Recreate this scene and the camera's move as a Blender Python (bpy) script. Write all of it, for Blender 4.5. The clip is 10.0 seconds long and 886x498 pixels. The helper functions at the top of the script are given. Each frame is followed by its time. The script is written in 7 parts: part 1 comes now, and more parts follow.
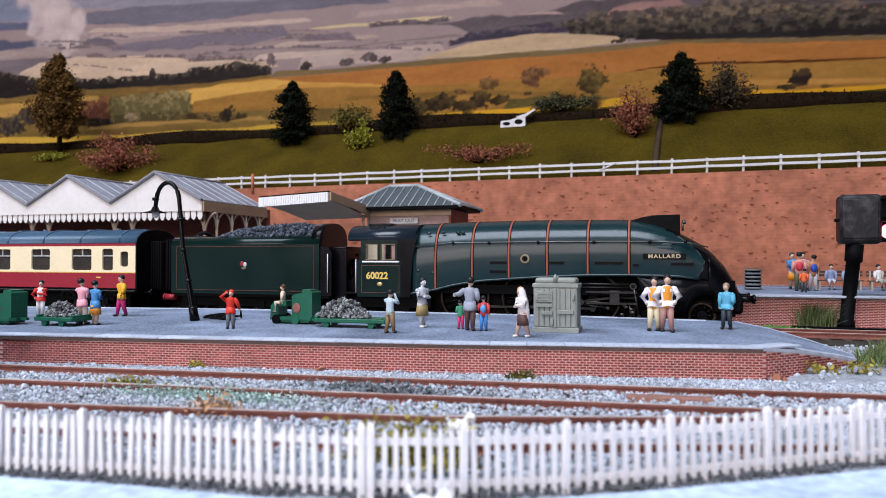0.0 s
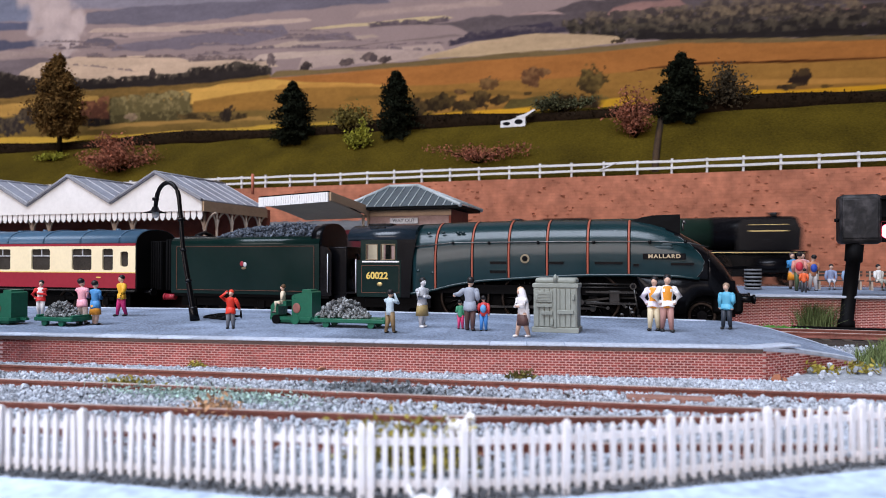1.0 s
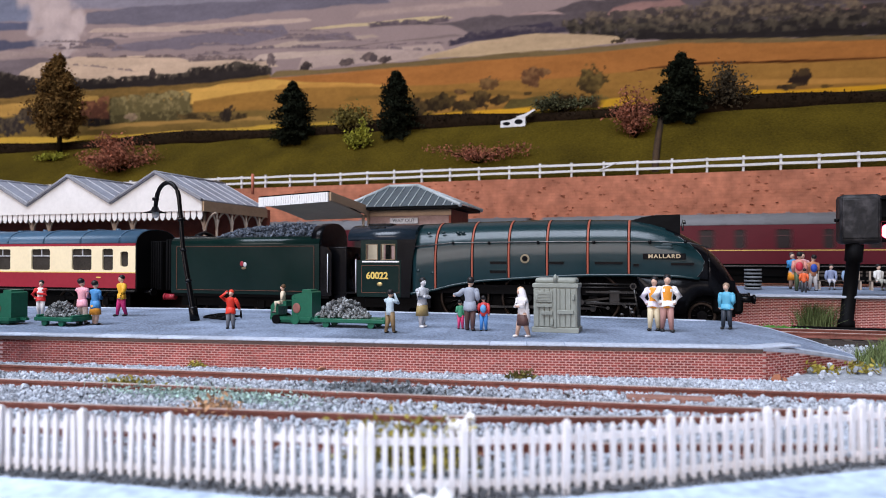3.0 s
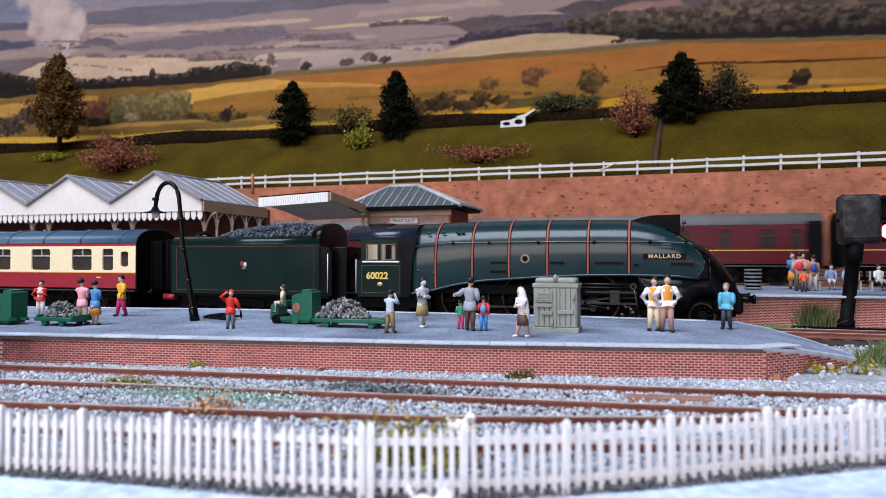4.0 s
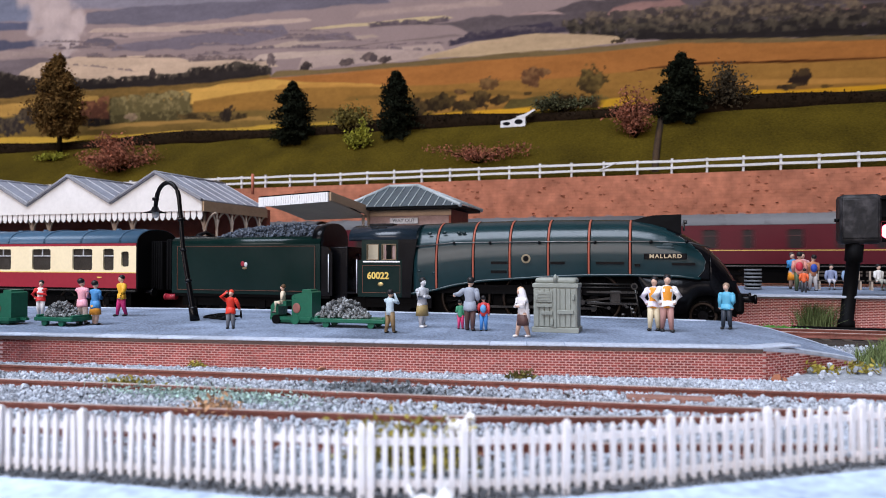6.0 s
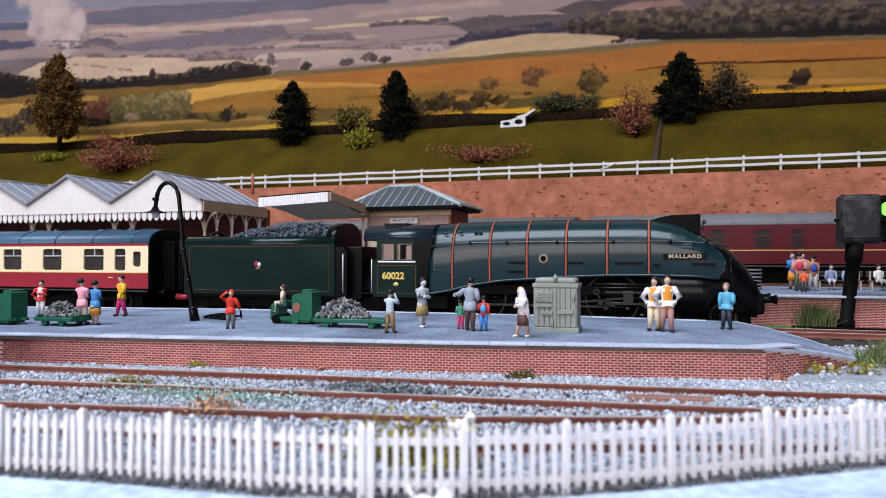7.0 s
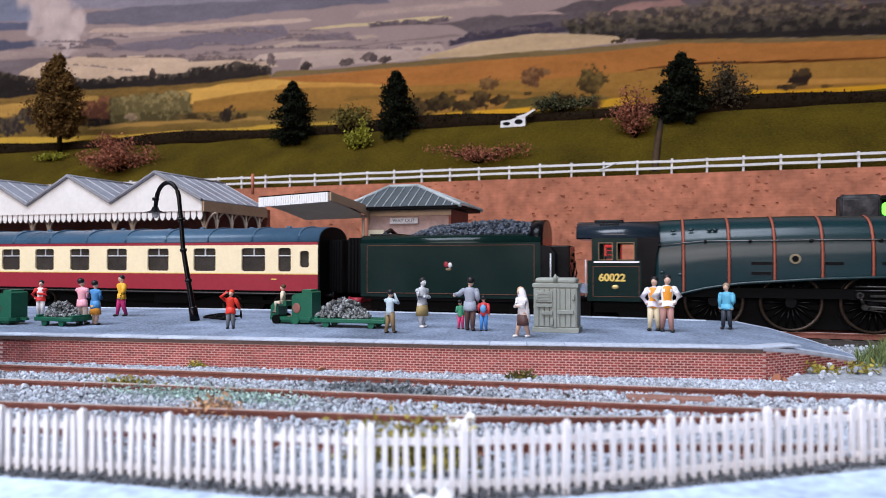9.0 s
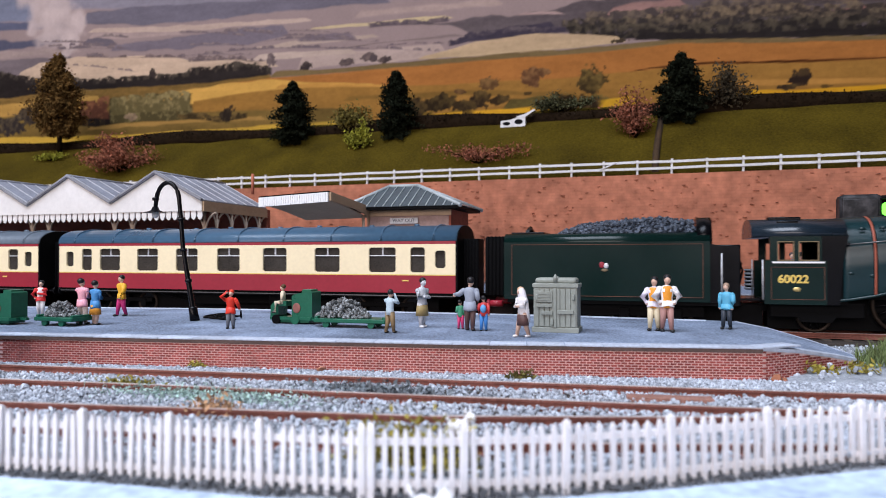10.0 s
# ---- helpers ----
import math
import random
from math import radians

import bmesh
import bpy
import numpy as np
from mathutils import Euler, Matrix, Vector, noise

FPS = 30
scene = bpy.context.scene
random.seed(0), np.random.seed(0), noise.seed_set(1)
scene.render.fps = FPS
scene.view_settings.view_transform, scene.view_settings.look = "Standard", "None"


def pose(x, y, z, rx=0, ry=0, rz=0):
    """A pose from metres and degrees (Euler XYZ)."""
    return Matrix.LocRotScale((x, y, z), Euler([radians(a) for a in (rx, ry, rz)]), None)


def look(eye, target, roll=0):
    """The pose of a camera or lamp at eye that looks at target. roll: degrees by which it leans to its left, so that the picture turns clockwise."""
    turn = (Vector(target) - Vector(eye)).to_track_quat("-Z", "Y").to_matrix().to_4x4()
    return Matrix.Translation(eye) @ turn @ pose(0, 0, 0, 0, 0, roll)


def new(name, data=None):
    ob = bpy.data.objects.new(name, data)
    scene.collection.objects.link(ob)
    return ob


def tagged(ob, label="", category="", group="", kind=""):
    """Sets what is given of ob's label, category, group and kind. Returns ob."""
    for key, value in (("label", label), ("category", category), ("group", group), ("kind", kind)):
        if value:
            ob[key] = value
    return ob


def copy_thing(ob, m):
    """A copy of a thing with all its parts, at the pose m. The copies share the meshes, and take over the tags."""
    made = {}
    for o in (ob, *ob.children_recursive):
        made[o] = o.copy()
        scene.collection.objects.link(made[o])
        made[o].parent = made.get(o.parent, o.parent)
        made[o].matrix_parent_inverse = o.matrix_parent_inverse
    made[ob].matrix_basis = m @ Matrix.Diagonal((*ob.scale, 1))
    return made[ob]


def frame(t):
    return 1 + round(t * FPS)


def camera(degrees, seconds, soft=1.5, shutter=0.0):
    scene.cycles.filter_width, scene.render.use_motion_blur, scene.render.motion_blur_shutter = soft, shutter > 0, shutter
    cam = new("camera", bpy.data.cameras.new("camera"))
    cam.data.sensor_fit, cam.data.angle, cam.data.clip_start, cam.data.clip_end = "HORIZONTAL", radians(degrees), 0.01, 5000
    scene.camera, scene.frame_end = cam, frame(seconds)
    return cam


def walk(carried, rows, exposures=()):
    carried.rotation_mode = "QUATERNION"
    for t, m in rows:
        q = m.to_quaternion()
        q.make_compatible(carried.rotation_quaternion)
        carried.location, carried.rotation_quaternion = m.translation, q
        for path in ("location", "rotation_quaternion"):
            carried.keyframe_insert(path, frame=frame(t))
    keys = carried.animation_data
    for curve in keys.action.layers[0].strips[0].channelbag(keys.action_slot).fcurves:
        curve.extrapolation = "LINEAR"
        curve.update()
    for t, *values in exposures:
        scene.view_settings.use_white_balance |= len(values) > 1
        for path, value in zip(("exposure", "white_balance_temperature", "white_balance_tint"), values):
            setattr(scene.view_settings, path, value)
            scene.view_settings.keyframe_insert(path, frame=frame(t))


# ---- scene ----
import itertools

cam = camera(66, 10.0, soft=0.75, shutter=0.28)
# World x runs along the main line, y away from the camera, z up; a 4 mm : 1 ft model layout at its true size.
K = 0.001                                   # sizes below are written in millimetres
EYE = pose(0, 0, 0.038, 90.712, 0, 17.21)
walk(cam, [(0.0, EYE), (10.0, EYE)], exposures=[(0.0, 0.22, 6700, 22), (10.0, 0.22, 6700, 22)])
cam.data.dof.use_dof = True
cam.data.dof.focus_distance = 0.31
cam.data.dof.aperture_fstop = 24.5

# ---- light ----
world = bpy.data.worlds.new("room_air")
scene.world = world
world.use_nodes = True
world.node_tree.nodes["Background"].inputs[0].default_value = (0.75, 0.85, 1.0, 1)
world.node_tree.nodes["Background"].inputs[1].default_value = 0.12


def area_lamp(name, m, sx, sy, watts, colour):
    d = bpy.data.lights.new(name, "AREA")
    d.shape, d.size, d.size_y, d.energy, d.color = "RECTANGLE", sx, sy, watts, colour
    ob = new(name, d)
    ob.matrix_world = m
    return ob


# ---- materials ----
def mat(name, col, rough=0.6, metal=0.0, var=0.25, scale=60.0, bump=0.0, bscale=None, col2=None, coat=0.0, fine=None, spec=0.3, tight=0.18):
    """Two scales of variation round a base colour, with relief. scale is in cycles per metre."""
    m = bpy.data.materials.new(name)
    m.use_nodes = True
    nt = m.node_tree
    b = nt.nodes["Principled BSDF"]
    b.inputs["Metallic"].default_value = metal
    b.inputs["Specular IOR Level"].default_value = spec
    b.inputs["Coat Weight"].default_value = coat
    tc = nt.nodes.new("ShaderNodeTexCoord")
    n1 = nt.nodes.new("ShaderNodeTexNoise")
    n1.inputs["Scale"].default_value = scale
    n1.inputs["Detail"].default_value = 5
    n2 = nt.nodes.new("ShaderNodeTexNoise")
    n2.inputs["Scale"].default_value = fine or scale * 9
    n2.inputs["Detail"].default_value = 3
    mx = nt.nodes.new("ShaderNodeMix")
    mx.data_type = "FLOAT"
    mx.inputs[0].default_value = 0.5
    r = nt.nodes.new("ShaderNodeValToRGB")
    c2 = col2 or tuple(min(1, c * (1 + var)) for c in col)
    c1 = tuple(c * (1 - var) for c in col)
    e = r.color_ramp.elements
    e[0].position, e[0].color = 0.5 - tight, (*c1, 1)
    e[1].position, e[1].color = 0.5 + tight, (*c2, 1)
    mid = e.new(0.5)
    mid.color = (*col, 1)
    ln = nt.links.new
    for n in (n1, n2):
        ln(tc.outputs["Object"], n.inputs["Vector"])
    ln(n1.outputs["Fac"], mx.inputs[2])
    ln(n2.outputs["Fac"], mx.inputs[3])
    ln(mx.outputs[0], r.inputs[0])
    ln(r.outputs[0], b.inputs["Base Color"])
    rr = nt.nodes.new("ShaderNodeMapRange")
    rr.inputs["To Min"].default_value = max(0.02, rough - 0.1)
    rr.inputs["To Max"].default_value = min(1, rough + 0.1)
    ln(n1.outputs["Fac"], rr.inputs["Value"])
    ln(rr.outputs[0], b.inputs["Roughness"])
    if bump:
        n3 = nt.nodes.new("ShaderNodeTexNoise")
        n3.inputs["Scale"].default_value = bscale or scale * 6
        n3.inputs["Detail"].default_value = 4
        bp = nt.nodes.new("ShaderNodeBump")
        bp.inputs["Strength"].default_value = bump
        bp.inputs["Distance"].default_value = 0.001
        ln(tc.outputs["Object"], n3.inputs["Vector"])
        ln(n3.outputs["Fac"], bp.inputs["Height"])
        ln(bp.outputs["Normal"], b.inputs["Normal"])
    return m


def glow(name, col, power):
    m = bpy.data.materials.new(name)
    m.use_nodes = True
    b = m.node_tree.nodes["Principled BSDF"]
    b.inputs["Base Color"].default_value = (*col, 1)
    b.inputs["Emission Color"].default_value = (*col, 1)
    b.inputs["Emission Strength"].default_value = power
    return m


def island(m, amount=0.35):
    """Varies the brightness from piece to piece within one mesh."""
    nt = m.node_tree
    b = nt.nodes["Principled BSDF"]
    src = b.inputs["Base Color"].links[0].from_socket
    g = nt.nodes.new("ShaderNodeNewGeometry")
    h = nt.nodes.new("ShaderNodeHueSaturation")
    k = nt.nodes.new("ShaderNodeMapRange")
    k.inputs["To Min"].default_value, k.inputs["To Max"].default_value = 1 - amount, 1 + amount
    nt.links.new(g.outputs["Random Per Island"], k.inputs["Value"])
    nt.links.new(k.outputs[0], h.inputs["Value"])
    nt.links.new(src, h.inputs["Color"])
    nt.links.new(h.outputs[0], b.inputs["Base Color"])
    return m


def vary(m, amount=0.25):
    """Varies the brightness from object to object."""
    nt = m.node_tree
    b = nt.nodes["Principled BSDF"]
    src = b.inputs["Base Color"].links[0].from_socket
    g = nt.nodes.new("ShaderNodeObjectInfo")
    h = nt.nodes.new("ShaderNodeHueSaturation")
    k = nt.nodes.new("ShaderNodeMapRange")
    k.inputs["To Min"].default_value, k.inputs["To Max"].default_value = 1 - amount, 1 + amount
    nt.links.new(g.outputs["Random"], k.inputs["Value"])
    nt.links.new(k.outputs[0], h.inputs["Value"])
    nt.links.new(src, h.inputs["Color"])
    nt.links.new(h.outputs[0], b.inputs["Base Color"])
    return m


LOCO_GREEN = mat("loco_green", (0.005, 0.024, 0.028), 0.24, var=0.12, scale=40, spec=0.42)
TENDER_GREEN = mat("tender_green", (0.003, 0.014, 0.012), 0.2, var=0.12, scale=40, spec=0.24)
BLACK = mat("loco_black", (0.003, 0.003, 0.004), 0.24, var=0.3, scale=80, spec=0.16)
FLAT_BLACK = mat("matt_black", (0.0035, 0.0035, 0.004), 0.6, var=0.3, scale=80, spec=0.06)
ORANGE = mat("orange_lining", (0.33, 0.085, 0.05), 0.5, var=0.1)
DULL_ORANGE = mat("dull_orange_lining", (0.15, 0.055, 0.032), 0.5, var=0.2)
STEEL = mat("rod_steel", (0.13, 0.128, 0.125), 0.38, 0.8, var=0.25, scale=150)
GEAR = mat("dark_nickel", (0.05, 0.048, 0.046), 0.3, 0.8, var=0.3, scale=150)
BRASS = mat("dull_brass", (0.55, 0.42, 0.18), 0.4, 0.7, var=0.15)
GOLD = mat("gold_paint", (0.72, 0.5, 0.12), 0.5, var=0.08)
WHITE = mat("white_paint", (0.82, 0.82, 0.82), 0.5, var=0.06, scale=100)
WEATHERED_WHITE = mat("weathered_white", (0.62, 0.60, 0.59), 0.6, var=0.14, scale=60)
FENCE_WHITE = mat("fence_plastic", (0.80, 0.77, 0.77), 0.45, var=0.08, scale=90, bump=0.15)
COAL = island(mat("coal", (0.058, 0.072, 0.095), 0.3, var=0.5, scale=300, bump=0.5), 0.6)
CRIMSON = mat("crimson", (0.30, 0.022, 0.035), 0.32, var=0.1, scale=50)
CREAM = mat("cream", (0.84, 0.70, 0.45), 0.38, var=0.06, scale=60)
ROOF_BLUE = mat("coach_roof", (0.045, 0.098, 0.155), 0.3, var=0.15, scale=40)
GLASS_DARK = mat("window_glass", (0.045, 0.038, 0.032), 0.1, var=0.4, scale=120)
FRAME_GREY = mat("window_frame_silver", (0.6, 0.6, 0.62), 0.4, 0.3, var=0.08)
MAROON = mat("maroon", (0.085, 0.006, 0.012), 0.35, var=0.15, scale=50, spec=0.2)
ROOF_GREY = mat("grey_roof", (0.14, 0.14, 0.145), 0.6, var=0.15, scale=60)
PLATFORM = mat("platform_grey", (0.192, 0.238, 0.32), 0.8, var=0.6, tight=0.16, scale=45, bump=0.7, bscale=1400, fine=900)
SLAB = vary(mat("edge_slab", (0.43, 0.475, 0.56), 0.7, var=0.28, scale=70, bump=0.3, bscale=900), 0.16)
MORTAR = mat("mortar", (0.80, 0.56, 0.53), 0.85, var=0.2, scale=80)
BRICK = vary(mat("red_brick", (0.31, 0.066, 0.055), 0.8, var=0.25, scale=160, bump=0.2), 0.28)
BRICKS_JOINED = island(mat("red_brick_far", (0.31, 0.066, 0.055), 0.8, var=0.25, scale=160, bump=0.2), 0.28)
WALL_ROCK = mat("retaining_wall_face", (0.39, 0.138, 0.078), 0.85, var=0.42, scale=16, bump=0.7, bscale=160, fine=110)


def coursed(m, length, height, amount):
    """Faint block courses in the paint of an upright face."""
    nt = m.node_tree
    b = nt.nodes["Principled BSDF"]
    src = b.inputs["Base Color"].links[0].from_socket
    tc, sp, cb, br, hs = (nt.nodes.new("ShaderNode" + k) for k in ("TexCoord", "SeparateXYZ", "CombineXYZ", "TexBrick", "Mix"))
    br.inputs["Scale"].default_value = 1.0
    br.inputs["Brick Width"].default_value, br.inputs["Row Height"].default_value = length, height
    br.inputs["Mortar Size"].default_value, br.inputs["Mortar Smooth"].default_value = height * 0.14, 0.6
    br.inputs["Color1"].default_value, br.inputs["Color2"].default_value = (0.965, 0.965, 0.965, 1), (1.035, 1.03, 1.03, 1)
    br.inputs["Mortar"].default_value = (1 - amount, 1 - amount, 1 - amount, 1)
    hs.data_type, hs.blend_type = "RGBA", "MULTIPLY"
    hs.inputs[0].default_value = 1.0
    ln = nt.links.new
    ln(tc.outputs["Object"], sp.inputs[0])
    ln(sp.outputs["X"], cb.inputs["X"])
    ln(sp.outputs["Z"], cb.inputs["Y"])
    ln(cb.outputs[0], br.inputs["Vector"])
    ln(src, hs.inputs[6])
    ln(br.outputs["Color"], hs.inputs[7])
    ln(hs.outputs[2], b.inputs["Base Color"])
    return m


coursed(WALL_ROCK, 0.0075, 0.0028, 0.09)
BALLAST = mat("ballast_bed", (0.33, 0.355, 0.39), 0.9, var=0.45, scale=90, bump=1.0, bscale=700)
STONE = island(mat("ballast_stone", (0.41, 0.445, 0.50), 0.85, var=0.35, scale=200, bump=0.3), 0.42)
RAIL = mat("rusty_rail", (0.23, 0.085, 0.065), 0.6, 0.2, var=0.35, scale=120)
RAIL_TOP = mat("rail_head", (0.62, 0.53, 0.50), 0.4, 0.35, var=0.3, scale=90)
SLEEPER = mat("sleeper", (0.07, 0.055, 0.045), 0.8, var=0.3, scale=150)
GRASS = mat("static_grass", (0.060, 0.041, 0.004), 0.95, var=0.55, scale=22, spec=0.06, bump=0.8, bscale=900, fine=500)
PALE_PAVING = mat("pale_paving", (0.46, 0.57, 0.71), 0.7, var=0.3, tight=0.12, scale=40, bump=0.2)
HEDGE = mat("hedge_brown", (0.014, 0.008, 0.004), 0.95, var=0.5, scale=200, bump=1.0, bscale=500, spec=0.05)


# ---- mesh helpers (millimetres in, metres out) ----
def bm_new():
    return bmesh.new()


def box(bm, x0, x1, y0, y1, z0, z1, mi=0, bevel=0.0):
    v = [bm.verts.new((x, y, z)) for z in (z0, z1) for y in (y0, y1) for x in (x0, x1)]
    fs = [bm.faces.new([v[i] for i in q]) for q in ((0, 2, 3, 1), (4, 5, 7, 6), (0, 1, 5, 4), (2, 6, 7, 3), (0, 4, 6, 2), (1, 3, 7, 5))]
    for f in fs:
        f.material_index = mi
    if bevel:
        es = list({e for f in fs for e in f.edges})
        r = bmesh.ops.bevel(bm, geom=es, offset=bevel, segments=2, affect="EDGES", profile=0.5)
        for f in r["faces"]:
            f.material_index = mi
            f.smooth = True
    return fs


def tube(bm, pts, r, seg=10, mi=0, caps=True):
    """A round bar through the points; r is one radius or one for each point."""
    pts = [Vector(p) for p in pts]
    rs = r if isinstance(r, (list, tuple)) else [r] * len(pts)
    rings = []
    for i, p in enumerate(pts):
        d = (pts[min(i + 1, len(pts) - 1)] - pts[max(i - 1, 0)]).normalized()
        up = Vector((0, 0, 1)) if abs(d.z) < 0.9 else Vector((0, 1, 0))
        a = d.cross(up).normalized()
        b = d.cross(a)
        rings.append([bm.verts.new(p + rs[i] * (math.cos(2 * math.pi * k / seg) * a + math.sin(2 * math.pi * k / seg) * b)) for k in range(seg)])
    for q, w in zip(rings, rings[1:]):
        for k in range(seg):
            f = bm.faces.new((q[k], q[(k + 1) % seg], w[(k + 1) % seg], w[k]))
            f.smooth, f.material_index = True, mi
    if caps:
        for ring in (rings[0], rings[-1]):
            f = bm.faces.new(ring if ring is rings[-1] else ring[::-1])
            f.material_index = mi
    return rings


def loft(bm, sections, mi=0, smooth=True, close=True, cap=True):
    """Skin over sections of equally many points each."""
    rows = [[bm.verts.new(p) for p in s] for s in sections]
    n = len(rows[0])
    for q, w in zip(rows, rows[1:]):
        for k in range(n if close else n - 1):
            f = bm.faces.new((q[k], q[(k + 1) % n], w[(k + 1) % n], w[k]))
            f.smooth, f.material_index = smooth, mi
    if cap and close:
        for s in (rows[0][::-1], rows[-1]):
            bm.faces.new(s).material_index = mi
    return rows


def extrude_y(bm, outline, y0, y1, mi=0):
    """A plate whose outline lies in x, z, from y0 to y1."""
    a = [bm.verts.new((x, y0, z)) for x, z in outline]
    b = [bm.verts.new((x, y1, z)) for x, z in outline]
    n = len(a)
    fs = [bm.faces.new(a), bm.faces.new(b[::-1])]
    fs += [bm.faces.new((a[k], b[k], b[(k + 1) % n], a[(k + 1) % n])) for k in range(n)]
    for f in fs:
        f.material_index = mi
    return fs


def extrude_x(bm, outline, x0, x1, mi=0, smooth=False):
    """A bar whose outline lies in y, z, from x0 to x1."""
    a = [bm.verts.new((x0, y, z)) for y, z in outline]
    b = [bm.verts.new((x1, y, z)) for y, z in outline]
    n = len(a)
    fs = [bm.faces.new(a), bm.faces.new(b[::-1])]
    for k in range(n):
        f = bm.faces.new((a[k], b[k], b[(k + 1) % n], a[(k + 1) % n]))
        f.smooth = smooth
        fs.append(f)
    for f in fs:
        f.material_index = mi
    return fs


def extrude_z(bm, outline, z0, z1, mi=0):
    a = [bm.verts.new((x, y, z0)) for x, y in outline]
    b = [bm.verts.new((x, y, z1)) for x, y in outline]
    n = len(a)
    fs = [bm.faces.new(a[::-1]), bm.faces.new(b)]
    fs += [bm.faces.new((a[k], a[(k + 1) % n], b[(k + 1) % n], b[k])) for k in range(n)]
    for f in fs:
        f.material_index = mi
    return fs


def ball(bm, c, r, mi=0, seg=10, sq=(1, 1, 1)):
    m = Matrix.Translation(c) @ Matrix.Diagonal((r * sq[0], r * sq[1], r * sq[2], 1))
    res = bmesh.ops.create_uvsphere(bm, u_segments=seg, v_segments=max(5, seg * 2 // 3), radius=1, matrix=m)
    for v in res["verts"]:
        for f in v.link_faces:
            f.smooth, f.material_index = True, mi


def rock(bm, c, r, mi=0, flat=0.7):
    m = Matrix.Translation(c) @ Euler([random.uniform(0, 6.3) for _ in range(3)]).to_matrix().to_4x4()
    res = bmesh.ops.create_icosphere(bm, subdivisions=1, radius=r, matrix=m @ Matrix.Diagonal((1, random.uniform(0.6, 1), flat, 1)))
    for v in res["verts"]:
        v.co += Vector([random.uniform(-0.25, 0.25) * r for _ in range(3)])
        for f in v.link_faces:
            f.material_index = mi


def mesh_of(name, bm, *mats, normals=True):
    if normals:
        bmesh.ops.recalc_face_normals(bm, faces=bm.faces)
    for v in bm.verts:
        v.co *= K
    me = bpy.data.meshes.new(name)
    bm.to_mesh(me)
    bm.free()
    for m in mats:
        me.materials.append(m)
    return me


def part(name, bm, material, parent, label="", at=None):
    """One mesh object under a thing or a part; at: its place in its parent, in millimetres."""
    ms = material if isinstance(material, (list, tuple)) else (material,)
    ob = new(name, mesh_of(name, bm, *ms))
    ob.parent = parent
    if at is not None:
        ob.location = Vector(at) * K
    return tagged(ob, label)


def share(name, mesh, parent, at, rot=(0, 0, 0)):
    ob = new(name, mesh)
    ob.parent = parent
    ob.matrix_basis = Matrix.LocRotScale(Vector(at) * K, Euler(rot), None)
    return ob


def thing(name, label, category, at=(0, 0, 0), rz=0.0, group="", kind=""):
    ob = new(name)
    ob.empty_display_size = 0.01
    ob.matrix_basis = pose(at[0] * K, at[1] * K, at[2] * K, 0, 0, rz)
    return tagged(ob, label, category, group, kind)


def solid(name, bm, material, label, category, at=(0, 0, 0), rz=0.0, group="", kind=""):
    ms = material if isinstance(material, (list, tuple)) else (material,)
    ob = new(name, mesh_of(name, bm, *ms))
    ob.matrix_basis = pose(at[0] * K, at[1] * K, at[2] * K, 0, 0, rz)
    return tagged(ob, label, category, group, kind)


def writing(text, size, material, parent, m, name="lettering", label="", stretch=1.0, depth=0.1, bold=0.0, space=1.0):
    """Raised letters as a mesh; m is their pose in the parent in millimetres, the text runs along x and faces z."""
    cu = bpy.data.curves.new(name, "FONT")
    cu.body, cu.size, cu.align_x, cu.align_y, cu.extrude = text, size, "CENTER", "CENTER", depth
    cu.offset, cu.space_character = bold, space
    tmp = bpy.data.objects.new("tmp", cu)
    scene.collection.objects.link(tmp)
    me = bpy.data.meshes.new_from_object(tmp.evaluated_get(bpy.context.evaluated_depsgraph_get()))
    bpy.data.objects.remove(tmp)
    me.name = name
    me.transform(Matrix.Scale(K, 4) @ m @ Matrix.Diagonal((stretch, 1, 1, 1)))
    me.materials.clear()
    me.materials.append(material)
    ob = new(name, me)
    ob.parent = parent
    return tagged(ob, label)


SIDE = Matrix.Rotation(math.pi / 2, 4, "X")      # turns writing to face the camera's side (-y)

# ---- structure ----
ZP, ZF, ZR = 10.2, 18.5, 18.2                    # platform top, far platform top, far rail top
MAIN_Y, FAR_Y = 354.7, 538.0                     # centre lines of the two running lines

# ground, tracks, platforms
bm = bm_new()
box(bm, -4200, 4200, -60, 760, -18, -0.3)
solid("ground", bm, BALLAST, "grey ballasted baseboard of the model layout", "ground", kind="structure")
bm = bm_new()
extrude_z(bm, [(-900, -60), (420, -60), (420, 360), (57, 150), (37, 138), (18, 126.5), (1, 116), (-15, 107), (-30, 100.4), (-45, 96), (-62, 93.6), (-79, 92.8), (-111, 89), (-900, 20)], 0.0, 0.5)
solid("pavement", bm, PALE_PAVING, "pale blue-white road surface in front of the picket fence", "road", kind="structure")


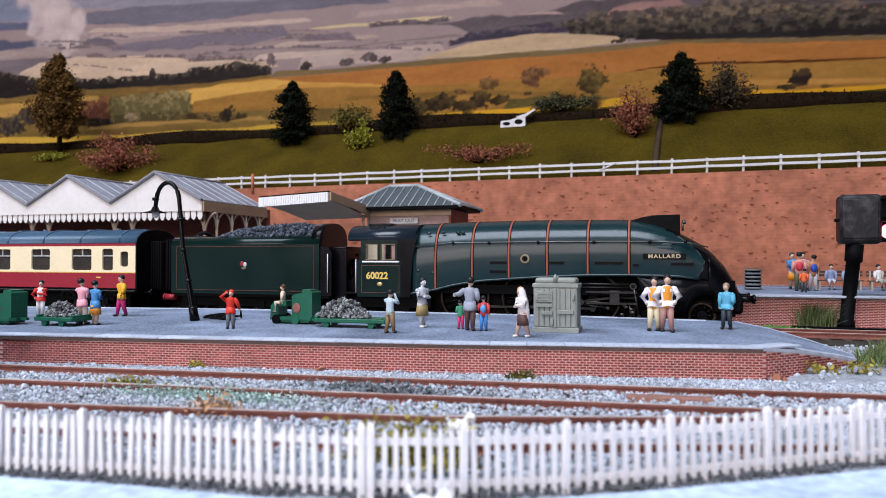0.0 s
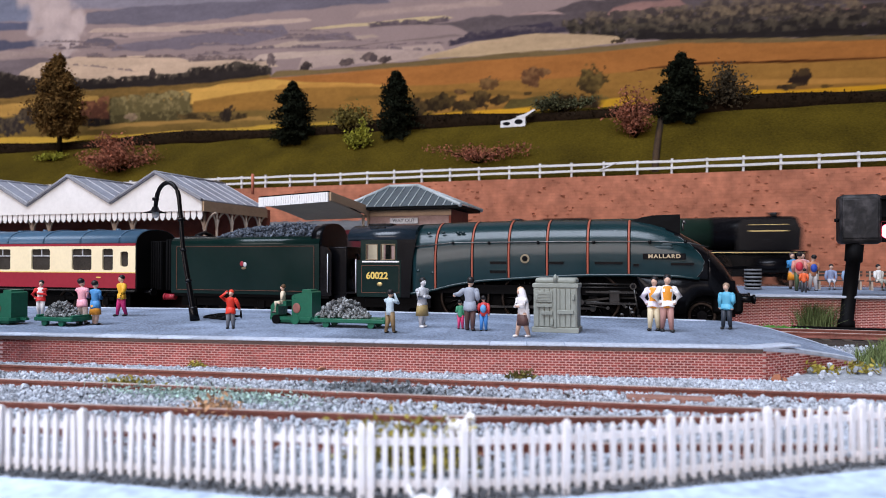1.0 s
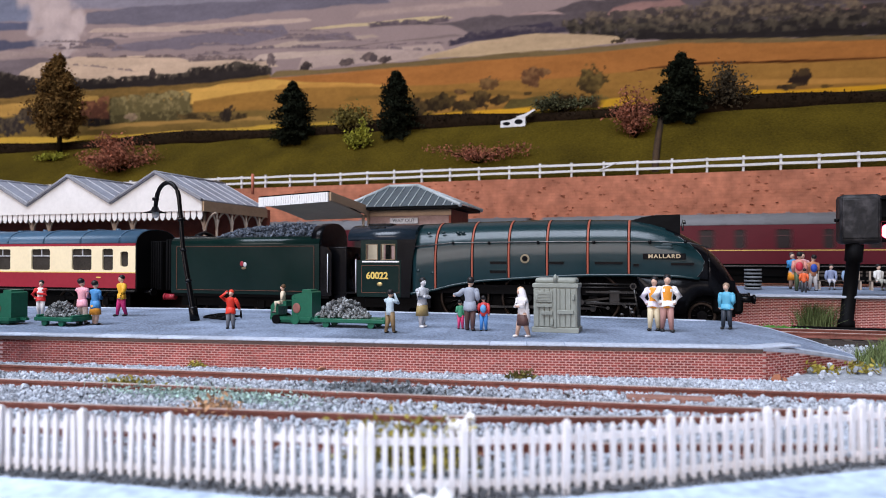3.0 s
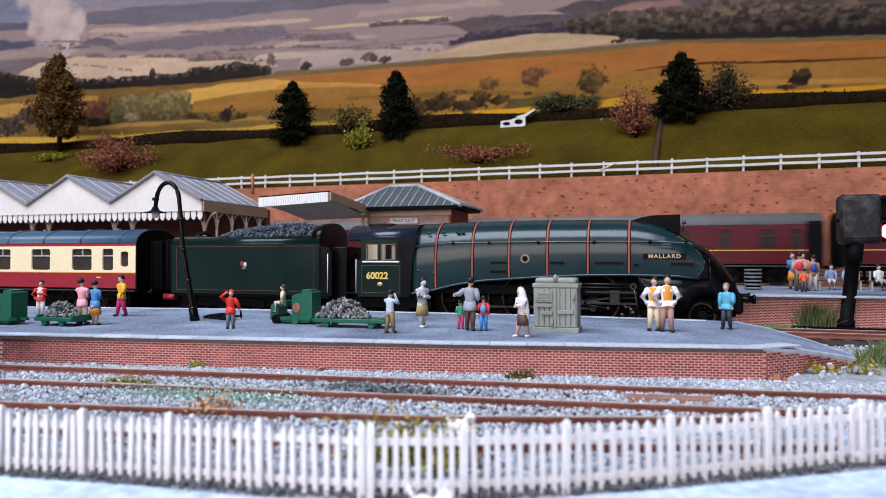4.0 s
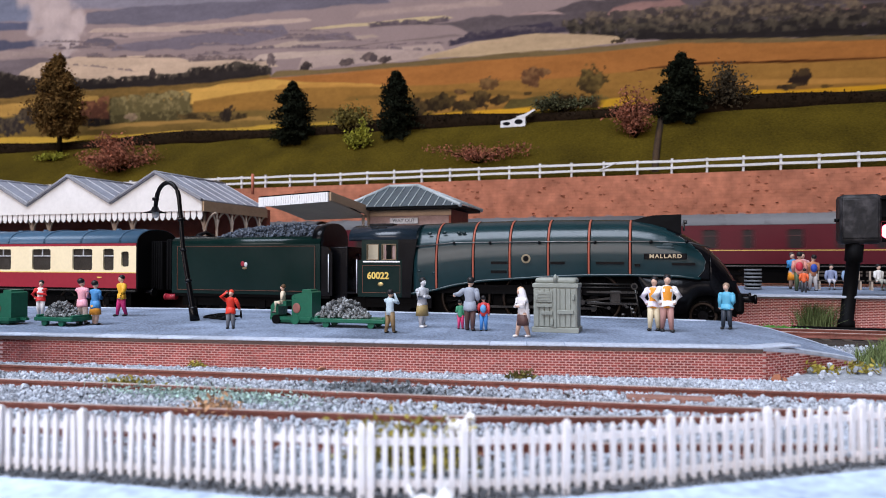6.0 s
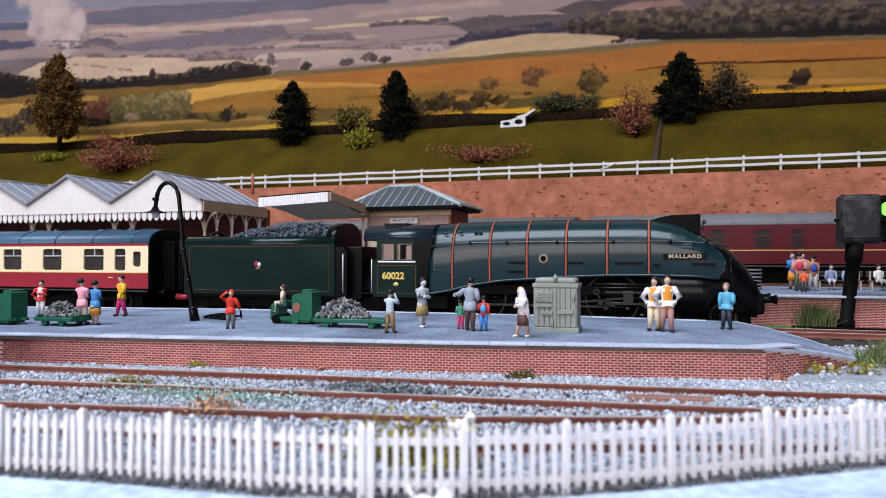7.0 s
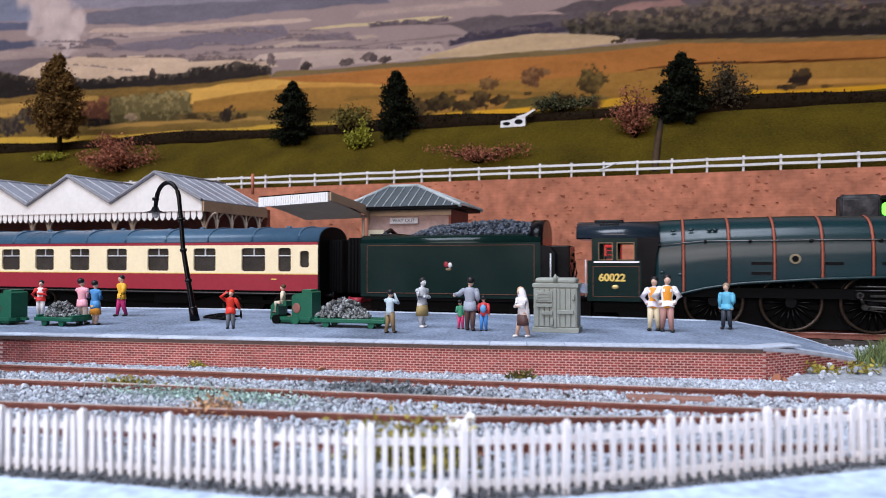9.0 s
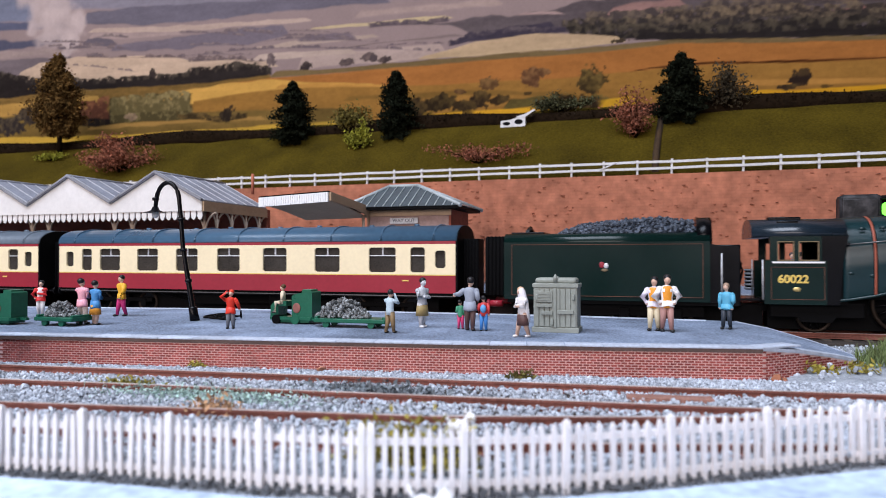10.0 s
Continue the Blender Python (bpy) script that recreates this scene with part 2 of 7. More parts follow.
def track(x0, x1, y0, y1, zt, name, label, gauge=16.5, sx=None):
    """Two rails on sleepers from (x0, y0) to (x1, y1); sx is the stretch that gets its sleepers one by one."""
    yaw = math.atan2(y1 - y0, x1 - x0)
    n = math.hypot(x1 - x0, y1 - y0)
    t = thing(name, label, "track", (x0, y0, 0), math.degrees(yaw), kind="structure")
    for s in (-1, 1):
        bm = bm_new()
        yc = s * gauge / 2
        extrude_x(bm, [(yc - 1.1, zt - 2.6), (yc + 1.1, zt - 2.6), (yc + 1.1, zt - 2.1), (yc + 0.3, zt - 1.8), (yc + 0.3, zt - 0.9),
                       (yc + 0.55, zt - 0.7), (yc + 0.55, zt - 0.12), (yc - 0.55, zt - 0.12), (yc - 0.55, zt - 0.7), (yc - 0.3, zt - 0.9), (yc - 0.3, zt - 1.8), (yc - 1.1, zt - 2.1)], 0, n)
        r = part("rail", bm, RAIL, t)
        bm = bm_new()
        box(bm, 0, n, yc - 0.42, yc + 0.42, zt - 0.12, zt)
        part("rail_head", bm, RAIL_TOP, r, "worn bright rail head")
    bm = bm_new()
    box(bm, -1.6, 1.6, -gauge / 2 - 7, gauge / 2 + 7, zt - 4.2, zt - 2.6)
    me = mesh_of("sleeper", bm, SLEEPER)
    a, b = sx or (0, 0)
    k = a
    while k < b:
        share("sleeper", me, t, (k, random.uniform(-0.3, 0.3), 0), (0, 0, random.uniform(-0.02, 0.02)))
        k += 8.6
    return t


track(-900, 420, 354.7, 354.7, 4.0, "track_main", "main line track with rusty rails in ballast", sx=(500, 1120))
track(-3900, 4100, FAR_Y, FAR_Y, ZR, "track_far", "far running line beside the wall", sx=(3950, 4300))
track(-700, 300, 100.5, 212.5, 3.75, "track_platform", "rust-brown siding track along the brick platform", 22.4, sx=(400, 900))
track(-700, -45, 27.7, 130.4, 3.7, "track_front", "rust-brown siding track behind the picket fence", 21.2, sx=(470, 660))
track(-45, 30, 130.4, 152.2, 3.7, "track_front", "rust-brown siding track curving in to join its neighbour", 21.2, sx=(4, 50))

# raised bed of the far line
bm = bm_new()
extrude_x(bm, [(512, 0), (512, 12), (516, ZR - 3.4), (560, ZR - 3.4), (566, 12), (566, 0)], -4200, 4200)
solid("far_trackbed", bm, BALLAST, "raised grey ballast bed of the far line", "trackbed", kind="structure")


bm = bm_new()
extrude_z(bm, [(-700, 20), (-111, 94.5), (-62, 99.5), (-30, 106), (1, 121.5), (37, 144), (75, 167), (150, 200), (60, 262), (31.8, 222), (-226, 181), (-700, 107)], 0.0, 1.0)
solid("siding_ballast", bm, BALLAST, "raised pale grey ballast between the sidings", "ballast", kind="structure")
# the main line's bed is darker and browner than the ballast round it
bm = bm_new()
extrude_x(bm, [(331, 0), (334, 0.9), (376, 0.9), (379, 0)], -900, 420)
solid("main_trackbed", bm, mat("dark_trackbed", (0.045, 0.035, 0.03), 0.95, var=0.4, scale=90, bump=1.0, bscale=700), "dark brown bed of the main line", "trackbed", kind="structure")


def scatter_stones(name, label, n, region, rmin, rmax, zf, material=None):
    ico = bmesh.new()
    bmesh.ops.create_icosphere(ico, subdivisions=1, radius=1)
    base = np.array([v.co[:] for v in ico.verts])
    tri = [[v.index for v in f.verts] for f in ico.faces]
    ico.free()
    rng = np.random.default_rng(len(name) + n)
    xy = np.array([region(rng) for _ in range(n)])
    zs = np.array([zf(x, y) for x, y in xy])
    r = rng.uniform(rmin, rmax, n) * (1 + (rng.random(n) < 0.06) * 0.7)
    q = rng.normal(size=(n, 4))
    w, x, y, z = (q / np.linalg.norm(q, axis=1)[:, None]).T
    rot = np.stack([1 - 2 * (y * y + z * z), 2 * (x * y - w * z), 2 * (x * z + w * y), 2 * (x * y + w * z), 1 - 2 * (x * x + z * z), 2 * (y * z - w * x), 2 * (x * z - w * y), 2 * (y * z + w * x), 1 - 2 * (x * x + y * y)], -1).reshape(n, 3, 3)
    p = base[None] * (1 + rng.uniform(-0.28, 0.28, (n, *base.shape))) * np.stack([np.ones(n), rng.uniform(0.6, 1, n), rng.uniform(0.5, 0.9, n)], -1)[:, None]
    p = np.einsum("nij,nkj->nki", rot, p) * r[:, None, None] + np.column_stack([xy, zs + r * 0.25])[:, None]
    faces = (np.array(tri)[None] + (np.arange(n) * len(base))[:, None, None]).reshape(-1, 3)
    me = bpy.data.meshes.new(name)
    me.from_pydata((p.reshape(-1, 3) * K).tolist(), [], faces.tolist())
    me.materials.append(material or STONE)
    ob = new(name, me)
    return tagged(ob, label, "ballast", kind="stuff")


def stone_bed(x, y):
    """Ballast lies deeper between the rails than at the platform's foot."""
    foot = 230 + 0.158 * (x - 31.8)
    return 1.15 + 0.75 * min(1.0, max(0.0, (foot - 20 - y) / 16)) - 0.9 * max(0.0, 1 - (foot - y) / 16)


def front_region(rng):
    x = rng.uniform(-290, 75)
    lo = np.interp(x, [-290, -111, -62, -30, 1, 37, 75], [80, 94, 99, 106, 121, 143, 165])
    hi = 229 + 0.158 * (x - 31.8) - 2
    return x, rng.uniform(lo, max(lo + 5, hi))


scatter_stones("ballast_stones", "loose grey and bluish ballast stones between the sidings", 52000, front_region, 0.22, 0.6, stone_bed)
def fence_region(rng):
    x = rng.uniform(-150, 75)
    y = np.interp(x, [-150, -111, -62, -30, 1, 37, 75], [91, 92.8, 98, 104.4, 120, 143.2, 166])
    return x, y + rng.normal() * 1.1 - 0.6


scatter_stones("grit", "fine dark grit along the foot of the picket fence", 1500, fence_region, 0.2, 0.6, lambda x, y: 0.45, mat("dark_grit", (0.10, 0.105, 0.115), 0.9, var=0.4, scale=300))
scatter_stones("ballast_stones", "loose grey ballast stones along the main line", 3500, lambda r: (r.uniform(20, 260), r.choice([r.uniform(225, 330), r.uniform(380, 387)], p=[0.85, 0.15])), 0.4, 0.9, lambda x, y: 0.3)

# the near platform: brick face, paved top, ramp at its end
NEAR = [(-900, 84.5), (-226.2, 188.7), (-139.9, 201.1), (-62.6, 212.1), (31.8, 229.8)]
FARE = [(21.9, 323.7), (-40.8, 328.9), (-126.8, 327.1), (-238.5, 316.9), (-353.6, 296), (-900, 200)]
platform = thing("platform", "grey-topped station platform with red brick faces and pale edging slabs", "platform", kind="structure")
bm = bm_new()
outline = NEAR + [(31.8, 232)] + [(33.3, 321.6)] + FARE
va = [bm.verts.new((x, y, ZP - 0.8)) for x, y in outline]
vb = [bm.verts.new((x, y, ZP)) for x, y in outline]
bm.faces.new(vb)
bm.faces.new(va[::-1])
for i in range(len(va)):
    bm.faces.new((va[i], va[(i + 1) % len(va)], vb[(i + 1) % len(va)], vb[i]))
part("platform_surface", bm, PLATFORM, platform)
bm = bm_new()
ramp = [[(31.8, 229.8, ZP), (33.3, 321.6, ZP)], [(44, 241, 8.6), (45, 309, 8.8)], [(56, 253, 6.0), (56.5, 288, 6.6)], [(65, 262, 3.7), (66, 273, 4.0)]]
for (a, b), (c, d) in zip(ramp, ramp[1:]):
    q = [bm.verts.new(p) for p in (a, c, d, b)]
    w = [bm.verts.new((p[0], p[1], p[2] - 1)) for p in (a, c, d, b)]
    bm.faces.new(q)
    bm.faces.new(w[::-1])
    for i in range(4):
        bm.faces.new((q[i], w[i], w[(i + 1) % 4], q[(i + 1) % 4]))
part("ramp_surface", bm, PLATFORM, platform, "sloping grey end ramp")
for side in (0, 1):
    bm = bm_new()
    w = 3.4 if side == 0 else -3.0
    loft(bm, [[(p[side][0], p[side][1] - (0.9 if side == 0 else -0.4), p[side][2] - 0.9), (p[side][0], p[side][1] + w, p[side][2] - 0.9), (p[side][0], p[side][1] + w, p[side][2] + 0.18), (p[side][0], p[side][1] - (0.9 if side == 0 else -0.4), p[side][2] + 0.18)] for p in ramp], smooth=False)
    part("ramp_edge", bm, SLAB, platform, "pale edging of the ramp")


def along(line, step, jitter=0.0):
    """Points and headings at even steps along a bent line."""
    out = []
    for (xa, ya), (xb, yb) in zip(line, line[1:]):
        n = math.hypot(xb - xa, yb - ya)
        for k in range(int(n / step)):
            u = (k + 0.5) / int(n / step)
            out.append((xa + (xb - xa) * u, ya + (yb - ya) * u, math.atan2(yb - ya, xb - xa), n / int(n / step)))
    return out


def edge_slabs(line, depth, side, parent):
    bm = bm_new()
    box(bm, -5.62, 5.62, -depth / 2, depth / 2, -0.36, 0.16, bevel=0.06)
    me = mesh_of("slab", bm, SLAB)
    for x, y, a, n in along(line, 11.3):
        if -420 < x < 60:
            off = side * depth / 2 * 0.8
            sb = share("slab", me, platform, (x - math.sin(a) * off, y + math.cos(a) * off, ZP + random.uniform(-0.03, 0.03)), (random.uniform(-0.006, 0.006), random.uniform(-0.004, 0.004), a + random.uniform(-0.004, 0.004)))
            sb.scale.x = n / 11.3 * 0.985


def brick_face(line, z0, z1, parent, course=0.82, length=2.1, lo=-1e9, hi=1e9, single=300, mid=(0.0, 0.0), top=None):
    """A wall of bricks, joints recessed; bricks whose x lies within mid are parts, the rest one mesh."""
    bm = bm_new()
    for (xa, ya), (xb, yb) in zip(line, line[1:]):
        n = Vector((yb - ya, xa - xb)).normalized()
        q = [(xa, ya), (xb, yb), (xb - n.x * 3, yb - n.y * 3), (xa - n.x * 3, ya - n.y * 3)]
        if top:
            lo_v = [bm.verts.new((x, y, z0)) for x, y in q]
            hi_v = [bm.verts.new((x, y, max(z0 + 0.3, top(x)))) for x, y in q]
            bm.faces.new(lo_v)
            bm.faces.new(hi_v)
            for i in range(4):
                bm.faces.new((lo_v[i], lo_v[(i + 1) % 4], hi_v[(i + 1) % 4], hi_v[i]))
        else:
            extrude_z(bm, q, z0, z1)
    core = part("mortar", bm, MORTAR, parent)
    b1 = bm_new()
    box(b1, -length / 2 + 0.14, length / 2 - 0.14, -0.14, 0.3, -course / 2 + 0.125, course / 2 - 0.125)
    stretcher = mesh_of("brick", b1, BRICK)
    verts, faces, count = [], [], 0
    for r in range(int((z1 - z0) / course)):
        z = z0 + (r + 0.5) * course
        for x, y, a, n in along(line, length):
            s = (r % 2) * length / 2
            x2, y2 = x + math.cos(a) * s, y + math.sin(a) * s
            if not lo < x2 < hi or (top and z > top(x2) - 0.5):
                continue
            if mid[0] < x2 < mid[1] and count < single:
                share("brick", stretcher, parent, (x2, y2, z), (0, 0, a + random.uniform(-0.006, 0.006)))
                count += 1
            else:
                o = len(verts)
                hw, hz = length / 2 - 0.14, course / 2 - 0.125
                ca, sa = math.cos(a), math.sin(a)
                for dz in (-hz, hz):
                    for dx, dy in ((-hw, -0.14), (hw, -0.14), (hw, 0.3), (-hw, 0.3)):
                        verts.append(((x2 + dx * ca - dy * sa) * K, (y2 + dx * sa + dy * ca) * K, (z + dz) * K))
                faces += [[o + i for i in f] for f in ((0, 1, 5, 4), (1, 2, 6, 5), (3, 0, 4, 7), (4, 5, 6, 7), (0, 3, 2, 1))]
    me = bpy.data.meshes.new("bricks")
    me.from_pydata(verts, [], faces)
    me.materials.append(BRICKS_JOINED)
    ob = new("bricks", me)
    ob.parent = parent
    tagged(ob, "courses of small red bricks", kind="stuff")


# far platform, on which the station stands
far_platform = thing("far_platform", "far grey station platform with a red brick face", "platform", kind="structure")
bm = bm_new()
box(bm, -900, 700, 386, 508, ZF - 1, ZF)
part("platform_surface", bm, PLATFORM, far_platform)
bm = bm_new()
box(bm, -900, 700, 383.5, 392, ZF - 0.9, ZF + 0.35, bevel=0.3)
part("platform_edge", bm, SLAB, far_platform, "pale edging of the platform")
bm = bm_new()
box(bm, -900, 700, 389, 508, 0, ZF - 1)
# base colour is near black to stand in for shadow behind the train
part("platform_base", bm, mat("shaded_brick", (0.035, 0.022, 0.02), 0.9, var=0.4, scale=120), far_platform, "brick base coloured dark in place of the shadow behind the train")

# retaining wall, bank, backdrop
wall = thing("retaining_wall", "tall orange-red stone retaining wall with weathered blocks", "wall", kind="structure")
bm = bm_new()
n1, n2 = 220, 18
rows = [[bm.verts.new((-1300 + 2200 * i / n1, 600 + 1.6 * noise.noise(Vector((i * 0.35, j * 0.6, 3))) , j / n2 * 108)) for i in range(n1 + 1)] for j in range(n2 + 1)]
for a, b in zip(rows, rows[1:]):
    for i in range(n1):
        bm.faces.new((a[i], a[i + 1], b[i + 1], b[i])).smooth = True
part("wall_face", bm, WALL_ROCK, wall)
verts, faces = [], []
wr = np.random.default_rng(11)
for k in range(1300):
    x, z = wr.uniform(-900, 420), 31 + 5.6 * wr.integers(0, 14) + wr.normal() * 0.9
    w, h, d = wr.uniform(0.7, 2.4), wr.uniform(0.16, 0.36), wr.uniform(1.4, 2.0)
    t = wr.normal() * 0.12
    o = len(verts)
    for dx, dz, y in ((-w, -h, 601), (w, -h, 601), (w, h, 601), (-w, h, 601), (-w * 0.6, -h * 0.2, 601 - d), (w * 0.6, -h * 0.2, 601 - d), (w * 0.5, h * 0.6, 601 - d), (-w * 0.5, h * 0.6, 601 - d)):
        verts.append(((x + dx) * K, y * K, (z + dz + t * dx) * K))
    faces += [[o + i for i in f] for f in ((4, 5, 6, 7), (0, 1, 5, 4), (1, 2, 6, 5), (2, 3, 7, 6), (3, 0, 4, 7))]
me = bpy.data.meshes.new("proud_stones")
me.from_pydata(verts, [], faces)
me.materials.append(island(mat("proud_stone", (0.32, 0.12, 0.075), 0.9, var=0.3, scale=60), 0.5))
ob = new("proud_stones", me)
ob.parent = wall
tagged(ob, "small dark stones standing proud of the wall", kind="stuff")
bm = bm_new()
box(bm, -1300, 900, 602.5, 616, 0, 107.5)
part("wall_core", bm, WALL_ROCK, wall)
bm = bm_new()
box(bm, -4200, 4200, 616, 620, 0, 100)
part("wall_backing", bm, WALL_ROCK, wall)
bm = bm_new()
box(bm, -1300, 900, 596.4, 598.2, 0, 31, bevel=0.4)
part("plinth", bm, WALL_ROCK, wall)

bm = bm_new()
n1, n2 = 260, 14
rows = []
for j in range(n2 + 1):
    y = 603 + 105 * j / n2
    rows.append([bm.verts.new((-1500 + 2500 * i / n1, y, 107.6 + (y - 603) * 0.79 + 2.2 * noise.noise(Vector((i * 0.16, j * 0.35, 7))))) for i in range(n1 + 1)])
for a, b in zip(rows, rows[1:]):
    for i in range(n1):
        bm.faces.new((a[i], a[i + 1], b[i + 1], b[i])).smooth = True
solid("grass_bank", bm, GRASS, "steep bank of mown olive-green static grass", "grass bank", kind="structure")


# ---- the trains ----
DARK_STEEL = mat("wheel_rim_steel", (0.05, 0.036, 0.028), 0.4, 0.6, var=0.3, scale=150)
def wheel(name, parent, at, r, spokes=0, label="", crank=False, hub=None):
    """A wheel on the near side of an axle at its centre: tyre, spokes or disc, and its twin behind."""
    bm = bm_new()
    for y0 in (-9.6, 7.0):
        y1 = y0 + 2.6
        n = 40 if r > 9 else 20
        for ra, rb, ya, yb, mi in ((r - 1.3, r, y0, y1, 1), (r, r + 0.7, y1 - 0.7 if y0 < 0 else y0, y1 if y0 < 0 else y0 + 0.7, 0)):
            prof = [(ra, ya), (rb, ya), (rb, yb), (ra, yb)]
            loft(bm, [[(q * math.cos(2 * math.pi * k / n), y, q * math.sin(2 * math.pi * k / n)) for q, y in prof] for k in range(n + 1)], mi=mi, cap=False)
        if spokes:
            tube(bm, [(0, y0 + 0.3, 0), (0, y1 - 0.3, 0)], 2.4, 14)
        else:
            tube(bm, [(0, y0 + 0.6, 0), (0, y1 - 0.4, 0)], r - 1, 20)
            tube(bm, [(0, y0 - 0.3, 0), (0, y0 + 1, 0)], r * 0.3, 10)
    tube(bm, [(0, -8, 0), (0, 8, 0)], 1.2, 8)
    if crank:
        tube(bm, [(0, -11.5, -4.6), (0, -9, -4.6)], 1.5, 12, mi=1)
    w = part(name, bm, (BLACK, DARK_STEEL), parent, label, at)
    if spokes:
        bm = bm_new()
        tube(bm, [(2, 0, 0), (r - 1, 0, 0)], [0.75, 0.5], 6)
        sp = mesh_of("spoke", bm, BLACK)
        for y in (-8.4, 8.2):
            for k in range(spokes):
                share("spoke", sp, w, (0, y, 0), (0, 2 * math.pi * k / spokes, 0))
    return w


def arc_top(w, z0, h, n=14, e=2.2):
    """Points of a rounded roof over half-width w, from the far eave to the near one."""
    out = []
    for k in range(n + 1):
        a = math.pi * k / n
        c, s = math.cos(a), math.sin(a)
        out.append((w * math.copysign(abs(c) ** (2 / e), c), z0 + h * abs(s) ** (2 / e)))
    return out


def bogie(parent, xc, wheelbase, r, material=FLAT_BLACK):
    bm = bm_new()
    for y in (-13.2, 11.6):
        box(bm, xc - wheelbase / 2 - 6, xc + wheelbase / 2 + 6, y, y + 1.6, r + 0.5, r + 3, bevel=0.3)
        for s in (-1, 1):
            box(bm, xc + s * wheelbase / 2 - 2, xc + s * wheelbase / 2 + 2, y - 0.6, y + 2, r - 2, r + 2.6, bevel=0.3)
        extrude_y(bm, [(xc - 7, r + 0.4), (xc - 5, r - 3), (xc + 5, r - 3), (xc + 7, r + 0.4)], y, y + 1.6)
    box(bm, xc - 5, xc + 5, -12, 12, r, r + 5)
    frame_ob = part("bogie", bm, material, parent)
    ws = [wheel("wheel", parent, (xc + s * wheelbase / 2, 0, r), r) for s in (-1, 1)]
    return frame_ob, ws


COACH_WINDOWS = [(-219, 15), (-191.4, 15), (-163.6, 15), (-135.4, 15), (-105.3, 15), (-72.9, 15), (-40.5, 15.3)]
SMALL_WINDOWS = [(-236.5, 7.5), (-20.6, 8)]


def side_panels(parent, length, bands, openings, y, name, mats):
    """A coach side of horizontal colour bands with the window openings left through it. openings: x centre, width, z0, z1."""
    zs = sorted({z for b in bands for z in b[:2]} | {z for o in openings for z in o[2:4]})
    xs = sorted({-length, 0.0} | {o[0] - o[1] / 2 for o in openings} | {o[0] + o[1] / 2 for o in openings})
    bm = bm_new()
    for za, zb in zip(zs, zs[1:]):
        zc = (za + zb) / 2
        mi = next((b[2] for b in bands if b[0] <= zc <= b[1]), None)
        if mi is None:
            continue
        run = None
        for xa, xb in zip(xs, xs[1:]):
            xc = (xa + xb) / 2
            if any(abs(xc - o[0]) < o[1] / 2 and o[2] < zc < o[3] for o in openings):
                continue
            box(bm, xa, xb, y - 0.5, y + 0.5, za, zb, mi)
    bmesh.ops.remove_doubles(bm, verts=bm.verts, dist=0.001)
    return part(name, bm, mats, parent)


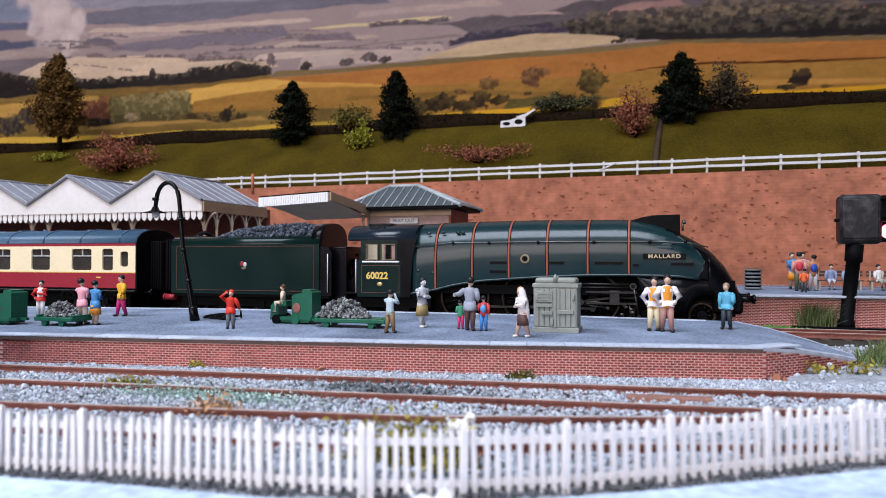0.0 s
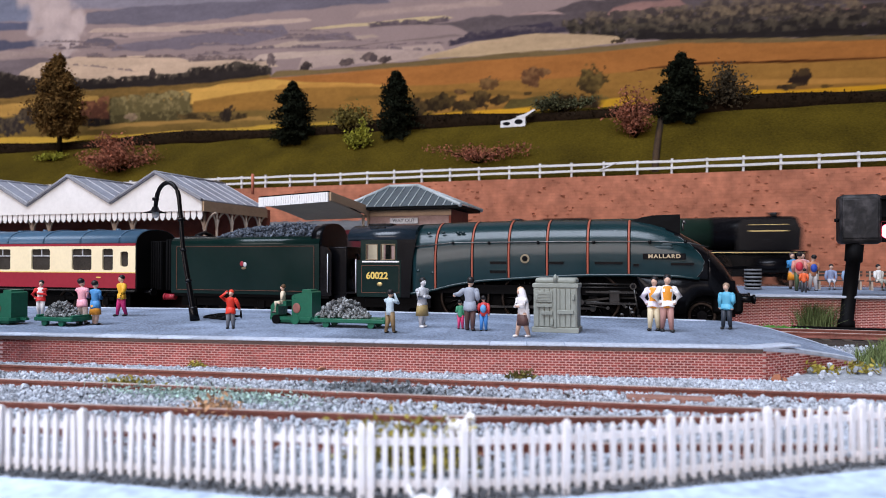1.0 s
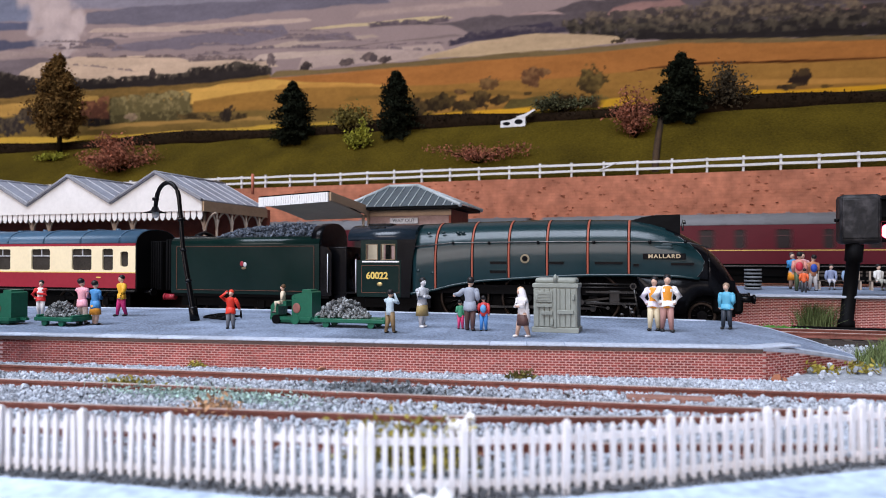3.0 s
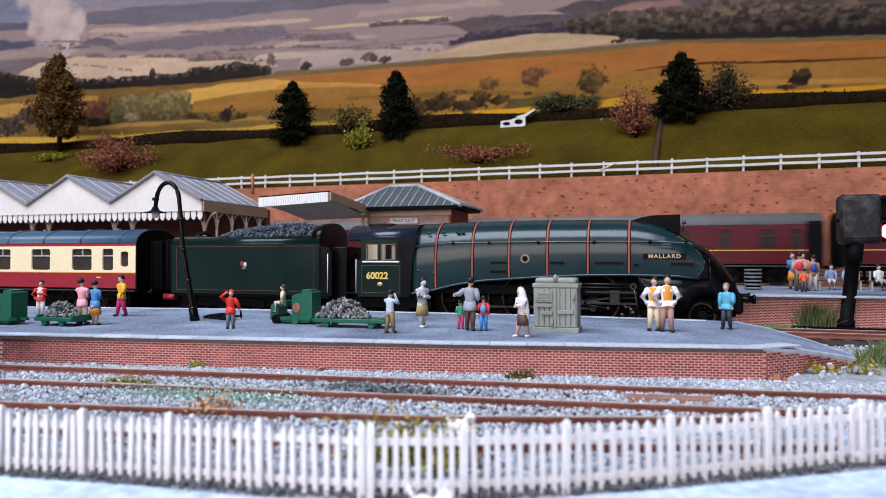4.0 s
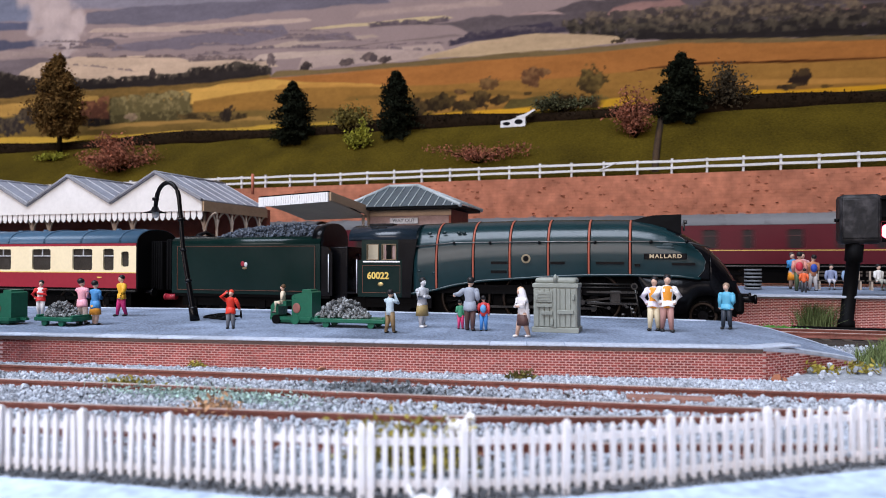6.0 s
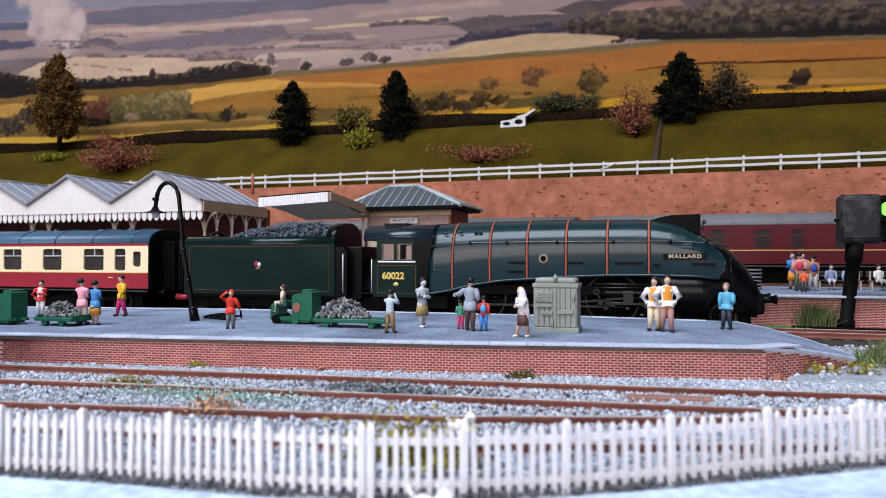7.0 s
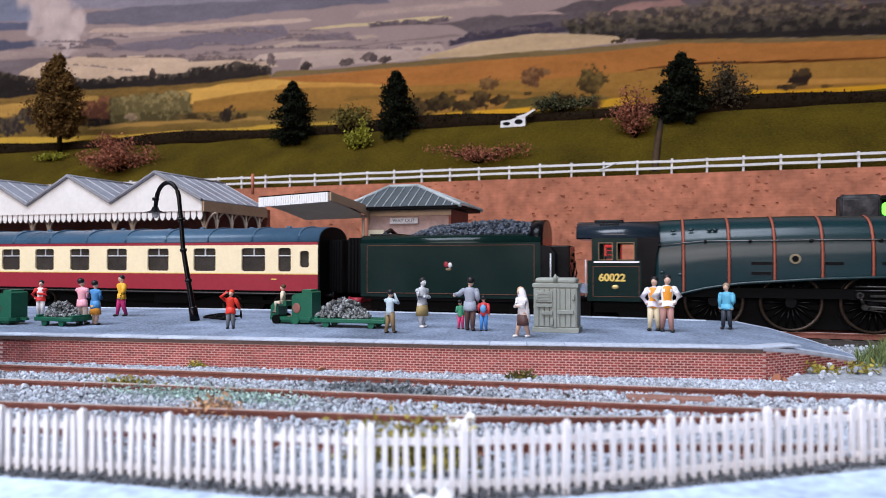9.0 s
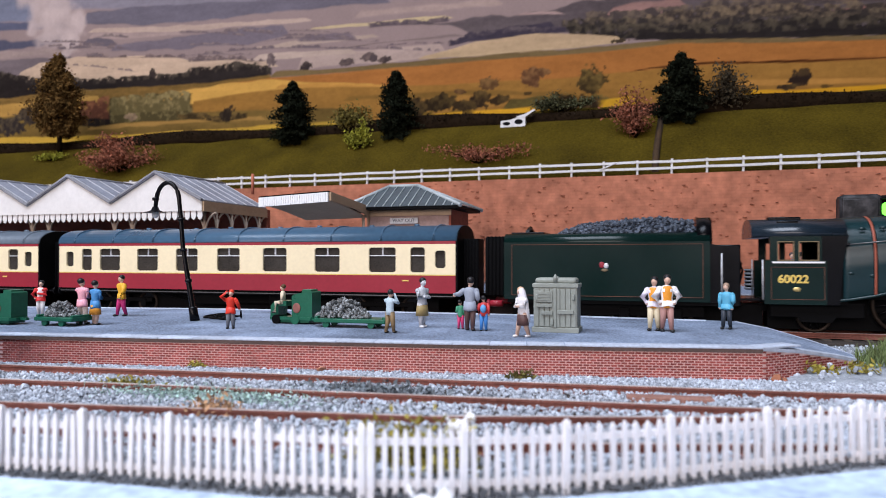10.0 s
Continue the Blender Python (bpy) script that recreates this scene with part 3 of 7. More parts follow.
def coach(name, label, at, livery, windows, small, length=258.0, group="", glass=None, reach=9.0, black_ends=0.0):
    body_lo, body_hi, waist, line, roof_mat, frame_mat = livery
    c = thing(name, label, "railway carriage", at, group=group)
    ops = [(x, w, 26.2, 39.3) for x, w in windows] + [(x, w, 26.2, 39.3) for x, w in small] + [(-8.2, 5.6, 28.5, 37.6), (-length + 8.4, 5.6, 28.5, 37.6)]
    for y, nm in ((-17.5, "side"), (17.5, "side")):
        side_panels(c, length, [(15.4, 24.6, 0), (24.6, 25.1, 2), (25.1, 41, 1), (41, 43, 0)], ops, y, nm, (body_lo, body_hi, line))
    # panes sit a little behind the side, with a bar and a sliding top light
    for i, (x, w, z0, z1) in enumerate(ops):
        bm = bm_new()
        box(bm, x - w / 2 - 0.4, x + w / 2 + 0.4, -16.8, -16.4, z0 - 0.4, z1 + 0.4)
        pane = part("pane", bm, glass or GLASS_DARK, c)
        pane.visible_shadow = False
        bm = bm_new()
        for sx in (-1, 1):
            for zc, sz in ((z0, 1), (z1, -1)):
                xe, q = x + sx * w / 2, 1.4
                pts = [(xe, zc)] + [(xe - sx * q * (1 - math.cos(a)), zc + sz * q * (1 - math.sin(a))) for a in np.linspace(0, math.pi / 2, 5)]
                extrude_y(bm, pts, -17.96, -17.04)
        part("rounded_surround", bm, body_hi, pane)
        if i < len(windows) + len(small):
            bm = bm_new()
            box(bm, x - w / 2, x + w / 2, -17.3, -16.7, z1 - 4.6, z1 - 4.0)
            if w > 10:
                box(bm, x - 0.3, x + 0.3, -17.25, -16.75, z1 - 4.1, z1)
            part("window_frame", bm, frame_mat, pane, "silver-grey sliding top light")
    bm = bm_new()
    sec = [(18.1, 42.6)] + arc_top(18.1, 43, 8.4)[0:] + [(-18.1, 42.6)]
    extrude_x(bm, sec, -length - 0.6, 0.6, smooth=True)
    roof = part("roof", bm, roof_mat, c)
    for k in range(9):
        x = -12 - k * (length - 24) / 8
        bm = bm_new()
        pts = [(x, y * 1.006, z + 0.12) for y, z in arc_top(18.1, 43, 8.4, 16)]
        tube(bm, pts, 0.6, 6)
        part("roof_rib", bm, roof_mat, roof)
    for k in range(8):
        x = -26 - k * (length - 52) / 7
        bm = bm_new()
        tube(bm, [(x, 3.5 if k % 2 else -3.5, 50.6), (x, 3.5 if k % 2 else -3.5, 52.2)], [1.9, 1.3], 10)
        part("roof_vent", bm, roof_mat, roof)
    for x, s in ((0.3, 1), (-length - 0.3, -1)):
        bm = bm_new()
        ring = [(17.9, 15.4)] + arc_top(17.9, 42, 9.2) + [(-17.9, 15.4)]
        extrude_x(bm, ring, x - 0.7, x + 0.7)
        part("end", bm, FLAT_BLACK, c, "black carriage end")
        bm = bm_new()
        box(bm, min(x, x + s * reach), max(x, x + s * reach), -5.8, 5.8, 14.5, 43.4)
        gw = part("gangway", bm, FLAT_BLACK, c, "black bellows gangway")
        for q in range(5):
            bm = bm_new()
            xs = sorted((x + s * (0.8 + q * 1.7) * reach / 9, x + s * (2.0 + q * 1.7) * reach / 9))
            box(bm, xs[0], xs[1], -6.5, 6.5, 14, 44, bevel=0.5)
            part("bellows_fold", bm, FLAT_BLACK, gw)
        if black_ends:
            bm = bm_new()
            extrude_x(bm, [(18.3, 14.8)] + arc_top(18.3, 42.4, 8.6) + [(-18.3, 14.8)], *sorted((x, x - s * black_ends)))
            part("vestibule_end", bm, FLAT_BLACK, c, "black vestibule end")
        for y in (-10, 10):
            bm = bm_new()
            tube(bm, [(x, y, 13), (x + s * 5.5, y, 13)], 1.0, 8)
            tube(bm, [(x + s * 5.5, y, 13), (x + s * 6.5, y, 13)], 2.6, 12)
            part("buffer", bm, BLACK, c)
    bm = bm_new()
    box(bm, -length, 0, -17, 17, 13.2, 15.5)
    box(bm, -length + 1, -1, -17.6, -16.6, 12.9, 13.5)
    # solid black block fills the space below, standing in for the coach's shadow
    box(bm, -length + 12, -12, -8.5, 8.5, 1.6, 13.3)
    for x in (-100, -150):
        box(bm, x - 12, x + 12, -13, 13, 6.5, 13.3, bevel=0.5)
    for y in (-11, 11):
        tube(bm, [(-70, y, 13.2), (-95, y, 8), (-165, y, 8), (-190, y, 13.2)], 0.7, 6)
    part("underframe", bm, FLAT_BLACK, c)
    bm = bm_new()
    box(bm, -length + 1, -1, -17.9, -17.2, 13.6, 14.1)
    part("solebar", bm, STEEL, c, "dull steel solebar edge")
    wheels = []
    for xc in (-43, -length + 43):
        wheels += bogie(c, xc, 34, 6.8)[1]
    return c, wheels


BR_LIVERY = (CRIMSON, CREAM, 24.6, GOLD, ROOF_BLUE, FRAME_GREY)
MAROON_LIVERY = (MAROON, MAROON, 24.6, GOLD, ROOF_GREY, mat("dull_frame", (0.07, 0.03, 0.03), 0.5))

# express locomotive: local x is its place on the line while it stands
loco = thing("streamlined_locomotive", "dark green streamlined steam locomotive with orange bands and black nose", "locomotive", (0, MAIN_Y, 4))


def skirt(x):
    return float(np.interp(x, [-131, -119, -110, -99, -84, -70, -53, -31, -11, 10, 25, 30], [14.0, 15.2, 16.8, 19.6, 22, 23, 24.2, 25.2, 25.4, 25, 23.3, 22.6]))


def crown(x):
    return float(np.interp(x, [-125, -100, -60, -16, -8, -2, 5, 11, 21.6, 27, 31.8, 36, 39.0], [52.0, 52.9, 53.4, 53.0, 52.3, 51.3, 49.3, 46.6, 40.4, 36, 30.4, 23.5, 16.5]))


def half_width(x):
    return float(np.interp(x, [-125, 0, 12, 25, 34, 39], [17.6, 17.6, 17.2, 15.6, 12.8, 10.0]))


def casing(x, zs=None, grow=0.0, full=True):
    zs = skirt(x) if zs is None else zs
    zt, w = crown(x) + grow, half_width(x) + grow
    prof = [(0.975, 0.0), (0.99, 0.10), (1.0, 0.25), (1.0, 0.40), (0.982, 0.53), (0.915, 0.68), (0.80, 0.80), (0.62, 0.90), (0.38, 0.965), (0.14, 0.996)]
    hs = np.linspace(0, 0.996, 26)
    left = [(x, -w * float(np.interp(h, [b for a, b in prof], [a for a, b in prof])), zs + (zt - zs) * float(h)) for h in hs]
    return left + [(x, -y, z) for _, y, z in left[::-1]]


bm = bm_new()
loft(bm, [casing(x) for x in [*np.linspace(-121, -12, 44), *np.linspace(-11.5, 24, 80)]])
SWEEP = [(-3, 52.2), (5, 47.8), (10.7, 44.1), (16.4, 40.1), (20.5, 35.6), (22.2, 32.2), (21.4, 27.9), (18.8, 24.6), (16, 22)]
for f in bm.faces:
    c = f.calc_center_median()
    edge = float(np.interp(-c.z, [-z for x, z in SWEEP], [x for x, z in SWEEP]))
    f.material_index = int(c.x > edge)
boiler = part("boiler_casing", bm, (LOCO_GREEN, BLACK), loco, "satin dark green boiler casing")
bm = bm_new()
loft(bm, [casing(x, zs=float(np.interp(x, [24, 30, 39], [21, 12, 8]))) for x in np.linspace(24.05, 39, 16)])
part("nose", bm, BLACK, loco, "black wedge-shaped nose")
for xb in (-108.6, -88.9, -69.9, -50.6, -30.9, -11.6):
    bm = bm_new()
    loft(bm, [casing(x, grow=0.14) for x in (xb - 0.82, xb + 0.82)])
    b = part("boiler_band", bm, BLACK, boiler, "orange-edged boiler band")
    b.data.materials.append(ORANGE)
    bm = bm_new()
    loft(bm, [casing(x, grow=0.2) for x in (xb - 0.5, xb + 0.5)])
    part("lining", bm, ORANGE, boiler, "orange lining")
bm = bm_new()
tube(bm, [(x, -half_width(x) * float(np.interp((z - skirt(x)) / (crown(x) - skirt(x)), [0, 0.25, 0.4, 0.53, 0.68, 0.8, 0.9, 1.0], [0.975, 1.0, 1.0, 0.982, 0.915, 0.8, 0.62, 0.14])) - 0.05, z) for x, z in SWEEP[2:-1]], 0.09, 5)
part("sweep_line", bm, mat("dull_lining", (0.17, 0.19, 0.19), 0.5), boiler, "thin pale lining curve at the nose")
# running-plate edge, sweeping up over the drivers
for y in (-1, 1):
    bm = bm_new()
    tube(bm, [(x, y * half_width(x) * 0.965, skirt(x) + 0.2) for x in np.linspace(-131, 20, 50)], 0.75, 6)
    part("valance_edge", bm, LOCO_GREEN, loco)
bm = bm_new()
tube(bm, [(-119.5, -18.0, 39.6), (-99.4, -17.6, 41.6), (-40, -17.3, 41.8), (0, -17.1, 41.6), (16, -16.0, 40.8), (24, -14.8, 38.8)], 0.33, 6)
hr = part("handrail", bm, STEEL, loco, "thin steel handrail")
for x in (-119, -99, -80, -55, -28, -2, 14):
    bm = bm_new()
    ball(bm, (x, -17.6, 41.4 if x > -110 else 39.7), 0.85, seg=8)
    tube(bm, [(x, -17.6, 41.4 if x > -110 else 39.7), (x, -13, 41.4 if x > -110 else 39.7)], 0.4, 6)
    part("handrail_knob", bm, BLACK, hr)
# chimney and its hood
bm = bm_new()
loft(bm, [[(x, -h, z0), (x, -h * 0.9, z1 - 0.5), (x, -h * 0.6, z1), (x, h * 0.6, z1), (x, h * 0.9, z1 - 0.5), (x, h, z0)]
          for x, z0, z1, h in ((-11, 50, 52.4, 5.0), (-6, 50, 53.8, 6.2), (-1, 49, 54.7, 6.6), (12, 45, 55.0, 6.6))], smooth=False)
part("chimney_hood", bm, FLAT_BLACK, loco, "black chimney and smoke deflector hood")
bm = bm_new()
tube(bm, [(13.2, -3, 47), (13.2, -3, 51)], 0.5, 6)
tube(bm, [(13.2, -3, 51), (14.6, -3, 51.4)], 1.0, 8)
part("whistle", bm, STEEL, loco)
# name, works roundel, inspection covers, steps
bm = bm_new()
box(bm, -5.2, 14.0, -18.0, -17.3, 33.1, 35.9, bevel=0.25)
plate = part("nameplate", bm, BLACK, loco, "black nameplate with raised silver letters")
writing("MALLARD", 2.5, mat("worn_brass_letters", (0.42, 0.34, 0.22), 0.5, 0.3, var=0.3), plate, Matrix.Translation((4.5, -18.05, 34.5)) @ SIDE, stretch=1.12, bold=0.1, space=1.25)
bm = bm_new()
tube(bm, [(-61.6, -18.2, 33.4), (-61.6, -16.8, 33.4)], 2.3, 20)
ro = part("roundel", bm, mat("dull_roundel", (0.24, 0.20, 0.13), 0.5, 0.3), loco, "small brass roundel")
bm = bm_new()
tube(bm, [(-61.6, -18.4, 33.4), (-61.6, -18.1, 33.4)], 1.4, 16)
part("roundel_face", bm, FLAT_BLACK, ro)
for x0, x1, z in ((-80, -70.5, 32), (-50, -42, 32), (-28, -14, 32), (-10, -6.5, 31), (7, 18, 31.6), (-80, -71, 27.5)):
    bm = bm_new()
    box(bm, x0, x1, -18.3, -16.8, z, z + 0.45)
    st = part("footstep", bm, LOCO_GREEN, loco)
    bm = bm_new()
    box(bm, x0 + 0.5, x1 - 0.5, -17.9, -16.8, z - 1.3, z - 0.05)
    part("step_recess", bm, BLACK, st)
for x, z in ((-105, 47), (-113, 46.6), (-97, 46.8), (-94.5, 46.8), (-118, 27), (-110, 26)):
    bm = bm_new()
    ball(bm, (x, -14.9 if z > 40 else -17.4, z), 1.0, seg=8, sq=(1.3, 0.6, 0.8))
    part("washout_plug", bm, LOCO_GREEN, boiler)
bm = bm_new()
ball(bm, (3.5, -17.0, 38.6), 1.0, sq=(5.2, 0.25, 0.9), seg=14)
ball(bm, (5.5, -16.6, 40.0), 1.0, sq=(2.6, 0.25, 0.9), seg=14)
part("winged_badge", bm, mat("faded_badge", (0.030, 0.052, 0.058), 0.5, var=0.5, scale=300), loco, "faint silver badge on the casing")
# cab
CAB_FRAME = mat("cab_window_frame", (0.20, 0.14, 0.075), 0.5)
cab = part("cab_floor", (lambda b: (box(b, -152, -119, -16.5, 16.5, 13, 14.5), b)[1])(bm_new()), FLAT_BLACK, loco)
for y, front in ((-17.6, True), (17.6, False)):
    bm = bm_new()
    wins = [(-147.4, -140.6), (-138.8, -130.6)]
    box(bm, -152.7, -127.6, y - 0.5, y + 0.5, 13, 32.6)
    extrude_y(bm, [(-127.6, 13), (-122.5, 13), (-121, 32.6), (-127.6, 32.6)], y - 0.42, y + 0.42, 1)
    box(bm, -150.5, -129.5, y - 0.5, y + 0.5, 41.2, 44)
    for xa, xb in ((-150.5, -147.4), (-140.6, -138.8), (-130.6, -129.5)):
        box(bm, xa, xb, y - 0.5, y + 0.5, 32.6, 41.2)
    extrude_y(bm, [(-129.5, 32.6), (-121, 32.6), (-119, 44), (-129.5, 44)], y - 0.5, y + 0.5, 1)
    side = part("cab_side", bm, (TENDER_GREEN, BLACK), loco, "dark green cab side with two windows")
    for xa, xb in wins:
        bm = bm_new()
        for q in ((xa, xb, 32.6, 33.0), (xa, xb, 40.8, 41.2), (xa, xa + 0.35, 32.6, 41.2), (xb - 0.35, xb, 32.6, 41.2)):
            box(bm, q[0], q[1], y - 0.75, y + 0.6, q[2], q[3])
        part("window_frame", bm, CAB_FRAME, side, "thin tan window frame")
    if front:
        bm = bm_new()
        box(bm, -149.5, -128.5, y - 1.0, y - 0.4, 31.4, 32.2)
        part("arm_rest", bm, WHITE, side, "white cab side rail")
        bm = bm_new()
        for q in ((-150, -128.4, 15.2, 15.38), (-150, -128.4, 29.6, 29.78), (-150, -149.82, 15.2, 29.78), (-128.58, -128.4, 15.2, 29.78)):
            box(bm, q[0], q[1], y - 0.62, y - 0.4, q[2], q[3])
        part("lining", bm, DULL_ORANGE, side, "thin orange lining")
        writing("60022", 5.0, GOLD, side, Matrix.Translation((-141.0, y - 0.55, 24.2)) @ SIDE, name="number", label="gold cab numerals", stretch=1.0, bold=0.16)
        bm = bm_new()
        ball(bm, (-139.5, y - 0.5, 19.8), 1.4, seg=12, sq=(1.2, 0.25, 0.8))
        part("works_plate", bm, BRASS, side, "small oval brass plate")
    bm = bm_new()
    tube(bm, [(-153.4, y - 0.3, 15), (-153.4, y - 0.3, 33)], 0.3, 6)
    part("cab_handrail", bm, FRAME_GREY, side, "bright vertical handrail")
bm = bm_new()
extrude_x(bm, arc_top(18.2, 43.5, 8.4, 18, 2.4) + [(-17, 43), (17, 43)], -158, -119.5, smooth=True)
cr = part("cab_roof", bm, mat("cab_roof_black", (0.010, 0.018, 0.027), 0.25, var=0.2, scale=60, spec=0.5), loco, "glossy black cab roof")
bm = bm_new()
box(bm, -150, -136, -9, -2, 50.8, 52.6, bevel=0.5)
box(bm, -147, -138, -14, -9.6, 48.6, 50.6, bevel=0.4)
part("roof_vent", bm, BLACK, cr)
bm = bm_new()
extrude_x(bm, [(16.8, 14)] + arc_top(16.8, 42, 8.5)[0:] + [(-16.8, 14)], -122, -120.6)
part("cab_front", bm, FLAT_BLACK, loco)
bm = bm_new()
box(bm, -124, -122.3, -13, 13, 15, 36, bevel=1)
for y in (-8, -3, 3, 8):
    tube(bm, [(-124.5, y, 22), (-125.5, y, 30), (-124.5, y, 38)], 0.7, 6)
part("backhead", bm, BLACK, loco, "black boiler backhead with pipes")
# chassis under the casing
bm = bm_new()
# black fill added for the darkness underneath, from the rails up into the casing
box(bm, -150, 34, -6.8, 6.8, 1.2, 23)
box(bm, -98, 16, -6.6, 6.6, 20, 28)
box(bm, -130, 20, -14, 14, 15.5, 20)
part("main_frame", bm, FLAT_BLACK, loco)
bm = bm_new()
box(bm, 26, 39.4, -11.2, 11.2, 7.5, 17.5, bevel=1.6)
part("buffer_beam", bm, FLAT_BLACK, loco)
for y in (-9.5, 9.5):
    bm = bm_new()
    tube(bm, [(38, y, 14.6), (43.6, y, 14.6)], 1.7, 12)
    tube(bm, [(43.6, y, 14.6), (44.6, y, 14.6)], 2.2, 16)
    part("buffer", bm, BLACK, loco)
bm = bm_new()
for y in (-10.6, 10.6):
    tube(bm, [(-8, y, 14.5), (13, y, 14.5)], 5.2, 18)
    tube(bm, [(-10, y, 20.8), (14, y, 20.8)], 2.6, 12)
part("cylinder", bm, BLACK, loco, "black cylinders and valve chests")


# black side fairing over the cylinders, cut away round the leading wheels
def fairing_foot(x):
    return float(np.interp(x, [-8, -6, -4, -2, 0, 13.5, 14.5, 16, 18.5, 22, 25, 28, 30, 31.2, 32, 37], [24.4, 18, 12.5, 9, 7.6, 7.4, 9.5, 13, 15.4, 16.4, 16.2, 14.6, 12, 9, 7.0, 6.0]))


for side in (-1, 1):
    bm = bm_new()
    sec = []
    for x in np.linspace(-8, 36, 89):
        w, zt, zb = half_width(x) * 0.955, skirt(min(x, 30)) + 0.6, fairing_foot(x)
        sec.append([(x, side * (w - 0.9), zb), (x, side * (w - 0.25), zb), (x, side * w, (zb + zt) / 2), (x, side * w, zt), (x, side * (w - 0.9), zt)])
    loft(bm, sec)
    fairing = part("side_fairing", bm, BLACK, loco, "black side fairing with wheel cut-out")
    bm = bm_new()
    box(bm, 3, 9.5, side * 16.75 - 0.25, side * 16.75 + 0.25, 14.4, 16.4, bevel=0.15)
    part("access_cover", bm, FLAT_BLACK, fairing)
bm = bm_new()
for z in (11.8, 17.2):
    box(bm, -32, -8, -16.6, -14.8, z - 0.5, z + 0.5)
part("slide_bar", bm, GEAR, loco, "steel slide bars")
bm = bm_new()
tube(bm, [(-40, -15.8, 24.2), (-13.5, -15.8, 24.0)], 0.45, 8)
tube(bm, [(-40, -15.8, 22.4), (-14, -15.8, 22.6)], 0.32, 8)
tube(bm, [(-12, -16.4, 22.8), (-10.6, -16.2, 15), (-9.6, -16, 8.6)], [0.55, 0.45, 0.4], 8)
tube(bm, [(-38.5, -15.8, 20.6), (-36.5, -15.8, 15.4)], [0.8, 0.8], 8)
tube(bm, [(-37, -15.9, 15.6), (-17, -15.9, 14.6)], 0.42, 8)
tube(bm, [(-36, -15.9, 14.2), (-24, -15.9, 12.4)], 0.36, 8)
tube(bm, [(-14, -15.9, 14.5), (-13, -15.9, 5.6)], 0.36, 8)
for x, z, r in ((-38.5, 20.4, 1.5), (-36.6, 15.2, 1.3), (-12.2, 23.2, 1.6), (-16.4, 14.4, 0.9), (-9.6, 8.8, 0.8), (-24, 12.6, 0.8)):
    tube(bm, [(x, -17.0, z), (x, -15, z)], r, 14)
bmesh.ops.translate(bm, verts=bm.verts, vec=(2.5, 0, -3))
gear = part("valve_gear", bm, GEAR, loco, "dark steel valve gear links")
for x, z, r in ((-38.5, 20.4, 0.8), (-12.2, 23.2, 0.95)):
    bm = bm_new()
    tube(bm, [(x + 2.5, -17.15, z - 3), (x + 2.5, -16.9, z - 3)], r, 12)
    part("pivot", bm, BLACK, gear)
bm = bm_new()
for x, z in ((-15.6, 13.2), (-13.2, 12.2), (-12.4, 10.6), (-17.4, 9.6)):
    ball(bm, (x + 2.5, -16.2, z - 3), 0.8, sq=(1.3, 0.8, 0.8), seg=8)
part("oil_cup", bm, STEEL, gear, "bright lubricator cups")
drivers = [wheel("driving_wheel", loco, (x, 0, 13.4), 13.4, 18, crank=True, label="spoked black driving wheel") for x in (-95, -62, -29)]
loco_wheels = [wheel("bogie_wheel", loco, (x, 0, 6.4), 6.4, 10, label="small spoked wheel") for x in (-4, 21.5)]
trailing = wheel("trailing_wheel", loco, (-131, 0, 7.4), 7.4, 10, label="spoked trailing wheel")
bm = bm_new()
box(bm, -150, -112, -14.6, -13.2, 7, 14, bevel=0.5)
extrude_y(bm, [(-140, 9), (-122, 9), (-125, 5), (-137, 5)], -14.8, -13.6)
part("trailing_truck", bm, FLAT_BLACK, loco)
bm = bm_new()
box(bm, -33.5, 33.5, -1, 0, -0.55, 0.55)
for x in (-33, 0, 33):
    tube(bm, [(x, -1.4, 0), (x, 0.2, 0)], 1.5, 14)
coupling_rod = part("coupling_rod", bm, GEAR, loco, "steel coupling rod", (-62, -10.6, 8.8))
bm = bm_new()
box(bm, 0, 44, -0.9, 0, -0.55, 0.55)
for x, r in ((0, 1.7), (44, 1.4)):
    tube(bm, [(x, -1.3, 0), (x, 0.2, 0)], r, 14)
connecting_rod = part("connecting_rod", bm, GEAR, loco, "steel connecting rod", (-62, -11.9, 8.8))
bm = bm_new()
box(bm, -2.6, 2.6, -1.2, 1.2, -3.6, 3.6, bevel=0.5)
tube(bm, [(2, 0, 0), (22, 0, 0)], 0.7, 8)
crosshead = part("crosshead", bm, GEAR, loco, "steel crosshead and piston rod", (-20, -14.2, 14.5))

# tender
tender = thing("tender", "dark green eight-wheeled tender heaped with black coal", "tender", (0, MAIN_Y, 4))
bm = bm_new()
sec = [(17.4, 13.2), (17.6, 41.5), (17.0, 43.6), (15.6, 45.2), (13.6, 45.8), (-13.6, 45.8), (-15.6, 45.2), (-17.0, 43.6), (-17.6, 41.5), (-17.4, 13.2)]
fs = extrude_x(bm, sec, -272.4, -175.5)
for f in fs:
    f.smooth = len(f.verts) == 4 and abs(f.calc_center_median().z - 44) < 2.2
tb = part("tender_body", bm, TENDER_GREEN, tender, "glossy dark green tender side")
bm = bm_new()
for q in ((-268.5, -178.5, 15.2, 15.4), (-268.5, -178.5, 40.2, 40.4), (-268.5, -268.3, 15.2, 40.4), (-178.7, -178.5, 15.2, 40.4)):
    box(bm, q[0], q[1], -17.85, -17.4, q[2], q[3])
part("lining", bm, DULL_ORANGE, tb, "thin orange lining")
bm = bm_new()
ball(bm, (-222.3, -17.6, 30.0), 1.25, seg=12, sq=(0.9, 0.2, 1.1))
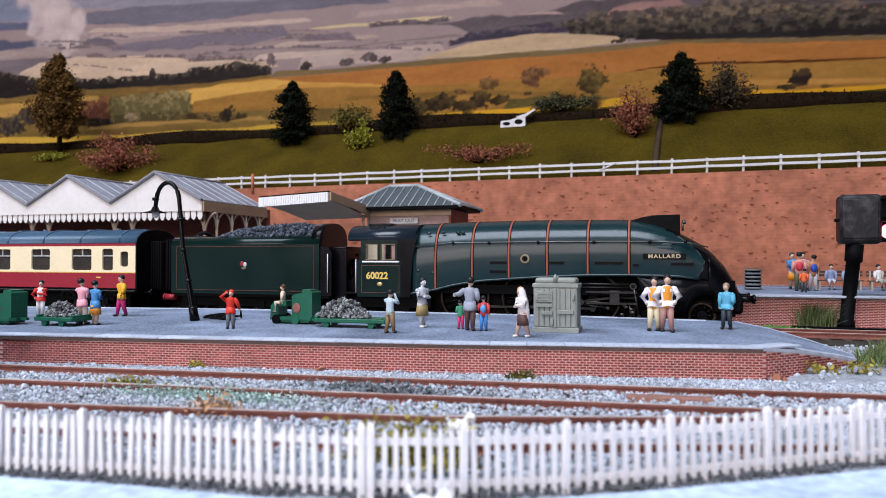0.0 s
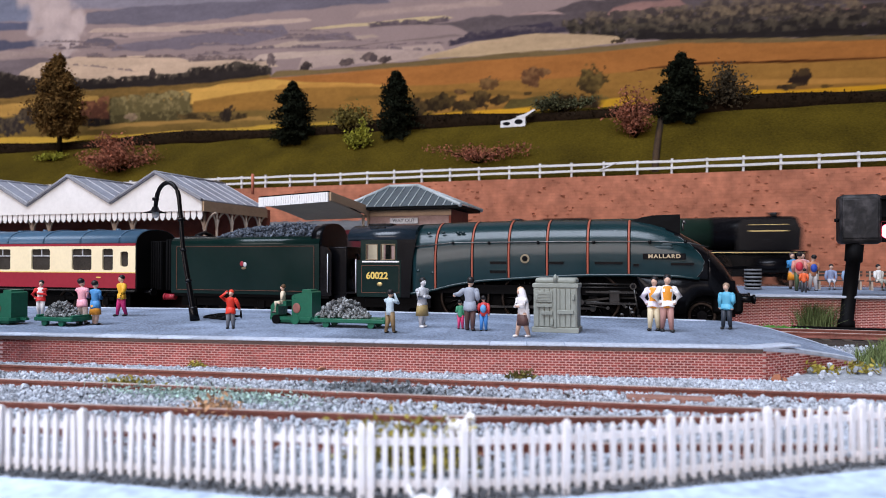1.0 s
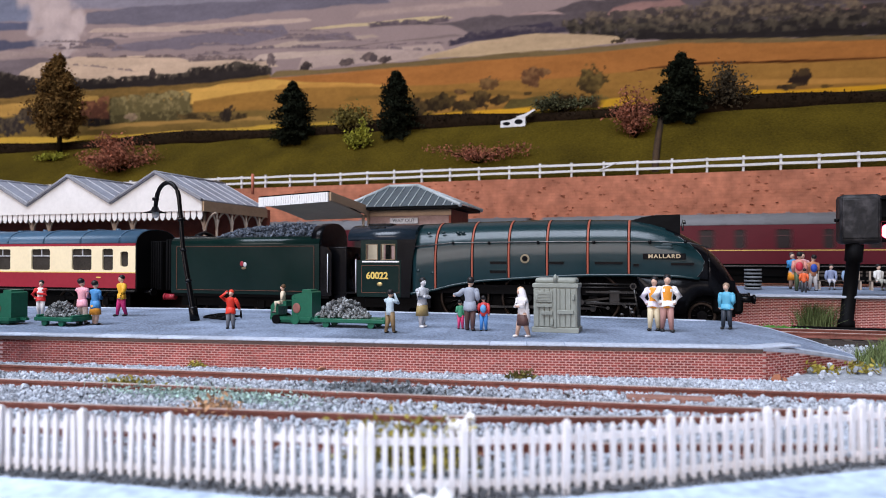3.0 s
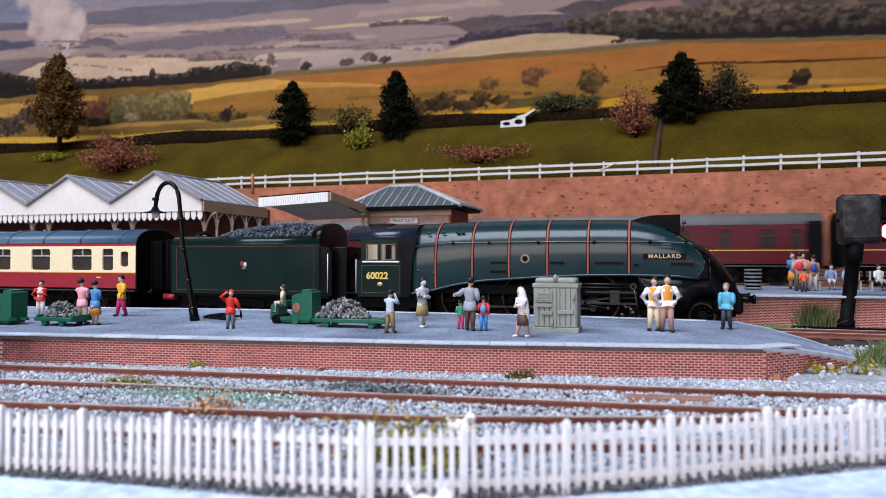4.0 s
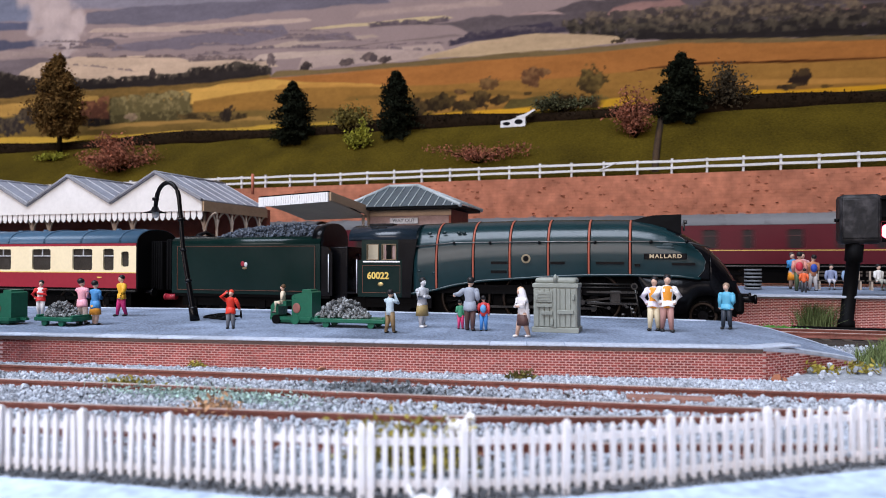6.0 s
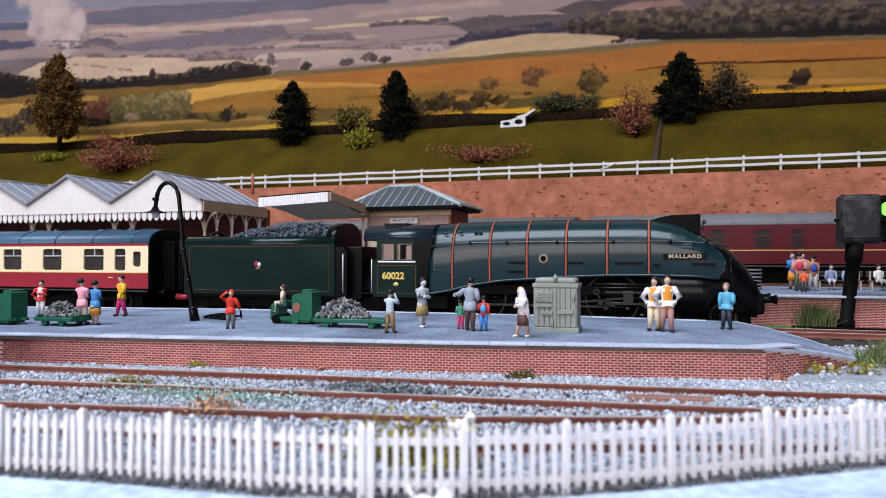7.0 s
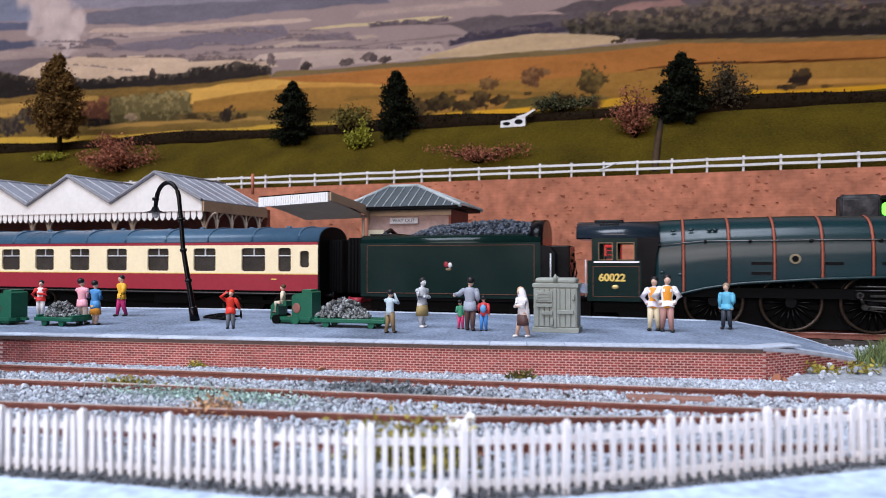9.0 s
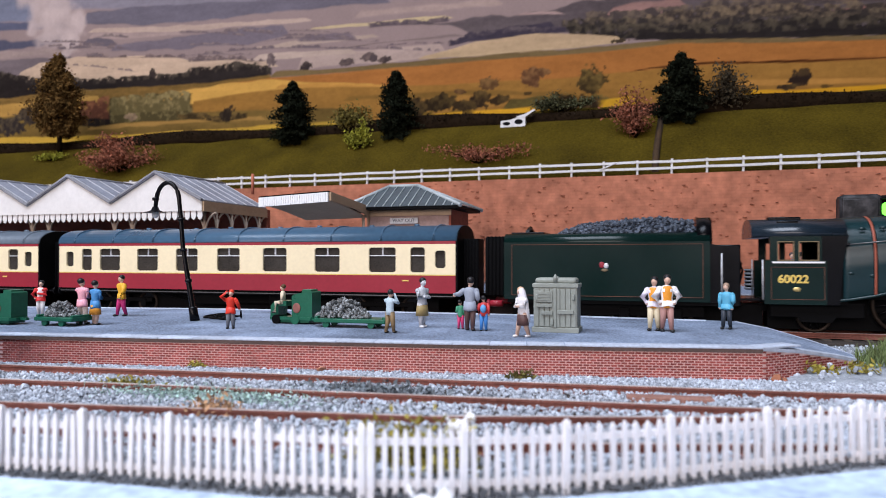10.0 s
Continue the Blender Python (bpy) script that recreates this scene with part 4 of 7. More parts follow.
ball(bm, (-224.3, -17.6, 30.4), 1.4, seg=12, sq=(0.9, 0.2, 1.1), mi=1)
ball(bm, (-223.0, -17.6, 27.9), 1.2, seg=12, sq=(1.3, 0.2, 0.6), mi=2)
part("tender_crest", bm, (FRAME_GREY, CRIMSON, CAB_FRAME), tb, "small red and white crest")
bm = bm_new()
for y in (-16.8, 15.4):
    extrude_y(bm, [(-176, 13), (-168.5, 13), (-168.5, 36), (-171, 39.5), (-176, 40.5)], y, y + 1.4)
extrude_x(bm, arc_top(16.5, 42, 11.4, 16, 2.4) + [(-16, 40), (16, 40)], -181, -174.5, smooth=True)
part("tender_front", bm, BLACK, tender, "black rounded tender front plate")
bm = bm_new()
for y, z in ((-6, 30), (-1, 33), (5, 28)):
    tube(bm, [(-161.6, y, z - 8), (-160.3, y + 1, z - 2), (-161.4, y + 3, z + 3), (-161.6, y + 5, z + 2)], 0.5, 6)
part("front_pipework", bm, BLACK, tender, "dull pipes and levers on the tender front")
bm = bm_new()
extrude_y(bm, [(-170, 14), (-153.2, 14.2), (-153.2, 15.2), (-170, 15)], -12, 12)
part("fall_plate", bm, BLACK, tender, "black plate between tender and cab")
for y in (-10.5, 10.5):
    bm = bm_new()
    tube(bm, [(-274.6, y, 10.4), (-281.5, y, 10.4)], 1.7, 12)
    tube(bm, [(-281.4, y, 10.4), (-282.4, y, 10.4)], 2.1, 14)
    part("rear_buffer", bm, CRIMSON, tender, "red tender buffer")
bm = bm_new()
tube(bm, [(-170.5, -17.4, 15), (-170.5, -17.4, 36)], 0.32, 6)
part("tender_handrail", bm, FRAME_GREY, tender, "bright vertical handrail")
bm = bm_new()
loft(bm, [[(x, y, z) for y, z in ((-12.5, 45), (-9, 45 + (h - 46) * 0.6), (0, h - 1.2), (9, 45 + (h - 46) * 0.6), (12.5, 45))] for x, h in ((-246, 46.4), (-236, 50.2), (-220, 51.8), (-200, 53.0), (-182, 51.2))])
for i in range(950):
    x = random.uniform(-246, -182)
    h = float(np.interp(x, [-248, -236, -220, -197, -181], [45.6, 50.6, 52.4, 53.8, 51.5]))
    y = random.uniform(-13, 13)
    rock(bm, (x, y, 45 + (h - 45) * max(0, 1 - (abs(y) / 14) ** 2.2) * random.uniform(0.85, 1)), random.uniform(0.7, 1.5))
part("coal_load", bm, COAL, tender, "heap of glossy black coal")
bm = bm_new()
tube(bm, [(-262, -8, 45.5), (-262, -8, 47), (-262, 0, 49.2), (-262, 8, 47), (-262, 8, 45.5)], 1.2, 8)
box(bm, -270, -253, -11, 11, 45.5, 46.8, bevel=0.4)
part("filler_dome", bm, BLACK, tender)
bm = bm_new()
box(bm, -284.6, -272.5, -7.2, 7.2, 14.6, 44.2)
gw = part("gangway", bm, FLAT_BLACK, tender, "black bellows gangway")
bm = bm_new()
box(bm, -173, -161.8, -11.5, 11.5, 11, 40, bevel=0.6)
part("front_bulkhead", bm, BLACK, tender, "black tender front and coal door")
for q in range(6):
    bm = bm_new()
    box(bm, -274 - q * 2.0, -272.6 - q * 2.0, -8, 8, 14, 45, bevel=0.6)
    part("bellows_fold", bm, FLAT_BLACK, gw)
bm = bm_new()
box(bm, -271, -170, -16.4, 16.4, 11.5, 13.3)
# block reaching down to the rails, added to blacken the space under the tender
box(bm, -270, -152, -6.5, 6.5, 1.4, 12)
for y in (-13.4, 12):
    box(bm, -268, -178, y, y + 1.4, 6, 12)
for x in (-260, -238, -214, -190):
    box(bm, x - 2.4, x + 2.4, -14.2, -13.2, 5, 10, bevel=0.4)
part("tender_frame", bm, FLAT_BLACK, tender)
tender_wheels = [wheel("tender_wheel", tender, (x, 0, 7.6), 7.6, 10) for x in (-260, -238, -214, -190)]
bm = bm_new()
box(bm, -176, -150, -4, 4, 9, 12)
part("drawbar", bm, FLAT_BLACK, tender)

coach_a, wa = coach("passenger_coach", "crimson and cream passenger coach with blue-grey roof", (-297.7, MAIN_Y, 4), BR_LIVERY, COACH_WINDOWS, SMALL_WINDOWS, group="coaches of the standing express")
coach_b, wb = coach("passenger_coach", "crimson and cream passenger coach with blue-grey roof", (-297.7 - 275, MAIN_Y, 4), BR_LIVERY[:4] + (mat("grey_blue_roof", (0.12, 0.15, 0.185), 0.4, var=0.15, scale=40), FRAME_GREY), COACH_WINDOWS, SMALL_WINDOWS, group="coaches of the standing express")
for c, x0 in ((coach_a, -297.7), (coach_b, -572.7)):
    bm = bm_new()
    box(bm, -29, -25.6, -18.15, -17.9, 21.5, 22.2)
    part("running_number", bm, GOLD, c, "tiny gold lettering bar")

# the train on the far line
far_train = []
first, _ = coach("maroon_coach", "maroon passenger coach with gold line and grey roof", (0, FAR_Y, ZR), MAROON_LIVERY,
                 [(-225, 10), (-200, 7), (-170, 10), (-140, 10), (-118, 7), (-90, 10), (-62, 7), (-34, 10)], [(-16, 7)], group="coaches of the passing train", glass=mat("dim_glass", (0.012, 0.006, 0.007), 0.35, var=0.4), reach=2.6, black_ends=10.0)
far_train.append((first, 258))
for k in range(1, 11):
    far_train.append((copy_thing(first, pose(0, FAR_Y * K, ZR * K)), 258 - 270 * k))

engine = thing("mixed_traffic_locomotive", "dark green steam locomotive with black smokebox and cab", "locomotive", (0, FAR_Y, ZR))
bm = bm_new()
tube(bm, [(-150, 0, 36.5), (-120, 0, 36.8), (-60, 0, 37)], [12.8, 12.6, 11.8], 28)
ENGINE_GREEN = mat("engine_green", (0.008, 0.022, 0.015), 0.45, var=0.15, scale=40)
part("boiler", bm, ENGINE_GREEN, engine, "dark green boiler")
bm = bm_new()
tube(bm, [(-60.5, 0, 37), (-6, 0, 37), (-3, 0, 37), (-2, 0, 37)], [12.4, 12.4, 11.2, 6], 28)
part("smokebox", bm, BLACK, engine, "black smokebox")
bm = bm_new()
tube(bm, [(-18, 0, 48), (-18, 0, 50), (-18, 0, 52)], [4.6, 3.6, 4.4], 18)
part("chimney", bm, BLACK, engine)
bm = bm_new()
ball(bm, (-88, 0, 48.4), 5, sq=(1.1, 1, 0.7))
part("dome", bm, LOCO_GREEN, engine)
for y in (-15.5, 14.5):
    bm = bm_new()
    extrude_y(bm, [(-44, 25), (-3, 25), (-2, 40), (-6, 46.5), (-40, 46.5), (-44, 43)], y, y + 1)
    d = part("smoke_deflector", bm, BLACK, engine, "black smoke deflector with gold line")
    bm = bm_new()
    box(bm, -36, -12, y - 0.3, y + 1.3, 38, 38.8)
    box(bm, -36, -12, y - 0.3, y + 1.3, 42.6, 43.0)
    part("deflector_rail", bm, BRASS, d)
bm = bm_new()
box(bm, -170, 0, -17, 17, 22.6, 24.6, bevel=0.4)
box(bm, -165, -4, -7, 7, 6, 23)
box(bm, -3, 0, -16, 16, 12, 24)
part("running_plate", bm, BLACK, engine)
bm = bm_new()
box(bm, -168, -2, -17.3, -17.0, 23.0, 23.6)
part("lining", bm, BRASS, engine, "gold lining of the running plate")
bm = bm_new()
for y in (-16.6, 15.6):
    box(bm, -178, -151, y, y + 1, 20, 34)
    box(bm, -155, -151, y, y + 1, 34, 43)
    box(bm, -167, -164, y, y + 1, 34, 43)
    box(bm, -178, -151, y, y + 1, 41, 43.5)
part("cab", bm, ENGINE_GREEN, engine, "green cab with open windows")
bm = bm_new()
extrude_x(bm, arc_top(17.2, 43, 7.6, 16) + [(-16, 42.6), (16, 42.6)], -184, -148, smooth=True)
part("cab_roof", bm, BLACK, engine)
bm = bm_new()
box(bm, -171, -160, -17.2, -16.5, 26.4, 29.2)
part("number_panel", bm, GOLD, engine, "gold cab numerals")
for x in (-120, -90, -60):
    wheel("driving_wheel", engine, (x, 0, 12), 12, 14)
for x in (-32, -10, -145):
    wheel("carrying_wheel", engine, (x, 0, 6), 6, 8)
bm = bm_new()
for y in (-15.5, 15.5):
    tube(bm, [(-32, y, 14), (-12, y, 14)], 5.5, 16)
tube(bm, [(-120, -13, 10), (-35, -13, 13)], 0.8, 8)
part("cylinder", bm, BLACK, engine)
far_train.append((engine, 570))

far_tender = thing("tender", "dark green tender with a lion crest", "tender", (0, FAR_Y, ZR))
bm = bm_new()
extrude_x(bm, [(15.5, 12), (16, 38), (14.5, 44), (-14.5, 44), (-16, 38), (-15.5, 12)], -96, 0)
fb = part("tender_body", bm, ENGINE_GREEN, far_tender)
bm = bm_new()
ball(bm, (-52, -15.9, 29), 3.0, sq=(1, 0.2, 1.2))
part("tender_crest", bm, GOLD, fb, "gold and red crest")
bm = bm_new()
box(bm, -96, -84, -13, 13, 43, 47, bevel=0.5)
box(bm, -8, 0, -15, 15, 43, 50, bevel=1)
part("bulkhead", bm, BLACK, far_tender)
bm = bm_new()
for i in range(150):
    rock(bm, (random.uniform(-80, -8), random.uniform(-11, 11), random.uniform(43, 46)), random.uniform(1.2, 2.2))
part("coal_load", bm, COAL, far_tender)
bm = bm_new()
box(bm, -95, -1, -15, 15, 9, 12.2)
box(bm, -93, -3, -13.5, 13.5, 4, 9)
part("tender_frame", bm, FLAT_BLACK, far_tender)
for x in (-80, -48, -16):
    wheel("tender_wheel", far_tender, (x, 0, 7), 7, 8)
far_train.append((far_tender, 372))

# ---- an assumed room round the layout, out of view ----
# plaster is kept dark so that the glossy train sides reflect little
PLASTER = mat("room_plaster", (0.20, 0.195, 0.185), 0.85, var=0.05, scale=3)
CARPET = mat("room_carpet", (0.16, 0.15, 0.15), 0.95, var=0.2, scale=20)
bm = bm_new()
box(bm, -4600, 4600, -2200, 1000, -1010, -950)
solid("floor", bm, CARPET, "grey carpet floor of an assumed room", "floor", kind="structure")
bm = bm_new()
box(bm, -4600, 4600, -2200, 1000, 1450, 1500)
solid("ceiling", bm, PLASTER, "dark grey plaster ceiling of an assumed room", "ceiling", kind="structure")
for nm, q in (("wall_east", (4550, 4600, -2150, 950)), ("wall_west", (-4600, -4550, -2150, 950)), ("wall_north", (-4600, 4600, 950, 1000))):
    bm = bm_new()
    box(bm, q[0], q[1], q[2], q[3], -950, 1450)
    solid(nm, bm, PLASTER, "plain dark grey wall of an assumed room", "wall", kind="structure")
bm = bm_new()
for q in ((-4600, -2300, -950, 1450), (900, 4600, -950, 1450), (-2300, 900, -950, 230), (-2300, 900, 1350, 1450)):
    box(bm, q[0], q[1], -2200, -2150, q[2], q[3])
solid("wall_south", bm, PLASTER, "dark grey wall of an assumed room with a wide window opening", "wall", kind="structure")
# assumed unseen sources: light in the window opening, a ceiling panel over the layout
area_lamp("assumed_window_light", look((-0.7, -2.14, 0.79), (-0.7, 1.0, 0.3)), 3.0, 1.1, 35, (1.0, 0.95, 0.90))
panel = thing("ceiling_light", "white flat ceiling light panel assumed over the layout, out of view", "ceiling light", (-500, -420, 1440))
bm = bm_new()
box(bm, -820, 820, -470, 470, -8, 10, bevel=3)
part("frame", bm, WHITE, panel)
area_lamp("assumed_ceiling_panel", look((-0.5, -0.42, 1.42), (-0.5, -0.4199, 0)), 1.6, 0.9, 43, (0.70, 0.86, 1.0))

# ---- fences, station, bank and backdrop ----
bm = bm_new()
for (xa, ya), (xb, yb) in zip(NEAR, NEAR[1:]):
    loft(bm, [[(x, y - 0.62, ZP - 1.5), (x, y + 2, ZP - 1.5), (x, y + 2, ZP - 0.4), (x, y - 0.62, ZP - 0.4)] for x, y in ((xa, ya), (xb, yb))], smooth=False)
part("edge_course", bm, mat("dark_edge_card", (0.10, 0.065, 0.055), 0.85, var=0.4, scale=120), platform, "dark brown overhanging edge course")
edge_slabs(NEAR + [(31.8, 229.8), (44, 241)][1:], 7.0, 1, platform)
edge_slabs([(-353.6, 296), (-238.5, 316.9), (-126.8, 327.1), (-40.8, 328.9), (21.9, 323.7)], 6.0, -1, platform)

fence = thing("lineside_fence", "white post and two-rail timber fence along the wall top", "fence")
bm = bm_new()
box(bm, -0.9, 0.9, -1.2, 1.2, -1.5, 13.2, bevel=0.25)
post_me = mesh_of("post", bm, WEATHERED_WHITE)
for k in range(46):
    share("post", post_me, fence, (-900 + 27.7 * k, 603, 107.5 + random.uniform(-0.4, 0.4)), (0, random.uniform(-0.03, 0.03), 0))
for z in (113.2, 118.6):
    bm = bm_new()
    pts = [(-900 + 27.7 * k, 601.4, z + random.uniform(-0.3, 0.3)) for k in range(46)]
    loft(bm, [[(x, y - 0.5, q - 1.0), (x, y + 0.5, q - 1.0), (x, y + 0.5, q + 1.0), (x, y - 0.5, q + 1.0)] for x, y, q in pts], smooth=False)
    part("fence_rail", bm, WEATHERED_WHITE, fence)
bm = bm_new()
tube(bm, [(-44, 600.8, 113.5), (-31, 600.8, 119)], 0.7, 6)
part("brace", bm, WEATHERED_WHITE, fence)

pickets = thing("picket_fence", "white plastic picket fence along the road edge", "fence")
bm = bm_new()
extrude_y(bm, [(-0.43, 0), (0.43, 0), (0.43, 9.7), (0.27, 10.4), (0, 10.9), (-0.27, 10.4), (-0.43, 9.7)], -0.35, 0.35)
picket_me = mesh_of("picket", bm, FENCE_WHITE)
bm = bm_new()
box(bm, -0.66, 0.66, -0.66, 0.66, 0, 10.8, bevel=0.18)
loft(bm, [[(s * -0.66, -0.66 * s, z), (s * 0.66, -0.66 * s, z), (s * 0.66, 0.66 * s, z), (s * -0.66, 0.66 * s, z)] for s, z in ((1, 10.8), (0.75, 11.6), (0.2, 12.1))], smooth=False)
fpost_me = mesh_of("fence_post", bm, FENCE_WHITE)
FLINE = [(-146, 91.5), (-128.5, 92.1), (-111.1, 92.8), (-94.9, 95.2), (-78.6, 97.0), (-61.6, 98.0), (-44.5, 100.0), (-29.1, 104.8), (-13.9, 111.6), (2.6, 121.1), (18.8, 131.7), (36.2, 142.7), (53, 153), (70, 163)]
for i, ((xa, ya), (xb, yb)) in enumerate(zip(FLINE, FLINE[1:])):
    a = math.atan2(yb - ya, xb - xa)
    n = math.hypot(xb - xa, yb - ya)
    share("fence_post", fpost_me, pickets, (xa, ya, -0.2), (0, random.uniform(-0.03, 0.03), a))
    if i == 6:
        share("fence_post", fpost_me, pickets, (xa + 1.45, ya + 0.3, -0.2), (0, 0, a))
    for k in range(1, 9):
        u = k / 9
        share("picket", picket_me, pickets, (xa + (xb - xa) * u, ya + (yb - ya) * u, 0.1 + random.uniform(-0.15, 0.15)), (random.uniform(-0.03, 0.03), random.uniform(-0.03, 0.03), a))
    for z in (2.0, 8.6):
        bm = bm_new()
        box(bm, 0, n, 0.3, 0.95, z - 0.55, z + 0.55)
        r = part("picket_rail", bm, FENCE_WHITE, pickets)
        r.matrix_basis = pose(xa * K, ya * K, 0, 0, 0, math.degrees(a))

# station range of gabled canopies on the far platform
SLATE = mat("grey_slate_roof", (0.24, 0.25, 0.29), 0.55, var=0.3, scale=60, bump=0.2)
TIMBER_WHITE = mat("canopy_cream_white", (0.74, 0.70, 0.665), 0.6, var=0.08, scale=40)
TAN = mat("tan_fascia", (0.40, 0.27, 0.17), 0.6, var=0.15, scale=60)
PINKBRICK = mat("pink_grey_brick", (0.36, 0.24, 0.21), 0.85, var=0.3, scale=220, bump=0.3)
BRICKRED = mat("station_brick", (0.28, 0.08, 0.05), 0.85, var=0.3, scale=260, bump=0.3)
SKYGLASS = mat("roof_glass", (0.055, 0.075, 0.085), 0.15, var=0.25, scale=120)
IRON = mat("canopy_iron", (0.42, 0.33, 0.26), 0.6, var=0.15)
GAB = 77.0
for g in range(5):
    x1 = -294.6 - GAB * g
    x0 = x1 - GAB
    xm = (x0 + x1) / 2
    st = thing("station_canopy", "cream gabled station canopy with slate roof and toothed valance", "station canopy", group="station canopies")
    bm = bm_new()
    extrude_y(bm, [(x0, 70), (x1, 70), (x1, 76.4), (xm, 96.2), (x0, 76.4)], 396, 398)
    part("gable", bm, TIMBER_WHITE, st)
    bm = bm_new()
    extrude_y(bm, [(-2.0, 0), (2.0, 0), (2.0, -6.0), (1.2, -7.6), (0, -8.4), (-1.2, -7.6), (-2.0, -6.0)], -0.4, 0.4)
    tooth = mesh_of("valance_board", bm, TIMBER_WHITE)
    for k in range(15):
        share("valance_board", tooth, st, (x0 + 2.6 + k * 5.13, 397, 72.2))
    for s in (-1, 1):
        xe = x0 if s < 0 else x1
        bm = bm_new()
        sl = [(xe, 76.2), (xm, 96.4), (xm, 97.8), (xe, 77.6)]
        extrude_y(bm, sl, 394.5, 476)
        rf = part("roof_slope", bm, SLATE, st, "weathered grey slate slope")
        for k in range(7):
            y = 398 + k * 12.6
            bm = bm_new()
            extrude_y(bm, [(xe, 77.6), (xm, 97.8), (xm, 98.2), (xe, 78.0)], y, y + 0.8)
            part("glazing_bar", bm, FRAME_GREY, rf)
    bm = bm_new()
    tube(bm, [(xm, 394, 98), (xm, 476.5, 98)], 0.9, 6)
    part("ridge", bm, SLATE, st)
    bm = bm_new()
    for s in (-1, 1):
        extrude_y(bm, [(xm, 97.2), (xm, 98.6), (x1 if s > 0 else x0, 78.4), (x1 if s > 0 else x0, 77.0)], 393.9, 396.2)
    part("bargeboard", bm, mat("bargeboard_grey", (0.25, 0.25, 0.27), 0.6) if g == 0 else bpy.data.materials["bargeboard_grey"], st)
    for x in (x0 + 12, x1 - 4):
        bm = bm_new()
        tube(bm, [(x, 404, ZF), (x, 404, 70)], 1.0, 8)
        for s in (-1, 1):
            tube(bm, [(x, 404, 52)] + [(x + s * 10 * (1 - math.cos(q)), 404, 52 + 17 * math.sin(q)) for q in np.linspace(0.2, 1.5, 7)], 0.8, 6)
        part("iron_column", bm, IRON, st, "tan iron column with curved brackets")
    bm = bm_new()
    box(bm, x0, x1, 478, 482, ZF, 76)
    part("back_wall", bm, BRICKRED, st, "red brick station wall")
    if g == 0:
        bm = bm_new()
        box(bm, x1 - 0.6, x1 + 1.2, 396, 476, 69.6, 76.6)
        part("side_fascia", bm, TAN, st, "tan timber fascia")
        for y in (412, 430, 448, 466):
            bm = bm_new()
            tube(bm, [(x1, y, ZF), (x1, y, 69.6)], 0.9, 8)
            for s in (-1, 1):
                tube(bm, [(x1, y, 54)] + [(x1, y + s * 8 * (1 - math.cos(q)), 54 + 15.6 * math.sin(q)) for q in np.linspace(0.2, 1.5, 6)], 0.7, 6)
            part("iron_column", bm, IRON, st)
        bm = bm_new()
        tube(bm, [(xm + 30, 470, 88), (xm + 30, 470, 104)], 1.2, 8)
        part("chimney_pot", bm, mat("terracotta", (0.4, 0.12, 0.07), 0.8), st)

# entrance building with a hipped glass roof, and its flat awning
lodge = thing("station_building", "small pinkish brick station building with hipped glazed roof", "station building")
bm = bm_new()
box(bm, -200, -138, 459, 506, ZF, 72)
part("wall", bm, PINKBRICK, lodge)
bm = bm_new()
box(bm, -138, -136.5, 459.4, 506, ZF, 72)
part("end_wall", bm, BRICKRED, lodge, "red brick end wall")
bm = bm_new()
box(bm, -216, -128.5, 452, 512, 72, 74.2, bevel=0.3)
part("eaves", bm, FLAT_BLACK, lodge, "dark eaves and gutter")
bm = bm_new()
box(bm, -200.5, -136, 458.2, 459, 67.8, 72)
part("frieze", bm, TAN, lodge)
e = [(-217, 451.5, 74.2), (-127, 451.5, 74.2), (-127, 513, 74.2), (-217, 513, 74.2)]
r0, r1 = (-191.5, 482, 91.8), (-169, 482, 91.8)
bm = bm_new()
v = [bm.verts.new(p) for p in e + [r0, r1]]
for f in ((0, 1, 5, 4), (1, 2, 5), (2, 3, 4, 5), (3, 0, 4), (3, 2, 1, 0)):
    bm.faces.new([v[i] for i in f])
roof = part("glass_roof", bm, SKYGLASS, lodge, "dark glazed hipped roof")
LEAD = mat("lead_flashing", (0.38, 0.42, 0.43), 0.5, var=0.15)
for a, b in ((e[0], r0), (e[1], r1), (e[2], r1), (e[3], r0), (r0, r1)):
    bm = bm_new()
    tube(bm, [a, b], 1.5, 6)
    part("hip", bm, LEAD, roof, "pale lead flashing")
for k in range(1, 14):
    a = Vector(e[0]).lerp(Vector(e[1]), k / 14)
    run = min(1.0, (a.x + 217) / 25.5, (-127 - a.x) / 42)
    b = Vector((a.x, 451.5 + 30.5 * run, 74.2 + 17.6 * run))
    bm = bm_new()
    tube(bm, [a + Vector((0, 0, 0.3)), b + Vector((0, -0.3, 0.3))], 0.4, 5)
    part("glazing_bar", bm, LEAD, roof)
bm = bm_new()
box(bm, -199, -187, 458.3, 459, ZF, 58, bevel=0.2)
door = part("door", bm, mat("cream_door", (0.62, 0.55, 0.40), 0.5, var=0.08), lodge, "cream panelled door")
sign = thing("way_out_sign", "white platform sign with dark lettering on the station wall", "sign", (-171, 458.1, 64.3))
bm = bm_new()
box(bm, -10.6, 10.6, -0.9, -0.2, -2.1, 2.1, bevel=0.15)
part("board", bm, mat("sign_white", (0.5, 0.47, 0.46), 0.6), sign)
writing("WAY OUT", 3.5, mat("sign_dark", (0.05, 0.045, 0.05), 0.6), sign, Matrix.Translation((0, -1.0, 0)) @ SIDE, label="dark capital letters", stretch=1.05)
awning = thing("awning", "flat timber awning with white fascia and tan side", "awning")
bm = bm_new()
